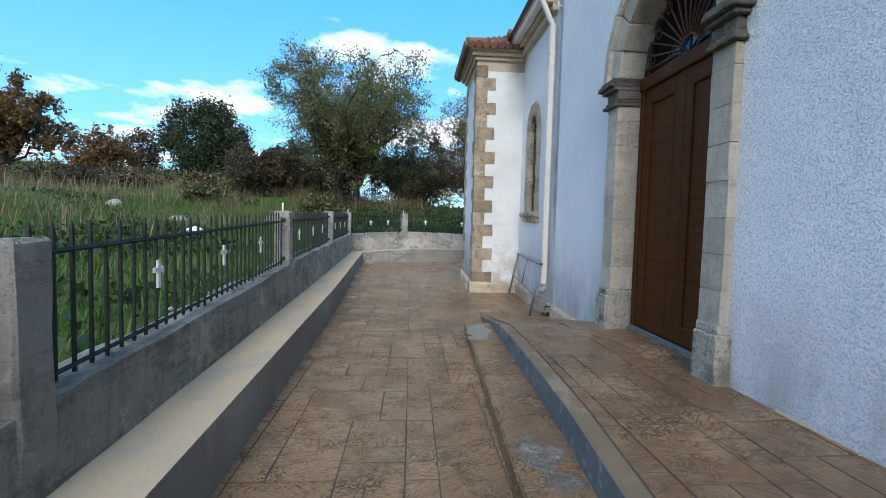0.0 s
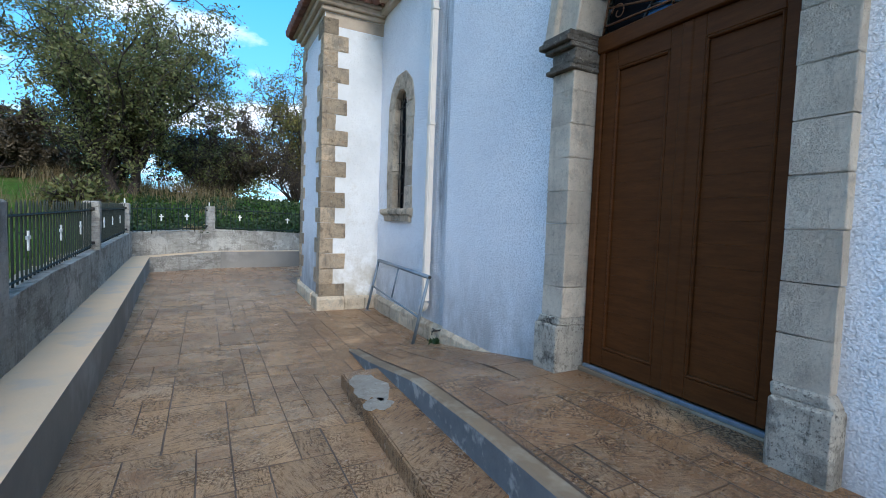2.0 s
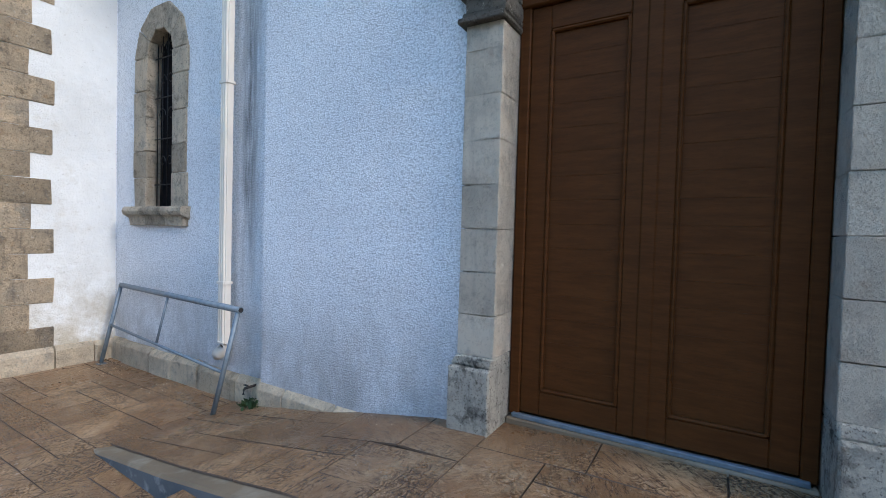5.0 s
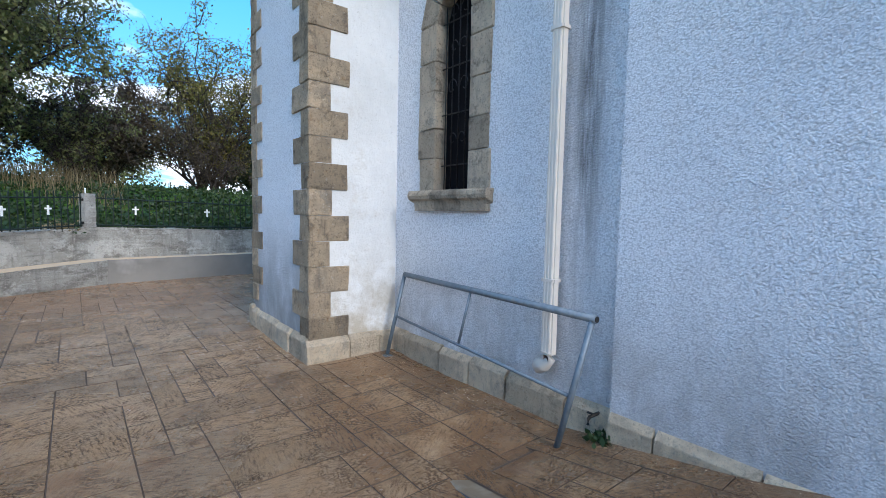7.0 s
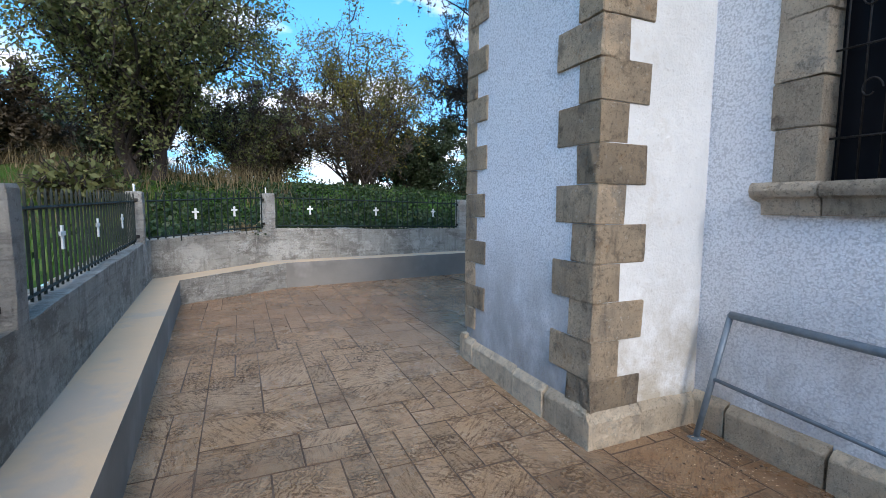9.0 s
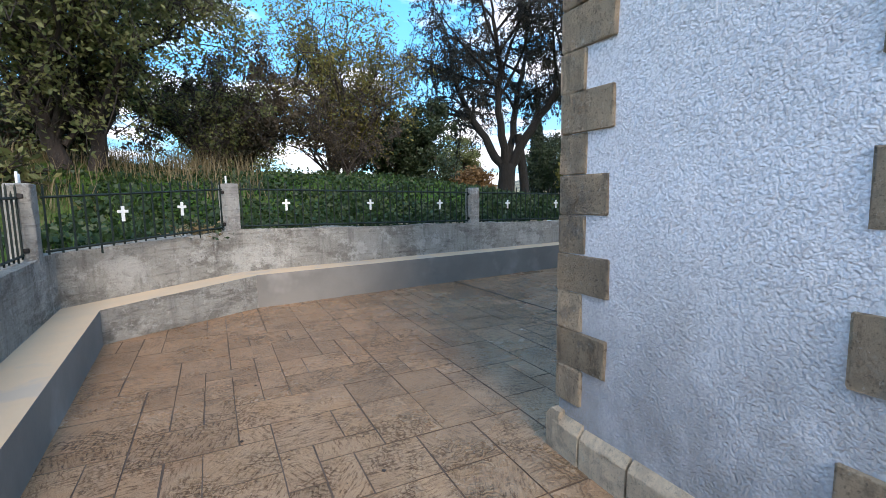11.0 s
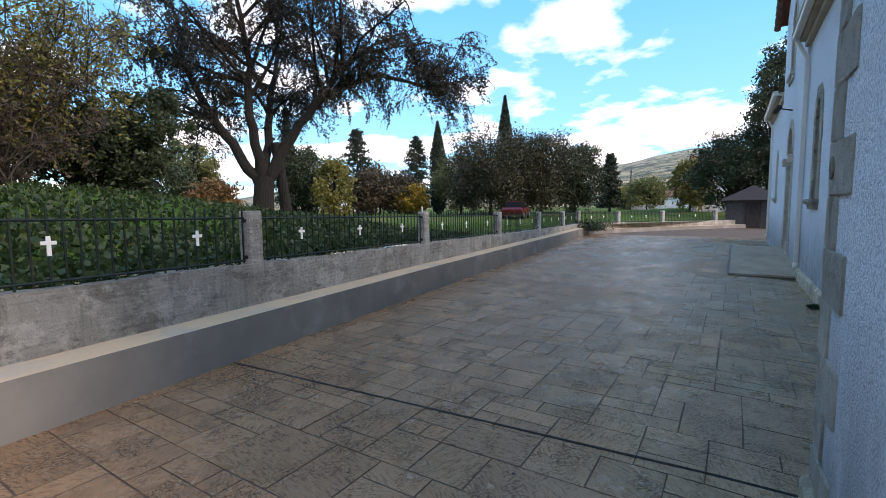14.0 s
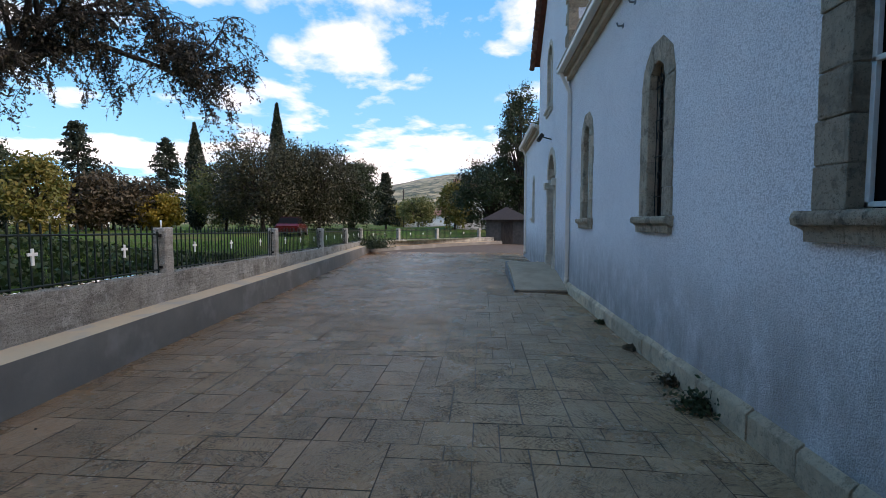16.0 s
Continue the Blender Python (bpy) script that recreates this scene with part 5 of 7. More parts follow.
def panel(p0, z0, p1, z1, crosses):
    """A railing panel between two posts: two rails, pointed bars, small white crosses."""
    d = p1 - p0
    t = d.normalized()
    n2 = Vector((-t.y, t.x))
    ang = math.atan2(t.y, t.x)
    ob = tagged(empty("railing", Matrix.Translation((p0.x, p0.y, 0))), "dark green iron railing with pointed bars and small white crosses", "railing", "railing panels")
    off = n2 * 0.10
    def at(s, z):
        g = d * s + off
        return Vector((g.x, g.y, z0 + (z1 - z0) * s + z))
    for zz in (0.05, 0.585):
        bm = bmesh.new()
        a, b = at(0.1 / d.length, zz), at(1 - 0.1 / d.length, zz)
        tube(bm, [a, b], 0.013, 4)
        obj("rail", bm, M["iron"], ob)
    n = round(d.length / 0.125)
    for k in range(1, n):
        s = k / n
        long_leg = k % 10 == 5
        q = at(s, 0.01)
        shared("bar", BAR, Matrix.Translation((q.x, q.y, q.z - (0.06 if long_leg else -0.005))) @ Matrix.Rotation(ang + random.uniform(-.05, .05), 4, "Z") @ Matrix.Rotation(random.uniform(-.012, .012), 4, "Y"), ob)
    for s in crosses:
        k = round(s * n) / n
        q = at(k, 0.36) - Vector((n2.x, n2.y, 0)) * 0.016
        c = shared("cross", CROSS, Matrix.Translation(q) @ Matrix.Rotation(ang, 4, "Z"), ob)
        c["label"] = "small white painted cross"
    return ob


W_POSTS = (-2.4, 1.74, 6.2, 10.6, 15.25)
N_POSTS = (0.14, 4.40, 8.90, 13.55, 18.2, 22.7, 26.9)
posts = [along(WALL_W, WZ, y, 1) for y in W_POSTS]
for i, (p, z, t) in enumerate(posts):
    fence_post(p, z, t, 0.66 if i == 1 else 0.72, 2 if i == 4 else (1 if i == 2 else 0))
for (p, z, t), (q, zq, u) in zip(posts, posts[1:]):
    panel(p, z, q, zq, (0.24, 0.5, 0.76))
nposts = [along(WALL_N, NZ, x, 0) for x in N_POSTS]
for i, (p, z, t) in enumerate(nposts):
    fence_post(p, z, t, 0.66 + 0.012 * i, 1 if i in (0, 2) else 0)
for (p, z, t), (q, zq, u) in zip(nposts, nposts[1:]):
    panel(p, z, q, zq, (0.19, 0.5, 0.81))
panel(posts[-1][0], posts[-1][1], nposts[0][0], nposts[0][1], (0.36, 0.68))
eposts = [along(E_LINE, [0.70, 0.62, 0.6], x, 0) for x in (30.4, 33.6, 37.0)]
for (p, z, t) in eposts:
    fence_post(p, z, t, 0.72)
for (p, z, t), (q, zq, u) in zip([nposts[-1]] + eposts, eposts):
    panel(p, z, q, zq, (0.3, 0.6))

# ---- steps, landing and ramps at the doors ----
EDGE = [(1.53, 7.45, 0.0), (1.475, 6.4, 0.15), (1.445, 5.3, 0.325), (1.42, 4.3, 0.365), (1.375, 2.75, 0.37), (1.30, 1.8, 0.37), (1.16, 0.0, 0.37), (1.0, -4.0, 0.37)]


def edge_at(y):
    for a, b in zip(EDGE, EDGE[1:]):
        if b[1] <= y <= a[1]:
            f = (y - a[1]) / (b[1] - a[1])
            return a[0] + (b[0] - a[0]) * f, a[2] + (b[2] - a[2]) * f
    return (EDGE[0][0], 0.0) if y > 7.45 else (EDGE[-1][0], 0.37)


def landing_z(x, y):
    e, z = edge_at(y)
    return z + 0.03 * max(0.0, min(1.0, (x - e) / 1.2)) * min(1.0, z / 0.3)


landing = tagged(empty("landing"), "raised stamped landing before the church door sloping down as a ramp", "landing", kind="structure")
ys = [7.45 - k * 0.15 for k in range(77)]
bm = bmesh.new()
rows = []
for y in ys:
    e, z = edge_at(y)
    xs = (e, e + 0.02, e + 0.13, 2.0, 2.9)
    rows.append([bm.verts.new((xs[0], y, -0.05)), bm.verts.new((xs[0], y, landing_z(xs[0], y) - 0.012))] + [bm.verts.new((x, y, landing_z(x, y) - (0.010 if x > e + 0.1 else 0.0))) for x in xs[1:]])
for r, q in zip(rows, rows[1:]):
    for k in range(len(r) - 1):
        f = bm.faces.new((r[k], r[k + 1], q[k + 1], q[k]))
        f.material_index = 1 if k == 0 else (0 if k < 3 else 2)
obj("slab", fixed(bm), [M["screed"], M["riser"], M["grout"]], landing)

FRONT = [(1.12, 6.2), (1.03, 3.9), (0.96, 2.4), (0.90, 0.0), (0.84, -4.0)]
step = tagged(empty("step"), "low screed step with worn pale patches below the landing", "step", kind="structure")
for i, (a, b) in enumerate(zip(FRONT, FRONT[1:])):
    cuts = max(1, int((a[1] - b[1]) / 1.2))
    for k in range(cuts):
        pa, pb = Vector(a).lerp(Vector(b), k / cuts), Vector(a).lerp(Vector(b), (k + 1) / cuts)
        pts = [(pa.x, pa.y - 0.003), (pb.x, pb.y + 0.003), (edge_at(pb.y)[0] + 0.02, pb.y + 0.003), (edge_at(pa.y)[0] + 0.02, pa.y - 0.003)]
        bm = prism(pts, -0.05, [0.14, 0.145, 0.155, 0.15])
        bmesh.ops.bevel(bm, geom=[e for e in bm.edges if max(v.co.z for v in e.verts) > 0.1 and min(v.co.z for v in e.verts) > 0.1], offset=0.012, segments=2, affect="EDGES")
        obj("tread", fixed(bm), M["tile"], step)
for (x, y, rx, ry) in ((1.24, 5.75, 0.16, 0.34), (1.18, 5.35, 0.12, 0.12), (1.16, 2.55, 0.13, 0.2), (1.2, 2.25, 0.10, 0.10)):
    bm = bmesh.new()
    n = 22
    lo = [bm.verts.new((x + rx * (1 + 0.42 * noise.noise((k * 1.7, x, y))) * math.cos(k * math.tau / n), y + ry * (1 + 0.42 * noise.noise((k * 1.7, y, x))) * math.sin(k * math.tau / n), 0.1475)) for k in range(n)]
    hi = [bm.verts.new((x + (v.co.x - x) * 0.93, y + (v.co.y - y) * 0.93, 0.1525)) for v in lo]
    bm.faces.new(hi)
    for k in range(n):
        bm.faces.new((lo[k], lo[(k + 1) % n], hi[(k + 1) % n], hi[k]))
    obj("mortar_patch", fixed(bm), M["patch"], step, "pale mortar patch on the step")

ramp = tagged(empty("side_ramp"), "concrete ramp rising along the wall to the side door", "ramp", kind="structure")
bm = bmesh.new()
prof = [(13.5, 0.13), (15.3, 0.42), (17.6, 0.46)]
front, back = [], []
for x, z in prof:
    front.append((bm.verts.new((x, 12.12, -0.05)), bm.verts.new((x, 12.12, z))))
    back.append((bm.verts.new((x, NY - 0.02, -0.05)), bm.verts.new((x, NY - 0.02, z))))
for i in range(2):
    bm.faces.new((front[i][0], front[i + 1][0], front[i + 1][1], front[i][1]))
    bm.faces.new((front[i][1], front[i + 1][1], back[i + 1][1], back[i][1]))
bm.faces.new((front[0][0], front[0][1], back[0][1], back[0][0]))
bm.faces.new((front[2][0], front[2][1], back[2][1], back[2][0]))
obj("slab", fixed(bm), M["ramp"], ramp)
# dark strip at the ramp's foot: joint and the step's shadow in one colour
obj("joint", box((13.42, NY, -0.04), (13.497, 12.14, 0.098)), M["grout"], ramp)
obj("kerb", fixed(prism([(13.5, 12.06), (17.6, 12.06), (17.6, 12.16), (13.5, 12.16)], -0.05, [0.12, 0.47, 0.47, 0.12])), M["riser"], ramp)

# ---- trees, shrubs and grass ----
LEAF = dict(
    olive=leaf_material("olive_leaf", (0.095, 0.120, 0.040), (0.215, 0.210, 0.080), 0.35),
    yellowing=leaf_material("yellowing_leaf", (0.112, 0.128, 0.033), (0.255, 0.203, 0.053), 0.35),
    dark=leaf_material("dark_leaf", (0.022, 0.038, 0.018), (0.050, 0.068, 0.028), 0.15),
    needle=leaf_material("needle_leaf", (0.015, 0.025, 0.017), (0.032, 0.044, 0.023), 0.1),
    rust=leaf_material("russet_leaf", (0.125, 0.072, 0.030), (0.21, 0.12, 0.045), 0.3),
    yellow=leaf_material("yellow_leaf", (0.30, 0.21, 0.03), (0.42, 0.30, 0.05), 0.4),
    dry=leaf_material("dry_grass_blade", (0.26, 0.20, 0.105), (0.15, 0.115, 0.06), 0.25),
    grass=leaf_material("green_grass_blade", (0.050, 0.118, 0.016), (0.105, 0.170, 0.032), 0.3),
    weed=leaf_material("broad_weed_leaf", (0.014, 0.036, 0.010), (0.032, 0.056, 0.017), 0.15),
    field=leaf_material("dull_olive_leaf", (0.030, 0.036, 0.020), (0.070, 0.066, 0.034), 0.15),
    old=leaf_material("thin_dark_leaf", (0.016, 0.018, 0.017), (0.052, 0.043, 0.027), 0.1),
    brown=leaf_material("brown_leaf", (0.054, 0.043, 0.029), (0.099, 0.077, 0.045), 0.2),
)


class Soup:
    """Collects many small pieces into one mesh."""
    def __init__(self):
        self.v, self.f, self.n = [], [], 0

    def tube(self, pts, radii, sides):
        pts = np.asarray(pts, float)
        d = np.gradient(pts, axis=0)
        d /= np.linalg.norm(d, axis=1)[:, None] + 1e-9
        ref = np.array([0.31, 0.17, 0.93]) if abs(d[0][2]) < 0.9 else np.array([1.0, 0.1, 0.0])
        u = np.cross(d, ref); u /= np.linalg.norm(u, axis=1)[:, None] + 1e-9
        w = np.cross(d, u)
        ang = np.arange(sides) * math.tau / sides
        r = np.asarray(radii, float)[:, None, None]
        ring = pts[:, None, :] + r * (u[:, None, :] * np.cos(ang)[None, :, None] + w[:, None, :] * np.sin(ang)[None, :, None])
        self.v.append(ring.reshape(-1, 3))
        k = np.arange(sides); kn = (k + 1) % sides
        for i in range(len(pts) - 1):
            a, b = self.n + i * sides, self.n + (i + 1) * sides
            self.f.append(np.stack([a + k, a + kn, b + kn, b + k], 1))
        self.n += len(pts) * sides

    def leaves(self, centres, size, rng, flat=0.0, aspect=0.5):
        """Small folded diamonds, turned at random."""
        c = np.asarray(centres, float)
        n = len(c)
        if not n:
            return
        a = rng.normal(size=(n, 3)); a /= np.linalg.norm(a, axis=1)[:, None]
        b = rng.normal(size=(n, 3)); b[:, 2] += flat
        b -= a * (a * b).sum(1)[:, None]; b /= np.linalg.norm(b, axis=1)[:, None]
        s = (size * rng.uniform(0.6, 1.35, n))[:, None]
        p = np.stack([c - a * s, c + b * s * aspect, c + a * s, c - b * s * aspect], 1)
        self.v.append(p.reshape(-1, 3))
        i = self.n + np.arange(n) * 4
        self.f.append(np.stack([i, i + 1, i + 2, i + 3], 1))
        self.n += 4 * n

    def blades(self, base, height, width, lean, rng):
        """Bent grass blades: a quad each, and a tip."""
        c = np.asarray(base, float); n = len(c)
        az = rng.uniform(0, math.tau, n)
        h = height * rng.uniform(0.5, 1.25, n)
        dirn = np.stack([np.cos(az), np.sin(az), np.zeros(n)], 1)
        side = np.stack([-np.sin(az), np.cos(az), np.zeros(n)], 1) * (width * rng.uniform(0.6, 1.3, n))[:, None]
        L = (lean * rng.uniform(0.2, 1.3, n))[:, None]
        up = np.array([0, 0, 1.0])
        mid = c + up * (h * 0.6)[:, None] + dirn * L * 0.35 * h[:, None]
        tip = c + up * h[:, None] * (1 - 0.25 * L) + dirn * L * h[:, None]
        p = np.stack([c - side, c + side, mid + side * 0.7, tip, mid - side * 0.7], 1)
        self.v.append(p.reshape(-1, 3))
        i = self.n + np.arange(n) * 5
        self.f.append(np.stack([i, i + 1, i + 2, i + 4], 1))
        self.f.append(np.stack([i + 4, i + 2, i + 3, i + 3], 1))
        self.n += 5 * n

    def mesh(self, name, material):
        me = bpy.data.meshes.new(name)
        v = np.concatenate(self.v) if self.v else np.zeros((0, 3))
        f = np.concatenate(self.f) if self.f else np.zeros((0, 4), int)
        tri = f[:, 2] == f[:, 3]
        quads, tris = f[~tri], f[tri][:, :3]
        me.vertices.add(len(v)); me.vertices.foreach_set("co", v.astype(np.float32).ravel())
        loops = np.concatenate([quads.ravel(), tris.ravel()])
        sizes = np.concatenate([np.full(len(quads), 4), np.full(len(tris), 3)])
        starts = np.concatenate([[0], np.cumsum(sizes)[:-1]])
        me.loops.add(len(loops)); me.loops.foreach_set("vertex_index", loops.astype(np.int32))
        me.polygons.add(len(sizes)); me.polygons.foreach_set("loop_start", starts.astype(np.int32))
        me.update(calc_edges=True); me.validate()
        me.materials.append(material)
        return me


def bent(a, b, rng, sag=0.12, n=5):
    """A crooked line from a to b."""
    a, b = np.asarray(a, float), np.asarray(b, float)
    t = np.linspace(0, 1, n)[:, None]
    L = np.linalg.norm(b - a)
    w = rng.normal(size=(n, 3)) * L * sag * 0.35
    w[0] = w[-1] = 0
    arc = np.array([0, 0, 1.0]) * L * sag * np.sin(t * math.pi)
    return a + (b - a) * t + w + arc


def tree(base, height, crown, leaf, label, seed, trunk_r=0.18, fork=0.22, limbs=12, subs=8, twigs=9, per_twig=22, leaf_size=0.055, centre=0.6, droop=0.0, name="tree", lean=(0, 0), stems=1, bare=0.0, spread=1.0, bark="bark", crook=0.10):
    """A tree: trunk, limbs to an uneven crown of half-widths crown = (rx, ry, rz), twigs and many small leaves."""
    rng = np.random.default_rng(seed)
    z0 = base[2]
    ob = tagged(empty(name, Matrix.Translation(base)), label, "tree")
    wood, fine, crownm = Soup(), Soup(), Soup()
    C = np.array([lean[0], lean[1], height * centre])
    R = np.array(crown, float)
    for s in range(stems):
        off = np.array([rng.uniform(-.5, .5), rng.uniform(-.5, .5), 0]) * (stems > 1) * R[0] * 0.25
        top = np.array([lean[0] * 0.4, lean[1] * 0.4, height * fork]) + off * 1.6
        wood.tube(np.vstack([off + [0, 0, -0.4], bent(off, top, rng, 0.06, 5)]), [trunk_r * 1.5, trunk_r * 1.25] + [trunk_r * k for k in (1.0, 0.92, 0.86, 0.8)], 9)
        for i in range(limbs // stems):
            a = math.tau * (i + rng.uniform(-.4, .4)) / (limbs // stems)
            el = rng.uniform(-0.35, 1.0)
            rad = rng.uniform(0.62, 0.98)
            lump = 1 + 0.22 * math.sin(3 * a + seed) * math.cos(4 * el + seed)
            tgt = C + off + R * np.array([math.cos(a) * math.sqrt(1 - min(1, el * el)) * rad, math.sin(a) * math.sqrt(max(0, 1 - el * el)) * rad, el * rad]) * lump * spread
            start = top * rng.uniform(0.75, 1.0) if rng.random() < 0.75 else top * rng.uniform(0.45, 0.8)
            start = off + (start - off)
            limb = bent(start, tgt, rng, crook, 8)
            lr = trunk_r * rng.uniform(0.36, 0.56)
            wood.tube(limb, np.linspace(lr, 0.008, 8), 6)
            for j in range(subs):
                f = rng.uniform(0.3, 1.0)
                p = limb[min(7, int(f * 7.6))] if j else limb[7]
                d = rng.normal(size=3); d[2] += 0.25 - droop
                d /= np.linalg.norm(d)
                L = R.mean() * rng.uniform(0.22, 0.48)
                q = p + d * L
                k = np.linalg.norm((q - C - off) / (R * 1.06 * lump))
                if k > 1:
                    q = C + off + (q - C - off) / k
                sub = bent(p, q, rng, 0.14 - droop * 0.2, 6)
                wood.tube(sub, np.linspace(lr * 0.32 * (1.15 - f) + 0.012, 0.008, 6), 4)
                for m in range(twigs):
                    g = sub[rng.integers(1, 6)]
                    d = rng.normal(size=3); d[2] -= droop * 0.6
                    d /= np.linalg.norm(d)
                    e = g + d * R.mean() * rng.uniform(0.07, 0.2)
                    tw = bent(g, e, rng, 0.18, 4)
                    fine.tube(tw, [0.007, 0.006, 0.005, 0.003], 3)
                    if rng.random() >= bare:
                        t = rng.uniform(0.15, 1.08, per_twig)[:, None]
                        crownm.leaves(g + (e - g) * t + rng.normal(size=(per_twig, 3)) * R.mean() * 0.028, leaf_size, rng)
    for nm, soup, m in (("trunk", wood, M[bark]), ("twig", fine, M["twig"]), ("crown", crownm, LEAF[leaf])):
        if soup.v:
            o = new(nm, soup.mesh(nm, m)); o.parent = ob
            if nm != "trunk":
                o["kind"] = "stuff"
    return ob


def far_tree(base, height, width, leaf, label, seed, shape="round", leaves=5000, size=0.22, name="tree"):
    """A tree some way off: trunk, a few limbs and clumps of leaves, in a round, spire or conifer outline."""
    rng = np.random.default_rng(seed)
    ob = tagged(empty(name, Matrix.Translation(base)), label, "tree")
    wood, crownm = Soup(), Soup()
    wood.tube([[0, 0, -0.6], [0, 0, height * 0.45], [0, 0, height * 0.9]], [0.03 * height * 0.8, 0.02 * height * 0.8, 0.02], 7)
    if shape == "spire":
        t = rng.uniform(0.02, 1, leaves)
        r = width / 2 * np.minimum(1, (1 - t) * 2.6 + 0.06) * np.minimum(1, t * 6 + 0.35) * rng.uniform(0.4, 1.08, leaves)
        a = rng.uniform(0, math.tau, leaves)
        crownm.leaves(np.stack([r * np.cos(a), r * np.sin(a), t * height], 1), size, rng)
    elif shape == "conifer":
        tiers = int(height / 0.55)
        for k in range(tiers):
            f = 0.12 + 0.88 * k / tiers
            for b in range(7):
                a = rng.uniform(0, math.tau); L = width / 2 * (1.08 - f) * rng.uniform(0.6, 1.15) + 0.12
                p0 = np.array([0, 0, f * height]); p1 = p0 + np.array([math.cos(a) * L, math.sin(a) * L, -0.12 * L + 0.1])
                wood.tube([p0, p1], [0.03, 0.01], 3)
                n = max(3, int(leaves / tiers / 7))
                crownm.leaves(p0 + (p1 - p0) * rng.uniform(0.15, 1.05, n)[:, None] + rng.normal(size=(n, 3)) * 0.13, size, rng)
    else:
        clumps, leaves, size = (60, leaves, size) if leaves < 8000 else (130, int(leaves * 1.8), size * 0.72)
        for k in range(clumps):
            v = rng.normal(size=3); v /= np.linalg.norm(v)
            rr = rng.uniform(0.35, 1.0) ** 0.5
            c = np.array([0, 0, height * 0.5]) + v * rr * np.array([width / 2, width / 2, height * 0.46])
            wood.tube(bent([0, 0, height * rng.uniform(0.15, 0.4)], c, rng, 0.08, 4), [0.07, 0.05, 0.03, 0.012], 4)
            for q in range(5):
                tip = c + v * width * rng.uniform(0.05, 0.16) + rng.normal(size=3) * width * 0.05
                wood.tube([c - v * 0.1, (c + tip) / 2 + rng.normal(size=3) * 0.05, tip], [0.014, 0.011, 0.005], 3)
            n = leaves // clumps
            crownm.leaves(c + rng.normal(size=(n, 3)) * np.array([1, 1, 0.8]) * width * (0.085 if clumps == 60 else 0.065), size, rng)
    o = new("trunk", wood.mesh("trunk", M["bark"])); o.parent = ob
    o = new("crown", crownm.mesh("crown", LEAF[leaf])); o.parent = ob
    return ob


def edge_dist(x, y):
    """Rough distance outside the railing, for heights."""
    d = 1e9
    for a, b in zip(SITE, SITE[1:]):
        a, b = Vector(a), Vector(b)
        t = max(0, min(1, (Vector((x, y)) - a).dot(b - a) / (b - a).length_squared))
        d = min(d, (Vector((x, y)) - a.lerp(b, t)).length)
    return d


def on_land(x, y, sink=0.05):
    return (x, y, land(x, y, edge_dist(x, y)) - sink)


def polar(az, d, x0=0.3, y0=0.0):
    return x0 + d * math.sin(radians(az)), y0 + d * math.cos(radians(az))


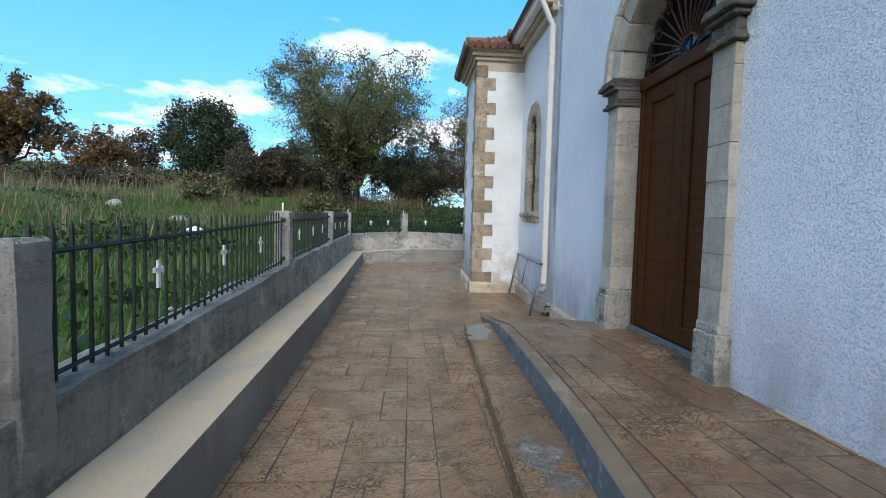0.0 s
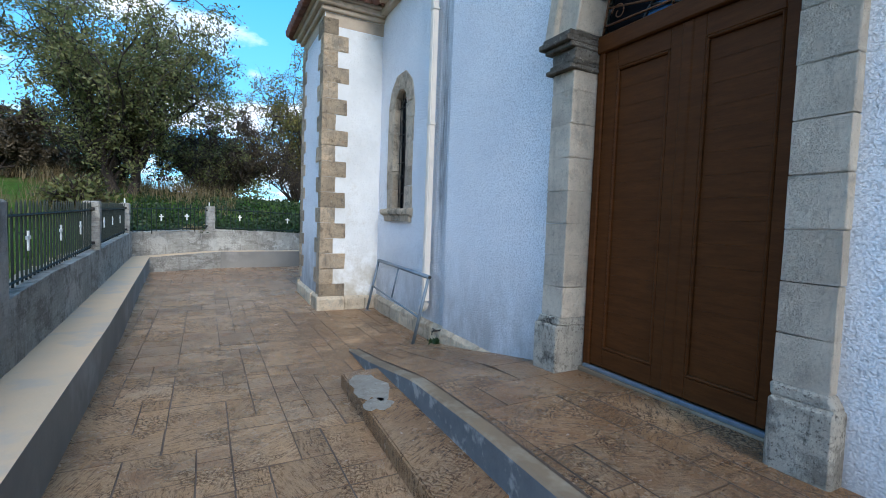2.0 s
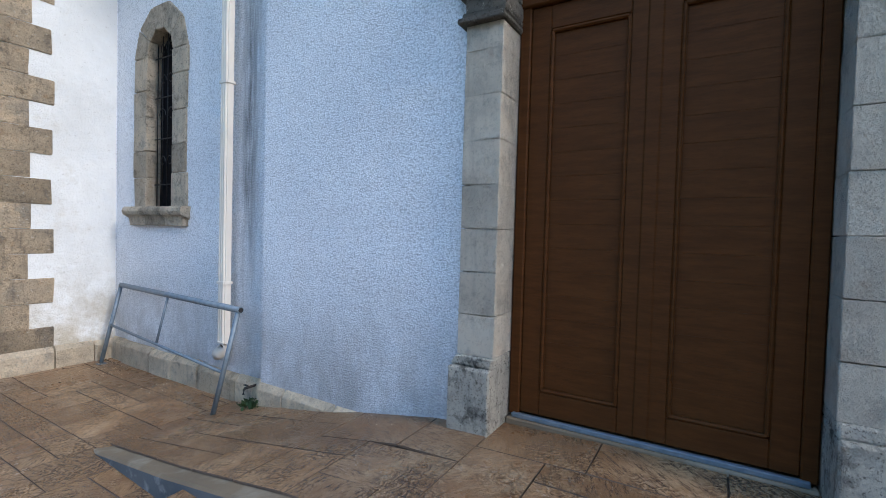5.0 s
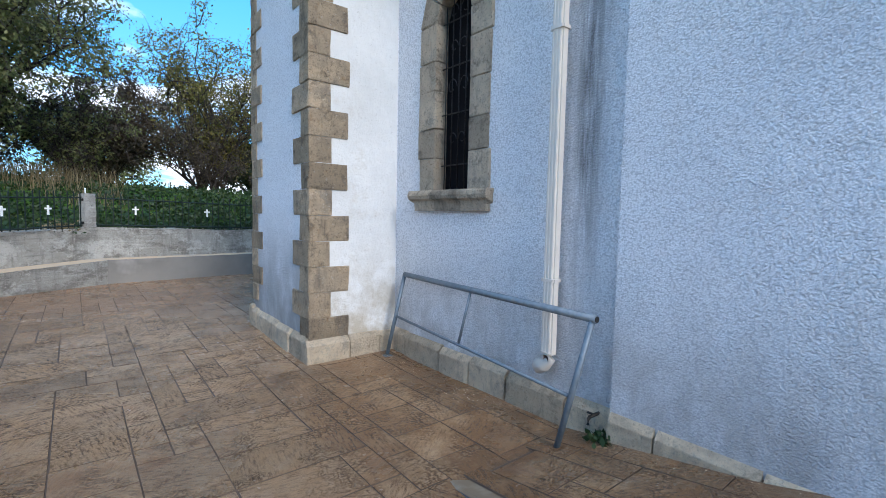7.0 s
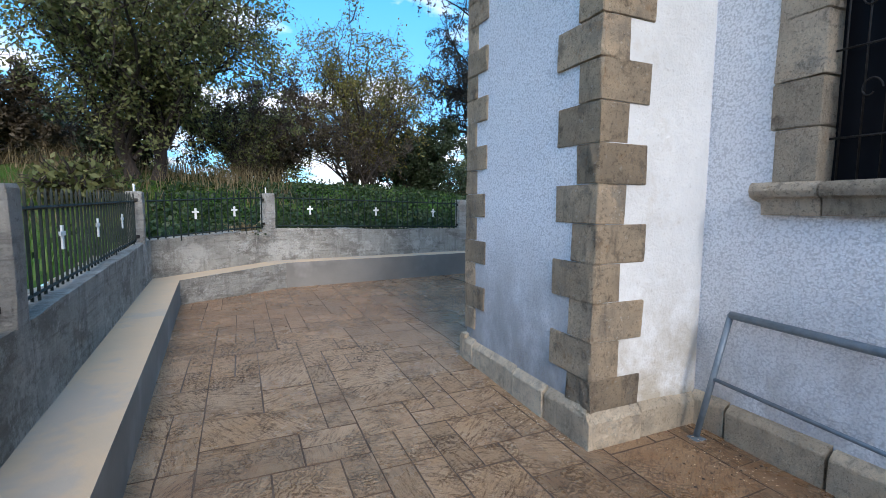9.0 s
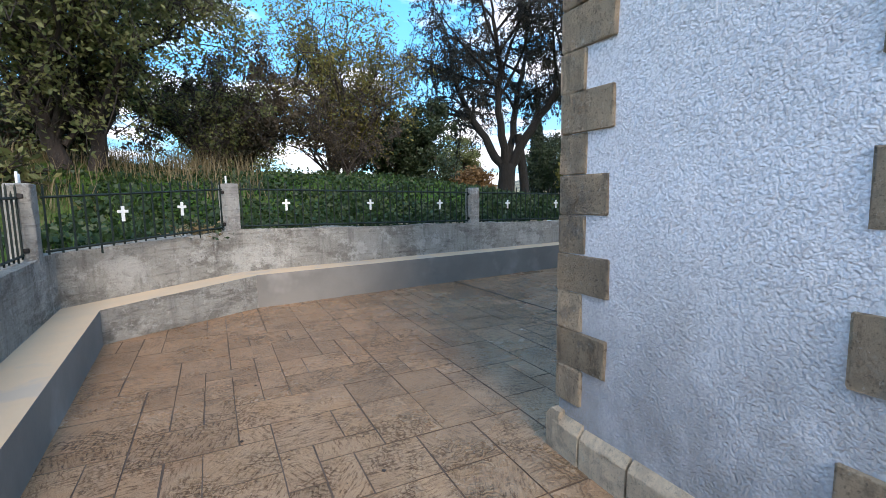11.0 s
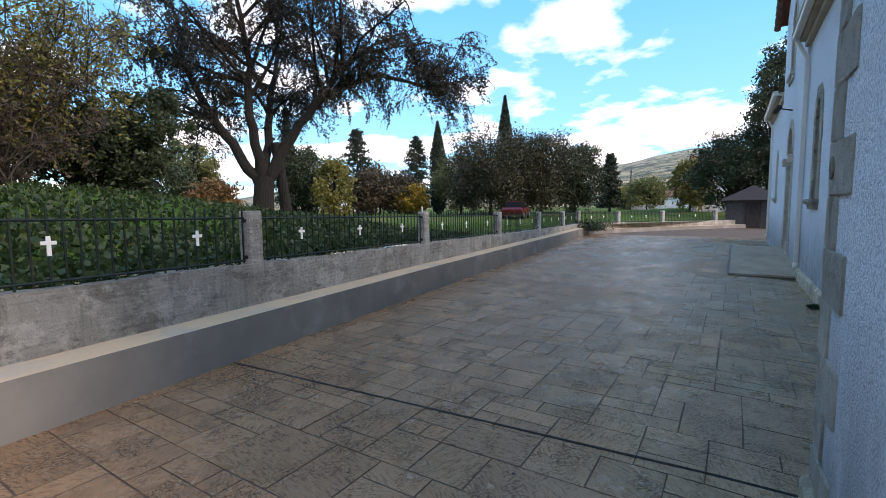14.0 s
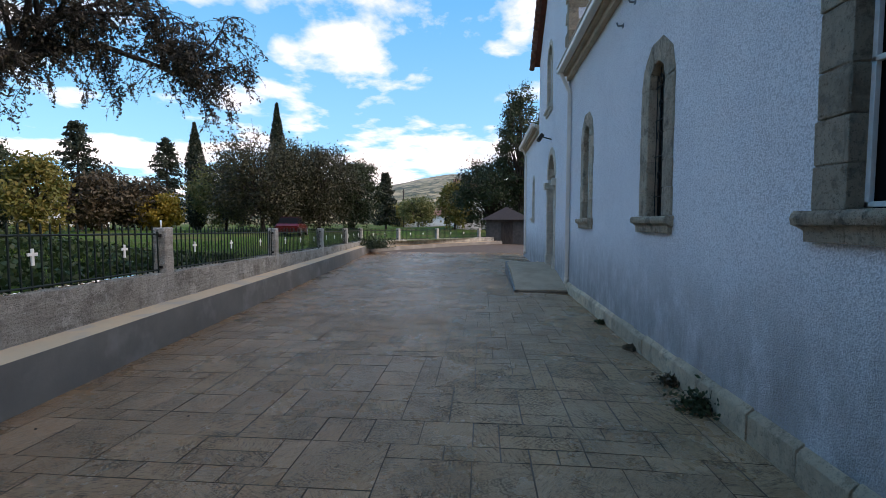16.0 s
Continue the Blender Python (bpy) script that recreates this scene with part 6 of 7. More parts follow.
def old_tree(base):
    """The big old tree: a short thick trunk, four stems, and a wide lacy crown that hangs at its rim."""
    rng = np.random.default_rng(77)
    ob = tagged(empty("tree", Matrix.Translation(base)), "big spreading old tree with a forked dark trunk and thin leaves", "tree")
    wood, fine, leaf = Soup(), Soup(), Soup()
    across, deep, up = np.array([0.81, -0.59, 0.0]), np.array([0.59, 0.81, 0.0]), np.array([0.0, 0.0, 1.0])

    def at(a, d, z):
        return across * a + deep * d + up * z

    def sweep(p, d, length, bend, n, wob):
        """A branch that sets out along d and turns towards bend."""
        pts = [np.asarray(p, float)]
        for k in range(n):
            d = d + bend / n + rng.normal(size=3) * wob
            d = d / np.linalg.norm(d)
            pts.append(pts[-1] + d * length / n)
        return np.array(pts), d

    fork = at(0.1, 0, 2.1)
    wood.tube([at(-0.1, 0, -0.5), at(-0.05, 0, 0.0), at(0.0, 0, 0.6), at(0.05, 0, 1.4), fork], [0.78, 0.58, 0.46, 0.43, 0.42], 12)
    wood.tube([at(1.0, 0.5, -0.4), at(0.95, 0.4, 1.0), at(0.75, 0.2, 2.6), at(0.6, 0, 3.6)], [0.30, 0.24, 0.22, 0.2], 9)
    stems = [
        ([at(0, 0, 1.5), at(-0.7, 0.1, 2.9), at(-1.7, 0.2, 4.5), at(-2.4, 0.3, 5.9), at(-3.2, 0.6, 7.4)], 0.26),
        ([at(0.05, 0, 1.9), at(-0.2, -0.3, 3.4), at(-0.4, -0.6, 5.2), at(-0.3, -1.0, 7.2), at(-0.6, -1.4, 8.8)], 0.24),
        ([at(0.1, 0, 2.0), at(0.3, 0.5, 3.6), at(0.5, 1.2, 5.6), at(0.9, 2.0, 7.6), at(1.0, 2.8, 9.2)], 0.22),
        ([at(0.2, 0, 1.9), at(1.0, -0.1, 3.3), at(2.0, -0.2, 4.9), at(3.0, -0.4, 6.2), at(4.0, -0.6, 7.4)], 0.27),
        ([at(2.3, -0.2, 5.3), at(3.6, -0.4, 6.1), at(5.0, -0.6, 6.7), at(6.4, -0.9, 6.6), at(7.9, -1.0, 6.1)], 0.15),
    ]
    for n, (path, r) in enumerate(stems):
        path = np.array(path)
        t = np.linspace(0, len(path) - 1, 13)
        fine_path = np.stack([np.interp(t, np.arange(len(path)), path[:, k]) for k in range(3)], 1)
        fine_path[1:-1] = (fine_path[:-2] + 2 * fine_path[1:-1] + fine_path[2:]) / 4 + rng.normal(size=(11, 3)) * 0.05
        wood.tube(fine_path, np.linspace(r, r * 0.36, 13), 9)
        for i in range(11):
            f = 12 if i == 0 else int(rng.integers(5 if n < 4 else 3, 13))
            p = fine_path[f]
            out = p - at(0, 0, p[2]); out = out / (np.linalg.norm(out) + 0.4)
            ang = rng.uniform(0, math.tau)
            side = across * math.cos(ang) + deep * math.sin(ang)
            d = out * 0.45 + side * 0.75 + up * rng.uniform(0.15, 1.2)
            d /= np.linalg.norm(d)
            limb, d1 = sweep(p, d, rng.uniform(3.0, 5.2) if n < 4 else rng.uniform(1.5, 2.8), up * rng.uniform(-0.7, 0.5), 9, 0.10)
            lr = r * (0.52 - 0.02 * f)
            wood.tube(limb, np.linspace(lr, 0.025, 10), 6)
            for j in range(9):
                g = int(rng.integers(2, 10))
                d = rng.normal(size=3) * 0.8 + d1 * 0.5
                d /= np.linalg.norm(d)
                hang = -1.5 if limb[g][2] < 8.6 else -0.7
                sub, d2 = sweep(limb[g], d, rng.uniform(1.0, 2.2), up * hang * rng.uniform(0.2, 1.2), 7, 0.13)
                wood.tube(sub, np.linspace(0.028, 0.008, 8), 4)
                for m in range(14):
                    h = int(rng.integers(1, 8))
                    d = rng.normal(size=3) * 0.7 + d2 * 0.5
                    d /= np.linalg.norm(d)
                    tw, _ = sweep(sub[h], d, rng.uniform(0.35, 0.95), up * -1.3, 4, 0.15)
                    fine.tube(tw, [0.009, 0.008, 0.006, 0.005, 0.003], 3)
                    k = int(rng.integers(5, 17))
                    q = rng.uniform(0.6, 4.0, k)
                    pts = np.stack([np.interp(q, np.arange(5), tw[:, c]) for c in range(3)], 1)
                    leaf.leaves(pts + rng.normal(size=(k, 3)) * 0.04, 0.066, rng, aspect=0.45)
    # a shaggy skirt of shoots at the foot
    for k in range(60):
        a = rng.uniform(0, math.tau); rr = rng.uniform(0.5, 1.1)
        tw, _ = sweep(at(rr * math.cos(a), rr * math.sin(a), -0.1), up + rng.normal(size=3) * 0.35, rng.uniform(0.4, 1.0), up * -0.3, 4, 0.1)
        fine.tube(tw, [0.010, 0.008, 0.006, 0.005, 0.003], 3)
    # near-black bark and leaf colours hold the tree's look against the light
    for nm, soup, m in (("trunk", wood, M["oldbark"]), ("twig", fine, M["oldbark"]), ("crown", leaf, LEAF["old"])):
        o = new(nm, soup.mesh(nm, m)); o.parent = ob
        if nm != "trunk":
            o["kind"] = "stuff"


# near trees behind the railing
tree(on_land(-2.6, 23.0), 8.5, (4.2, 4.0, 4.2), "olive", "large shaggy green and yellowing tree on the grass bank", 3, 0.18, 0.10, 28, 10, 12, 15, 0.058, 0.50, stems=2)
tree(on_land(4.6, 28.5), 8.0, (4.0, 3.6, 4.3), "yellowing", "bushy olive-green tree with bare upper twigs on the bank", 8, 0.11, 0.06, 30, 9, 10, 11, 0.060, 0.46, stems=5, bare=0.2)
tree(on_land(-3.4, 24.6), 3.9, (3.0, 2.2, 2.0), "brown", "dense brown undergrowth below the big bank tree", 51, 0.05, 0.08, 20, 8, 9, 8, 0.050, 0.44, stems=4, bare=0.45, name="thicket")
tree(on_land(-0.2, 24.9), 3.3, (2.4, 1.9, 1.7), "olive", "tangled green and brown undergrowth on the bank", 52, 0.05, 0.08, 16, 8, 9, 8, 0.050, 0.44, stems=4, bare=0.45, name="thicket")
tree(on_land(4.2, 26.4), 3.6, (3.0, 1.9, 1.9), "brown", "brown thicket of thin stems before the bushy tree", 53, 0.05, 0.08, 16, 8, 9, 7, 0.050, 0.44, stems=4, bare=0.5, name="thicket")
tree(on_land(0.6, 27.5), 5.2, (3.6, 2.4, 2.6), "brown", "tangled brown thicket of thin stems under the trees", 14, 0.08, 0.10, 24, 9, 9, 16, 0.065, 0.42, stems=3, bare=0.2, name="thicket")
tree(on_land(7.5, 30.0), 4.6, (3.2, 2.4, 2.2), "dark", "dense dark shrub beside the bank trees", 16, 0.08, 0.10, 18, 9, 9, 24, 0.075, 0.44, stems=3, name="shrub")
old_tree(on_land(13.6, 29.6))
tree(on_land(-7.2, 25.0), 2.8, (2.8, 2.2, 1.4), "brown", "low tangled scrub on the bank", 31, 0.08, 0.10, 18, 8, 9, 20, 0.065, 0.42, stems=3, name="thicket")

# west hillside
far_tree(on_land(*polar(-23.3, 58)), 9.6, 8.5, "dark", "round dark evergreen tree on the hillside", 41, leaves=15000, size=0.22)
tree(on_land(*polar(-39.5, 40)), 5.2, (4.6, 3.8, 2.6), "rust", "low spreading tree with russet autumn leaves", 42, 0.22, 0.2, 14, 8, 8, 18, 0.12, 0.6)
tree(on_land(*polar(-45.5, 26)), 6.4, (3.8, 3.2, 3.4), "brown", "bare crooked tree on the hillside", 43, 0.20, 0.25, 10, 9, 10, 3, 0.05, 0.62, bare=0.8)
for az, d, h, w, lf, sd in ((-29.5, 75, 6, 5, "brown", 44), (-33, 62, 4.2, 6, "rust", 45), (-16.5, 70, 4, 7, "brown", 46), (-14.0, 48, 4.0, 7, "dark", 47), (-12, 85, 9, 9, "dark", 48), (1.5, 60, 8, 9, "olive", 49)):
    far_tree(on_land(*polar(az, d)), h, w, lf, "distant scrubby tree on the rise", sd, leaves=3800, size=0.2)

hill_rng = random.Random(12)
for k in range(34):
    az, d = hill_rng.uniform(-54, -7), hill_rng.uniform(20, 62)
    hh = hill_rng.uniform(0.7, 1.7)
    s = far_tree(on_land(*polar(az, d)), hh, hh * 1.7, hill_rng.choice(("brown", "dark", "olive", "dry")), "low scrubby bush on the rough hillside", 200 + k, leaves=900, size=0.09, name="bush")
    tagged(s, category="bush", group="hillside bushes")

# across the field to the north-east and east
CAM = (2.3, 12.9)
FAR = [
    (65.4, 52, 13.2, 1.8, "needle", "tall dark cypress across the field", "spire"),
    (56.9, 55, 11.2, 1.9, "needle", "dark cypress behind the field trees", "spire"),
    (38.3, 46, 10.6, 1.3, "needle", "thin dark cypress beside the old tree", "spire"),
    (46.8, 60, 11.2, 8.0, "needle", "broad dark cedar across the field", "conifer"),
    (54.2, 64, 11.0, 8.0, "needle", "dark conifer behind the field trees", "conifer"),
    (78.0, 60, 7.4, 4.2, "needle", "small dark conifer near the far wall", "conifer"),
    (63.6, 44, 9.0, 8.5, "field", "dense dark tree at the edge of the field", "round"),
    (59.8, 50, 7.0, 6.0, "olive", "olive tree at the edge of the field", "round"),
    (66.6, 50, 8.3, 6.5, "field", "dark leafy tree at the edge of the field", "round"),
    (70.0, 47, 8.6, 7.5, "field", "broad dark tree beside the parked car", "round"),
    (74.0, 52, 8.0, 6.0, "dark", "dark tree beside the lane", "round"),
    (49.4, 50, 5.4, 4.6, "brown", "brown autumn shrub at the field's edge", "round"),
    (51.8, 47, 4.2, 4.4, "brown", "brown shrub at the field's edge", "round"),
    (53.6, 46, 3.4, 3.2, "yellow", "small bright yellow autumn tree", "round"),
    (43.6, 42, 5.4, 3.8, "yellowing", "yellow-green tree in the field", "round"),
    (39.8, 47, 7.2, 5.5, "dark", "dark evergreen behind the yellow tree", "round"),
    (47.6, 46, 4.6, 3.4, "brown", "brown-leaved shrub in the field", "round"),
    (24.5, 48, 6.0, 6.5, "dark", "dark evergreen shrub in the field", "round"),
    (28.0, 52, 8.5, 5.0, "olive", "thin grey-green tree in the field", "round"),
    (20.0, 50, 6.5, 5.0, "olive", "grey-green tree in the field", "round"),
    (30.0, 44, 3.2, 4.0, "rust", "russet shrub in the field", "round"),
    (91.0, 47, 8.2, 7.0, "dark", "large dark tree beyond the end of the yard", "round"),
    (94.6, 46, 16.0, 5.0, "dark", "tall ragged dark tree behind the church", "round"),
    (86.6, 55, 6.0, 4.0, "yellowing", "yellow-green tree beyond the far wall", "round"),
    (82.0, 70, 5.0, 5.0, "olive", "olive tree beyond the far wall", "round"),
    (79.6, 80, 4.0, 6.0, "yellowing", "low green trees beyond the far wall", "round"),
]
for i, (az, d, h, w, lf, lb, shape) in enumerate(FAR):
    x, y = polar(az, d, *CAM)
    far_tree(on_land(x, y), h, w, lf, lb, 60 + i, shape, 9000 if h > 6 else 4600, 0.17 if shape == "round" else 0.15)


# grass, as stuff
def scatter(n, region, rng, keep):
    """n places in a box of the plan, kept by a test."""
    x = rng.uniform(region[0], region[1], n); y = rng.uniform(region[2], region[3], n)
    out = []
    for a, b in zip(x, y):
        d = signed_out(a, b)
        if d > 0.02 and rng.random() < keep(a, b, d):
            out.append((a, b, land(a, b, d) - 0.02))
    return np.array(out)


def signed_out(x, y):
    """Distance outside the railing line, negative within the site."""
    best, sign = 1e9, -1
    for a, b in zip(SITE[:9], SITE[1:9]):
        a, b = Vector(a), Vector(b)
        e = b - a
        t = max(0, min(1, (Vector((x, y)) - a).dot(e) / e.length_squared))
        d = (Vector((x, y)) - a.lerp(b, t)).length
        if d < best:
            best = d
            sign = 1 if (e.x * (y - a.y) - e.y * (x - a.x)) > 0 else -1
    return best * sign


rng = np.random.default_rng(77)
patch = lambda a, b, s=0.35, o=0.0: noise.noise((a * s, b * s, o))


def grass_object(name, label, soup, material):
    return tagged(new(name, soup.mesh(name, LEAF[material])), label, "grass", kind="stuff")


g = Soup()
pts = scatter(70000, (-16, -1.2, 0, 22), rng, lambda a, b, d: max(0.0, 1.3 - d / 11) * (0.75 + patch(a, b)))
g.blades(pts, 0.20, 0.008, 0.7, rng)
pts = scatter(26000, (2, 28, 17, 27), rng, lambda a, b, d: max(0.0, 1.2 - d / 8) * (0.55 + patch(a, b)))
g.blades(pts, 0.22, 0.008, 0.7, rng)
grass_object("green_grass", "fresh green grass beyond the railing", g, "grass")
g = Soup()
pts = scatter(30000, (-24, 1, 4, 42), rng, lambda a, b, d: 0.0 if d < 2.6 else max(0.0, min(1.0, 0.35 + 1.5 * patch(a, b, 0.22, 4.0))) * (1.2 - d / 30))
g.blades(pts, 0.62, 0.009, 0.8, rng)
pts = scatter(26000, (-60, 0, 12, 75), rng, lambda a, b, d: 0.0 if d < 10 else max(0.0, min(1.0, 0.3 + 1.6 * patch(a, b, 0.12, 6.0))))
g.blades(pts, 0.95, 0.022, 0.8, rng)
pts = scatter(9000, (-8, 1, 19, 30), rng, lambda a, b, d: 0.0 if d < 3.0 else max(0.0, 0.45 + 1.3 * patch(a, b, 0.4, 2.0)))
g.blades(pts, 0.75, 0.007, 0.9, rng)
grass_object("dry_grass", "tall pale dry grass on the bank", g, "dry")
g = Soup()
pts = scatter(20000, (-2.2, 12, 15.8, 25), rng, lambda a, b, d: max(0.0, 1.3 - d / 5.5) * (0.75 + 0.8 * patch(a, b, 0.6, 9.0)))
for k in range(3):
    g.leaves(pts + rng.normal(size=pts.shape) * np.array([.06, .06, .03]) + [0, 0, 0.05 + 0.05 * k], 0.05, rng, 1.6, 0.75)
pts = scatter(14000, (-14, -1.3, 2, 24), rng, lambda a, b, d: max(0.0, -0.05 + 1.4 * patch(a, b, 0.3, 9.0)) * (1.2 - d / 16))
for k in range(2):
    g.leaves(pts + rng.normal(size=pts.shape) * np.array([.07, .07, .03]) + [0, 0, 0.07 + 0.07 * k], 0.06, rng, 1.6, 0.75)
grass_object("broad_weeds", "low broad-leaved green weeds behind the railing", g, "weed")

# ---- small things ----
def lump(name, centre, r, material, label, category, seed, squash=0.7):
    """A rough stone."""
    bm = bmesh.new()
    bmesh.ops.create_icosphere(bm, subdivisions=2, radius=1.0)
    for v in bm.verts:
        k = 1 + 0.35 * noise.noise(v.co * 1.3 + Vector((seed, 0, 0)))
        v.co = Vector((v.co.x * r * k, v.co.y * r * k * 0.8, v.co.z * r * k * squash)) + Vector(centre)
    return tagged(obj(name, bm, material), label, category)


x, y, z = on_land(-4.6, 10.8, 0.0)
lump("boulder", (x, y, z + 0.08), 0.22, M["white"], "pale white boulder lying in the grass", "stone", 3)
for k, (a, b) in enumerate(((-7.5, 16), (-10.5, 17.5), (-5.2, 18.5), (-12, 13))):
    x, y, z = on_land(a, b, 0.0)
    lump("boulder", (x, y, z + 0.05), 0.28, M["concrete"], "grey field stone half hidden in dry grass", "stone", 10 + k)

# loose stones and clods along the wall tops, as stuff
soup_v, soup_f = [], []
rnd = random.Random(8)
def pebble(x, y, z, r):
    b = len(soup_v)
    for p in ((1, 0, 0), (0, 1, 0), (-1, 0, 0), (0, -1, 0), (0, 0, 0.7), (0, 0, -0.7)):
        soup_v.append((x + p[0] * r * rnd.uniform(.6, 1.2), y + p[1] * r * rnd.uniform(.6, 1.2), z + p[2] * r * rnd.uniform(.5, 1.0)))
    for k in range(4):
        soup_f.append((b + k, b + (k + 1) % 4, b + 4)); soup_f.append((b + (k + 1) % 4, b + k, b + 5))
for line, vals, n in ((WALL_N, NZ, 420), (WALL_W, WZ, 120)):
    pts, zs = divided(line, vals, 0.05)
    for k in range(n):
        i = rnd.randrange(len(pts))
        t = Vector(pts[min(i + 1, len(pts) - 1)]) - Vector(pts[max(i - 1, 0)])
        t.normalize()
        o = rnd.uniform(0.08, 0.30)
        pebble(pts[i][0] - t.y * o, pts[i][1] + t.x * o, zs[i] + 0.008, rnd.choice((0.012, 0.018, 0.03)))
me = bpy.data.meshes.new("rubble"); me.from_pydata(soup_v, [], soup_f); me.materials.append(M["plinth"])
tagged(new("rubble", me), "loose stones and clods along the wall top", "stones", kind="stuff")

soup_v, soup_f = [], []
for k in range(70):
    x, y = rnd.choice(((rnd.uniform(-0.6, 1.4), rnd.uniform(9, 16)), (rnd.uniform(2, 16), rnd.uniform(12.5, 16.8)), (rnd.uniform(4, 14), rnd.uniform(11.0, 11.6))))
    pebble(x, y, floor_z(y) + 0.006, rnd.choice((0.006, 0.010, 0.016)))
for k in range(40):
    pebble(rnd.uniform(1.9, 2.6), rnd.uniform(9.2, 9.8), 0.008, rnd.uniform(0.006, 0.014))
me = bpy.data.meshes.new("litter"); me.from_pydata(soup_v, [], soup_f); me.materials.append(M["bark"])
tagged(new("litter", me), "small clods and bits of dry litter on the floor", "litter", kind="stuff")

soup_v, soup_f = [], []
for x0, x1, y0, y1, n in ((1.42, 1.64, 9.9, 11.2, 90), (2.32, 2.62, 8.0, 9.75, 150), (2.0, 2.6, 9.2, 9.78, 60), (2.45, 2.6, 5.4, 7.0, 50)):
    for k in range(n):
        x, y = rnd.uniform(x0, x1), rnd.uniform(y0, y1)
        pebble(x, y, max(floor_z(y), landing_z(x, y) + 0.004 if y < 7.4 else 0.0) + 0.003, rnd.choice((0.003, 0.004, 0.006)))
me = bpy.data.meshes.new("crumbs"); me.from_pydata(soup_v, [], soup_f); me.materials.append(M["plinth"])
tagged(new("crumbs", me), "pale crumbs of plaster along the foot of the wall", "crumbs", kind="stuff")

# straight saw-cut joint across the paving
bm = bmesh.new()
for (x0, y0), (x1, y1) in (((3.66, 16.75), (3.945, 12.2)), ((3.945, 12.2), (3.98, 11.7))):
    za, zb = floor_z(y0) + 0.0035, floor_z(y1) + 0.0035
    prism([(x1, y1), (x1 + 0.026, y1), (x0 + 0.026, y0), (x0, y0)], -0.02, [zb, zb, za, za], bm)
tagged(obj("expansion_joint", fixed(bm), M["oldbark"]), "dark straight joint across the stamped floor", "joint", kind="structure")


def weed(x, y, z, r, leaf, label, seed, n=260, name="weed", size=0.03):
    g = np.random.default_rng(seed)
    s = Soup()
    pts = g.normal(size=(n, 3)) * np.array([r, r, r * 0.6]); pts[:, 2] = np.abs(pts[:, 2]) + 0.01
    s.leaves(pts, size, g, 0.6, 0.55)
    for k in range(14):
        q = g.normal(size=3) * r * 0.9; q[2] = abs(q[2]) + r * 0.4
        s.tube(bent((0, 0, 0), q, g, 0.2, 4), [0.006, 0.005, 0.004, 0.002], 3)
    return tagged(new(name, s.mesh(name, LEAF[leaf])), label, "weed", kind="stuff"), (x, y, z)


for args in ((6.62, 10.94, 0.05, 0.11, "dark", "clump of dark weeds growing at the foot of the wall", 1, 420),
             (7.3, 10.93, 0.05, 0.06, "brown", "withered weeds at the foot of the wall", 2),
             (8.6, 10.93, 0.05, 0.04, "brown", "withered weeds at the foot of the wall", 3),
             (10.2, 10.93, 0.05, 0.035, "dark", "small weeds at the foot of the wall", 4),
             (2.58, 7.12, 0.05, 0.045, "weed", "small green weed sprouting by the plinth", 5, 60),
             (-0.35, 16.78, 1.10, 0.13, "dry", "tuft of dry brown stems hanging over the wall", 6, 300),
             (-0.15, 16.85, 1.05, 0.13, "weed", "green weeds hanging over the wall by the post", 7, 260)):
    o, p = weed(*args)
    o.location = p
o, p = weed(26.6, 18.75, 0.35, 0.42, "dark", "dark bush growing against the end of the bench", 9, 1800, "bush", 0.06)
o.location = p

# a tap stub on the plinth
tap = tagged(empty("water_tap", Matrix.Translation((2.62, 7.2, 0.2))), "small dark water tap low on the church wall", "tap")
obj("pipe", tube(bmesh.new(), [(0.1, 0, 0), (-0.05, 0, 0)], 0.012, 8), M["black"], tap)
obj("spout", tube(bmesh.new(), [(-0.04, 0, 0), (-0.06, 0, -0.01), (-0.065, 0, -0.05)], 0.011, 8), M["black"], tap)
obj("handle", box((-0.05, -0.025, 0.02), (-0.03, 0.025, 0.03), 0.003), M["black"], tap)


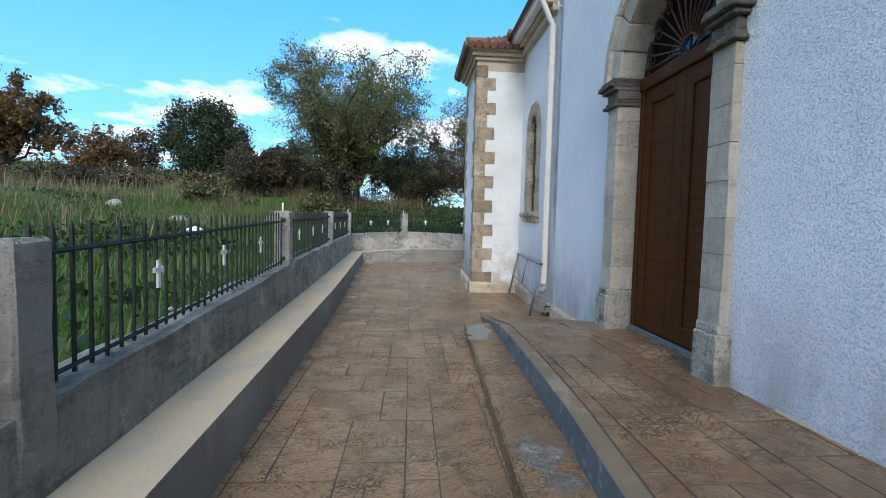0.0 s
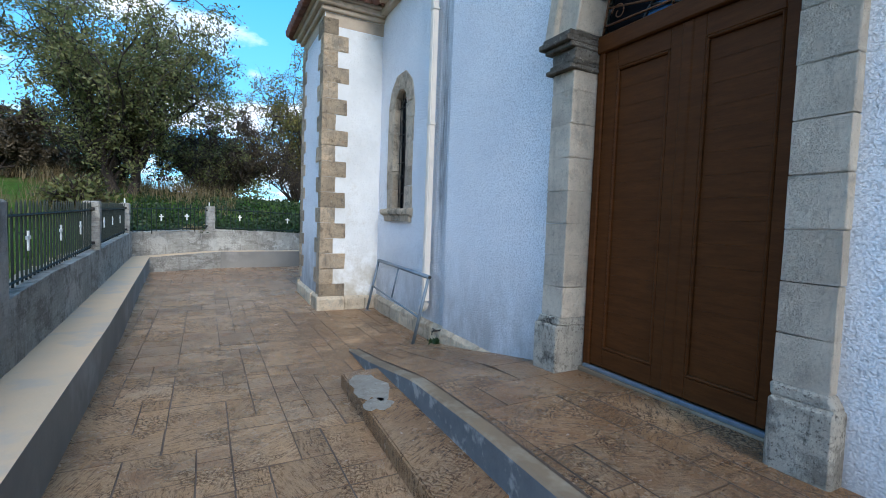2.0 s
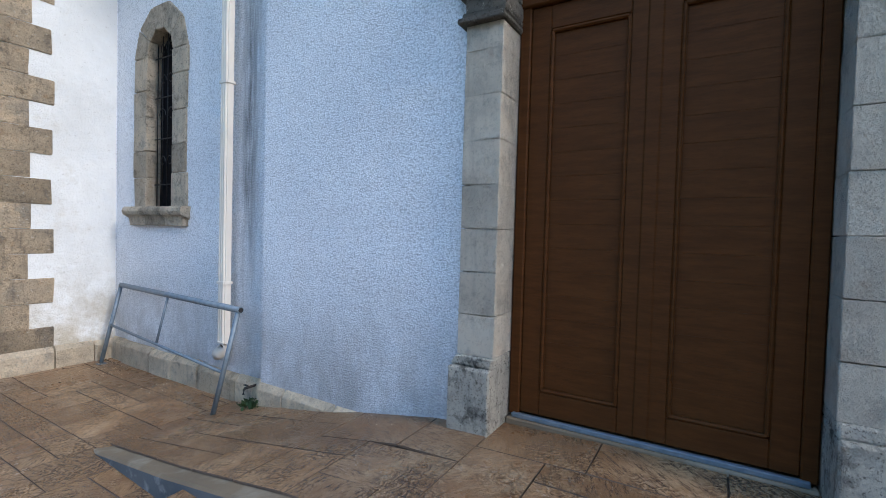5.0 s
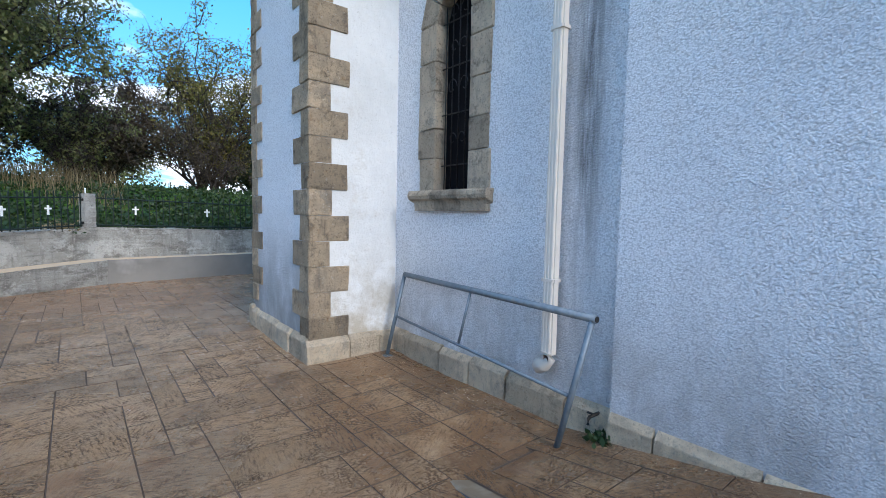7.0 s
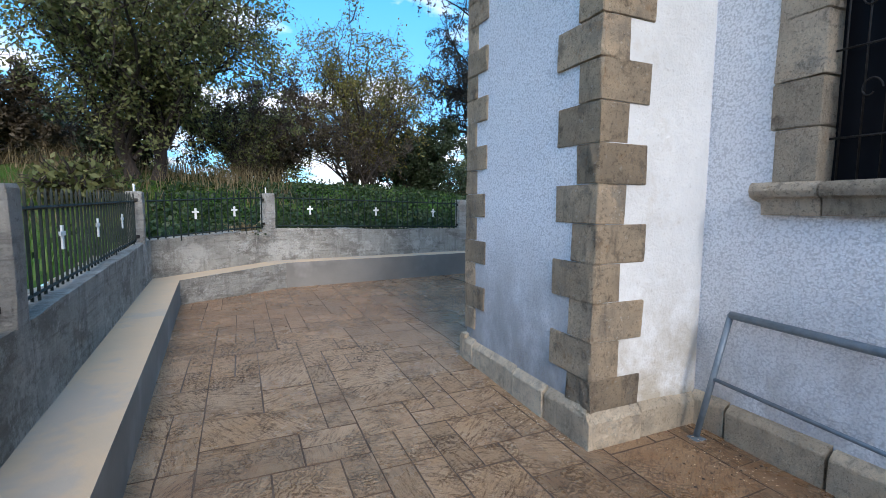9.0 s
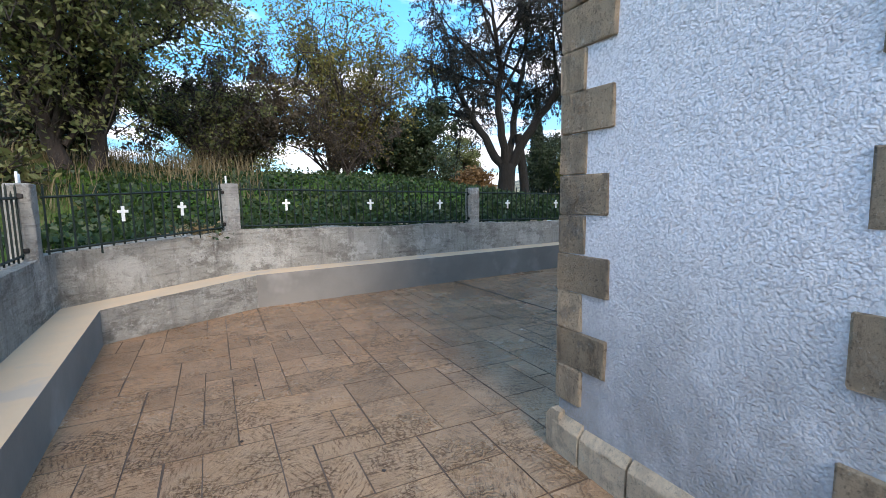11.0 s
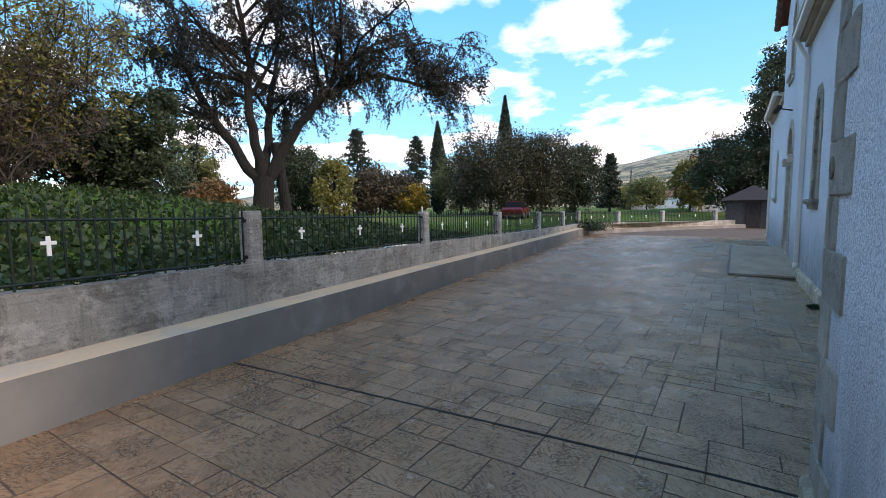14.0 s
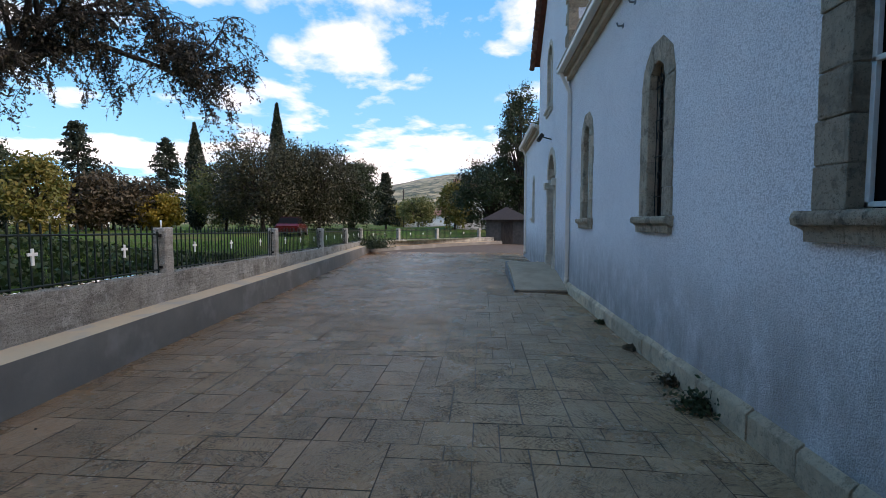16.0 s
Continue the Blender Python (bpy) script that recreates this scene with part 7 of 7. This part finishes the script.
# ---- far things ----
def parked_car(x, y, rz):
    z = land(x, y, edge_dist(x, y))
    car = tagged(empty("car", pose(x, y, z, 0, 0, rz)), "dark red car parked under the trees beyond the railing", "car")
    paint = simple("dark_red_paint", (0.10, 0.008, 0.010), (0.08, 0.006, 0.008), 3.0, 0.25, 0.1, 0)
    bm = bmesh.new()
    prof = [(-2.0, 0.30), (2.0, 0.30), (2.05, 0.62), (1.9, 0.80), (1.0, 0.92), (-1.75, 0.95), (-2.05, 0.75)]
    a = [bm.verts.new((px, -0.82, pz)) for px, pz in prof]; b = [bm.verts.new((px, 0.82, pz)) for px, pz in prof]
    bm.faces.new(a); bm.faces.new(b[::-1])
    for i in range(len(prof)):
        j = (i + 1) % len(prof)
        bm.faces.new((a[i], b[i], b[j], a[j]))
    fixed(bm); bmesh.ops.bevel(bm, geom=list(bm.edges), offset=0.07, segments=2, affect="EDGES")
    obj("body", bm, paint, car)
    bm = bmesh.new()
    prof = [(-1.7, 0.92), (1.0, 0.90), (0.35, 1.40), (-1.2, 1.42)]
    a = [bm.verts.new((px, -0.72 + 0.1 * (pz > 1.2), pz)) for px, pz in prof]; b = [bm.verts.new((px, 0.72 - 0.1 * (pz > 1.2), pz)) for px, pz in prof]
    bm.faces.new(a); bm.faces.new(b[::-1])
    for i in range(4):
        j = (i + 1) % 4
        bm.faces.new((a[i], b[i], b[j], a[j]))
    obj("cabin", fixed(bm), M["glass"], car, "dark tinted windows")
    obj("roof", box((-1.2, -0.62, 1.405), (0.36, 0.62, 1.45), 0.02), paint, car)
    for px in (-1.3, 1.3):
        for py in (-0.8, 0.8):
            w = obj("wheel", tube(bmesh.new(), [(px, py - 0.1, 0.31), (px, py + 0.1, 0.31)], 0.31, 16), M["black"], car)
            obj("rim", tube(bmesh.new(), [(px, py - 0.11, 0.31), (px, py + 0.11, 0.31)], 0.18, 12), M["rail"], w)
    return car


parked_car(36.5, 27.5, 12)


def house(x, y, rz, w, d, h, label, wall="stucco", windows=3):
    """A small house with a pitched tile roof, door and windows."""
    z = land(x, y, edge_dist(x, y)) - 0.2
    hs = tagged(empty("house", pose(x, y, z, 0, 0, rz)), label, "house")
    obj("wall", box((-w / 2, -d / 2, 0), (w / 2, d / 2, h), 0.02), M[wall], hs)
    bm = bmesh.new()
    e = 0.35
    v = [bm.verts.new(p) for p in ((-w / 2 - e, -d / 2 - e, h - 0.1), (w / 2 + e, -d / 2 - e, h - 0.1), (w / 2 + e, d / 2 + e, h - 0.1), (-w / 2 - e, d / 2 + e, h - 0.1), (-w / 2 - e, 0, h + d * 0.28), (w / 2 + e, 0, h + d * 0.28))]
    for f in ((0, 1, 5, 4), (2, 3, 4, 5), (0, 4, 3), (1, 2, 5), (0, 3, 2, 1)):
        bm.faces.new([v[i] for i in f])
    obj("roof", fixed(bm), M["roof"], hs, "red tile roof")
    for k in range(windows):
        px = -w / 2 + (k + 0.5) * w / windows
        wn = obj("window", box((px - 0.45, -d / 2 - 0.04, 1.0), (px + 0.45, -d / 2 + 0.02, 2.1), 0.01), M["glass"], hs)
        obj("window_frame", box((px - 0.52, -d / 2 - 0.03, 0.93), (px + 0.52, -d / 2 - 0.005, 2.17), 0.01), M["white"], wn)
    return hs


house(*polar(83.5, 82, *CAM), -84, 9, 6, 2.4, "low house with a red tile roof beyond the lane")
house(*polar(90.5, 60, *CAM), -80, 8, 6, 5.0, "white village house with a red tile roof behind the trees")
house(*polar(-20.5, 74), 15, 11, 4, 1.5, "long low white farm shed on the rise", windows=4)
house(*polar(47, 85, *CAM), 40, 9, 6, 2.6, "pale house half hidden behind the field trees")
for k, (az, d) in enumerate(((84.5, 240), (86, 330), (82.3, 420), (87, 520), (85, 620), (81, 300), (88, 400), (83, 700))):
    px, py = polar(az, d, *CAM)
    house(px, py, 80 - 30 * k, 14, 9, 5, "distant village house on the hillside")

# shed at the far end of the yard
# shed colours kept dark: its backlit shade is put into them
M["shed_wall"] = simple("backlit_shed_boards", (0.075, 0.07, 0.065), (0.045, 0.042, 0.04), 5.0, 0.85)
M["shed_roof"] = simple("dark_red_sheet", (0.03, 0.017, 0.014), (0.02, 0.012, 0.010), 4.0, 0.7)
shed = tagged(empty("shed", pose(39.6, 11.0, 0, 0, 0, 0)), "small shed in dark backlit tones with a dark red roof", "shed")
obj("wall", box((-1.3, -1.6, 0), (1.3, 1.6, 2.0), 0.02), M["shed_wall"], shed)
bm = bmesh.new()
v = [bm.verts.new(p) for p in ((-1.7, -2.0, 1.95), (1.7, -2.0, 1.95), (1.7, 2.0, 1.95), (-1.7, 2.0, 1.95), (0, 0, 3.0))]
for f in ((0, 1, 4), (1, 2, 4), (2, 3, 4), (3, 0, 4), (3, 2, 1, 0)):
    bm.faces.new([v[i] for i in f])
obj("roof", fixed(bm), M["shed_roof"], shed)
obj("door", box((-1.34, -0.45, 0.02), (-1.28, 0.45, 1.8), 0.01), M["bark"], shed)

for (az, d, h) in ((80.2, 75, 6.5), (67.5, 62, 5.5)):
    px, py = polar(az, d, *CAM)
    pole = tagged(empty("utility_pole", Matrix.Translation((px, py, land(px, py, edge_dist(px, py)) - 0.3))), "thin wooden utility pole in the distance", "pole")
    obj("shaft", tube(bmesh.new(), [(0, 0, 0), (0, 0, h)], [0.12, 0.08], 8), M["bark"], pole)
    obj("crossarm", box((-0.7, -0.05, h - 0.5), (0.7, 0.05, h - 0.38), 0.01), M["bark"], pole)

# a dry reed leaning over the west grass
x, y, z = on_land(-3.4, 8.6, 0.0)
reed = tagged(empty("reed", Matrix.Translation((x, y, z))), "long pale dry reed stalk leaning over the grass", "reed")
obj("stalk", tube(bmesh.new(), [(0.45, -0.3, 0.0), (0.1, 0.0, 0.45), (-0.25, 0.25, 0.95)], [0.012, 0.010, 0.004], 5), LEAF["dry"], reed)

# ---- stamped floor pieces, last ----
def ashlar(nx, ny, seed):
    """Packs a grid with blocks of mixed sizes: rows of (i, j, w, h)."""
    rnd = random.Random(seed)
    used = np.zeros((nx, ny), bool)
    out = []
    sizes = [(2, 2), (3, 2), (2, 3), (1, 2), (2, 1), (3, 3), (4, 2), (2, 4), (1, 1), (3, 1), (1, 3)]
    wts = [10, 9, 7, 4, 4, 4, 4, 2, 2, 3, 2]
    for j in range(ny):
        for i in range(nx):
            if used[i, j]:
                continue
            for w, h in rnd.choices(sizes, wts, k=6) + [(1, 2), (1, 1)]:
                if i + w <= nx and j + h <= ny and not used[i:i + w, j:j + h].any():
                    used[i:i + w, j:j + h] = True
                    out.append((i, j, w, h))
                    break
    return out


CELL, GAP, DEEP = 0.205, 0.0032, 0.010
PIECES = {}


def piece_mesh(w, h, variant):
    """A stamped block w by h cells, its top at z = 0, with a worn rounded edge."""
    key = (w, h, variant)
    if key not in PIECES:
        rnd = random.Random(w * 100 + h * 10 + variant)
        bm = bmesh.new()
        X, Y = w * CELL - 2 * GAP, h * CELL - 2 * GAP
        low, top = [], []
        for ex, ey in ((0, 0), (1, 0), (1, 1), (0, 1)):
            jx, jy = rnd.uniform(-.003, .003), rnd.uniform(-.003, .003)
            low.append(bm.verts.new((GAP + ex * X + jx, GAP + ey * Y + jy, -DEEP)))
            top.append(bm.verts.new((GAP + 0.002 + ex * (X - 0.004) + jx, GAP + 0.002 + ey * (Y - 0.004) + jy, rnd.uniform(-.0015, .0015))))
        bm.faces.new(top)
        for k in range(4):
            bm.faces.new((low[k], low[(k + 1) % 4], top[(k + 1) % 4], top[k])).material_index = 1
        me = bpy.data.meshes.new("tile")
        bm.to_mesh(me); bm.free()
        me.materials.append(M["tile"]); me.materials.append(M["grout"])
        PIECES[key] = me
    return PIECES[key]


def yard_has(x, y):
    """Whether a stamped piece round this place could show."""
    if x < -1.2 or y < -3.5 or x > 27.5:
        return False
    if y > 16.9 + 0.1 * x:
        return False
    if x > 2.8 and y < 10.6:
        return False
    if 1.95 < x < 3.6 and 10.1 < y < 11.4:
        return False
    if x > 1.75 and y < 6.9:
        return False
    return True


def on_slope(x, y, h):
    """The pose of a piece whose corner is at x, y, leaning with the floor under it."""
    lean = math.atan2(floor_z(y + h * CELL) - floor_z(y), h * CELL)
    return pose(x, y, floor_z(y), math.degrees(lean))


X0, Y0T = -1.3, -3.6
floor_ob = bpy.data.objects["floor"]
rest = []
count = 0
for (i, j, w, h) in ashlar(142, 116, 11):
    x, y = X0 + i * CELL, Y0T + j * CELL
    cx, cy = x + w * CELL / 2, y + h * CELL / 2
    if not yard_has(cx, cy):
        continue
    if cx < 1.7 and 1.2 < cy < 13.2 and count < 300 and not (cx > 1.0 and cy < 6.0) and cx > -1.05:
        shared("tile", piece_mesh(w, h, (i + j) % 3), on_slope(x, y, h), floor_ob)
        count += 1
    else:
        rest.append((x, y, w, h, (i + j) % 3))
vs, fs = [], []
for (x, y, w, h, k) in rest:
    me = piece_mesh(w, h, k)
    b = len(vs)
    vs += [(v.co.x + x, v.co.y + y, v.co.z + floor_z(v.co.y + y)) for v in me.vertices]
    fs += [tuple(b + q for q in p.vertices) for p in me.polygons]
me = bpy.data.meshes.new("stamped_pieces")
me.from_pydata(vs, [], fs)
me.materials.append(M["tile_far"]); me.materials.append(M["grout"])
for p in me.polygons:
    p.material_index = 0 if p.normal.z > 0.9 else 1
tagged(new("stamped_pieces", me), "stamped brown concrete blocks of the farther yard", kind="stuff").parent = floor_ob

# blocks on the landing follow its slope and are cut along its edge
for (i, j, w, h) in ashlar(9, 51, 5):
    x, y = 1.18 + i * CELL, -2.9 + j * CELL
    if y > 7.3 or x > 2.78 or x + w * CELL < edge_at(y + h * CELL / 2)[0] + 0.14:
        continue
    me = piece_mesh(w, h, (i + j) % 3).copy()
    for v in me.vertices:
        e = edge_at(v.co.y + y)[0] + 0.12 + (0.004 if v.co.z > -0.004 else 0.0)
        v.co.x = max(v.co.x, e - x)
        v.co.y = min(v.co.y, 7.44 - y)
        v.co.z += landing_z(v.co.x + x, v.co.y + y)
    shared("tile", me, Matrix.Translation((x, y, 0.004)), landing)
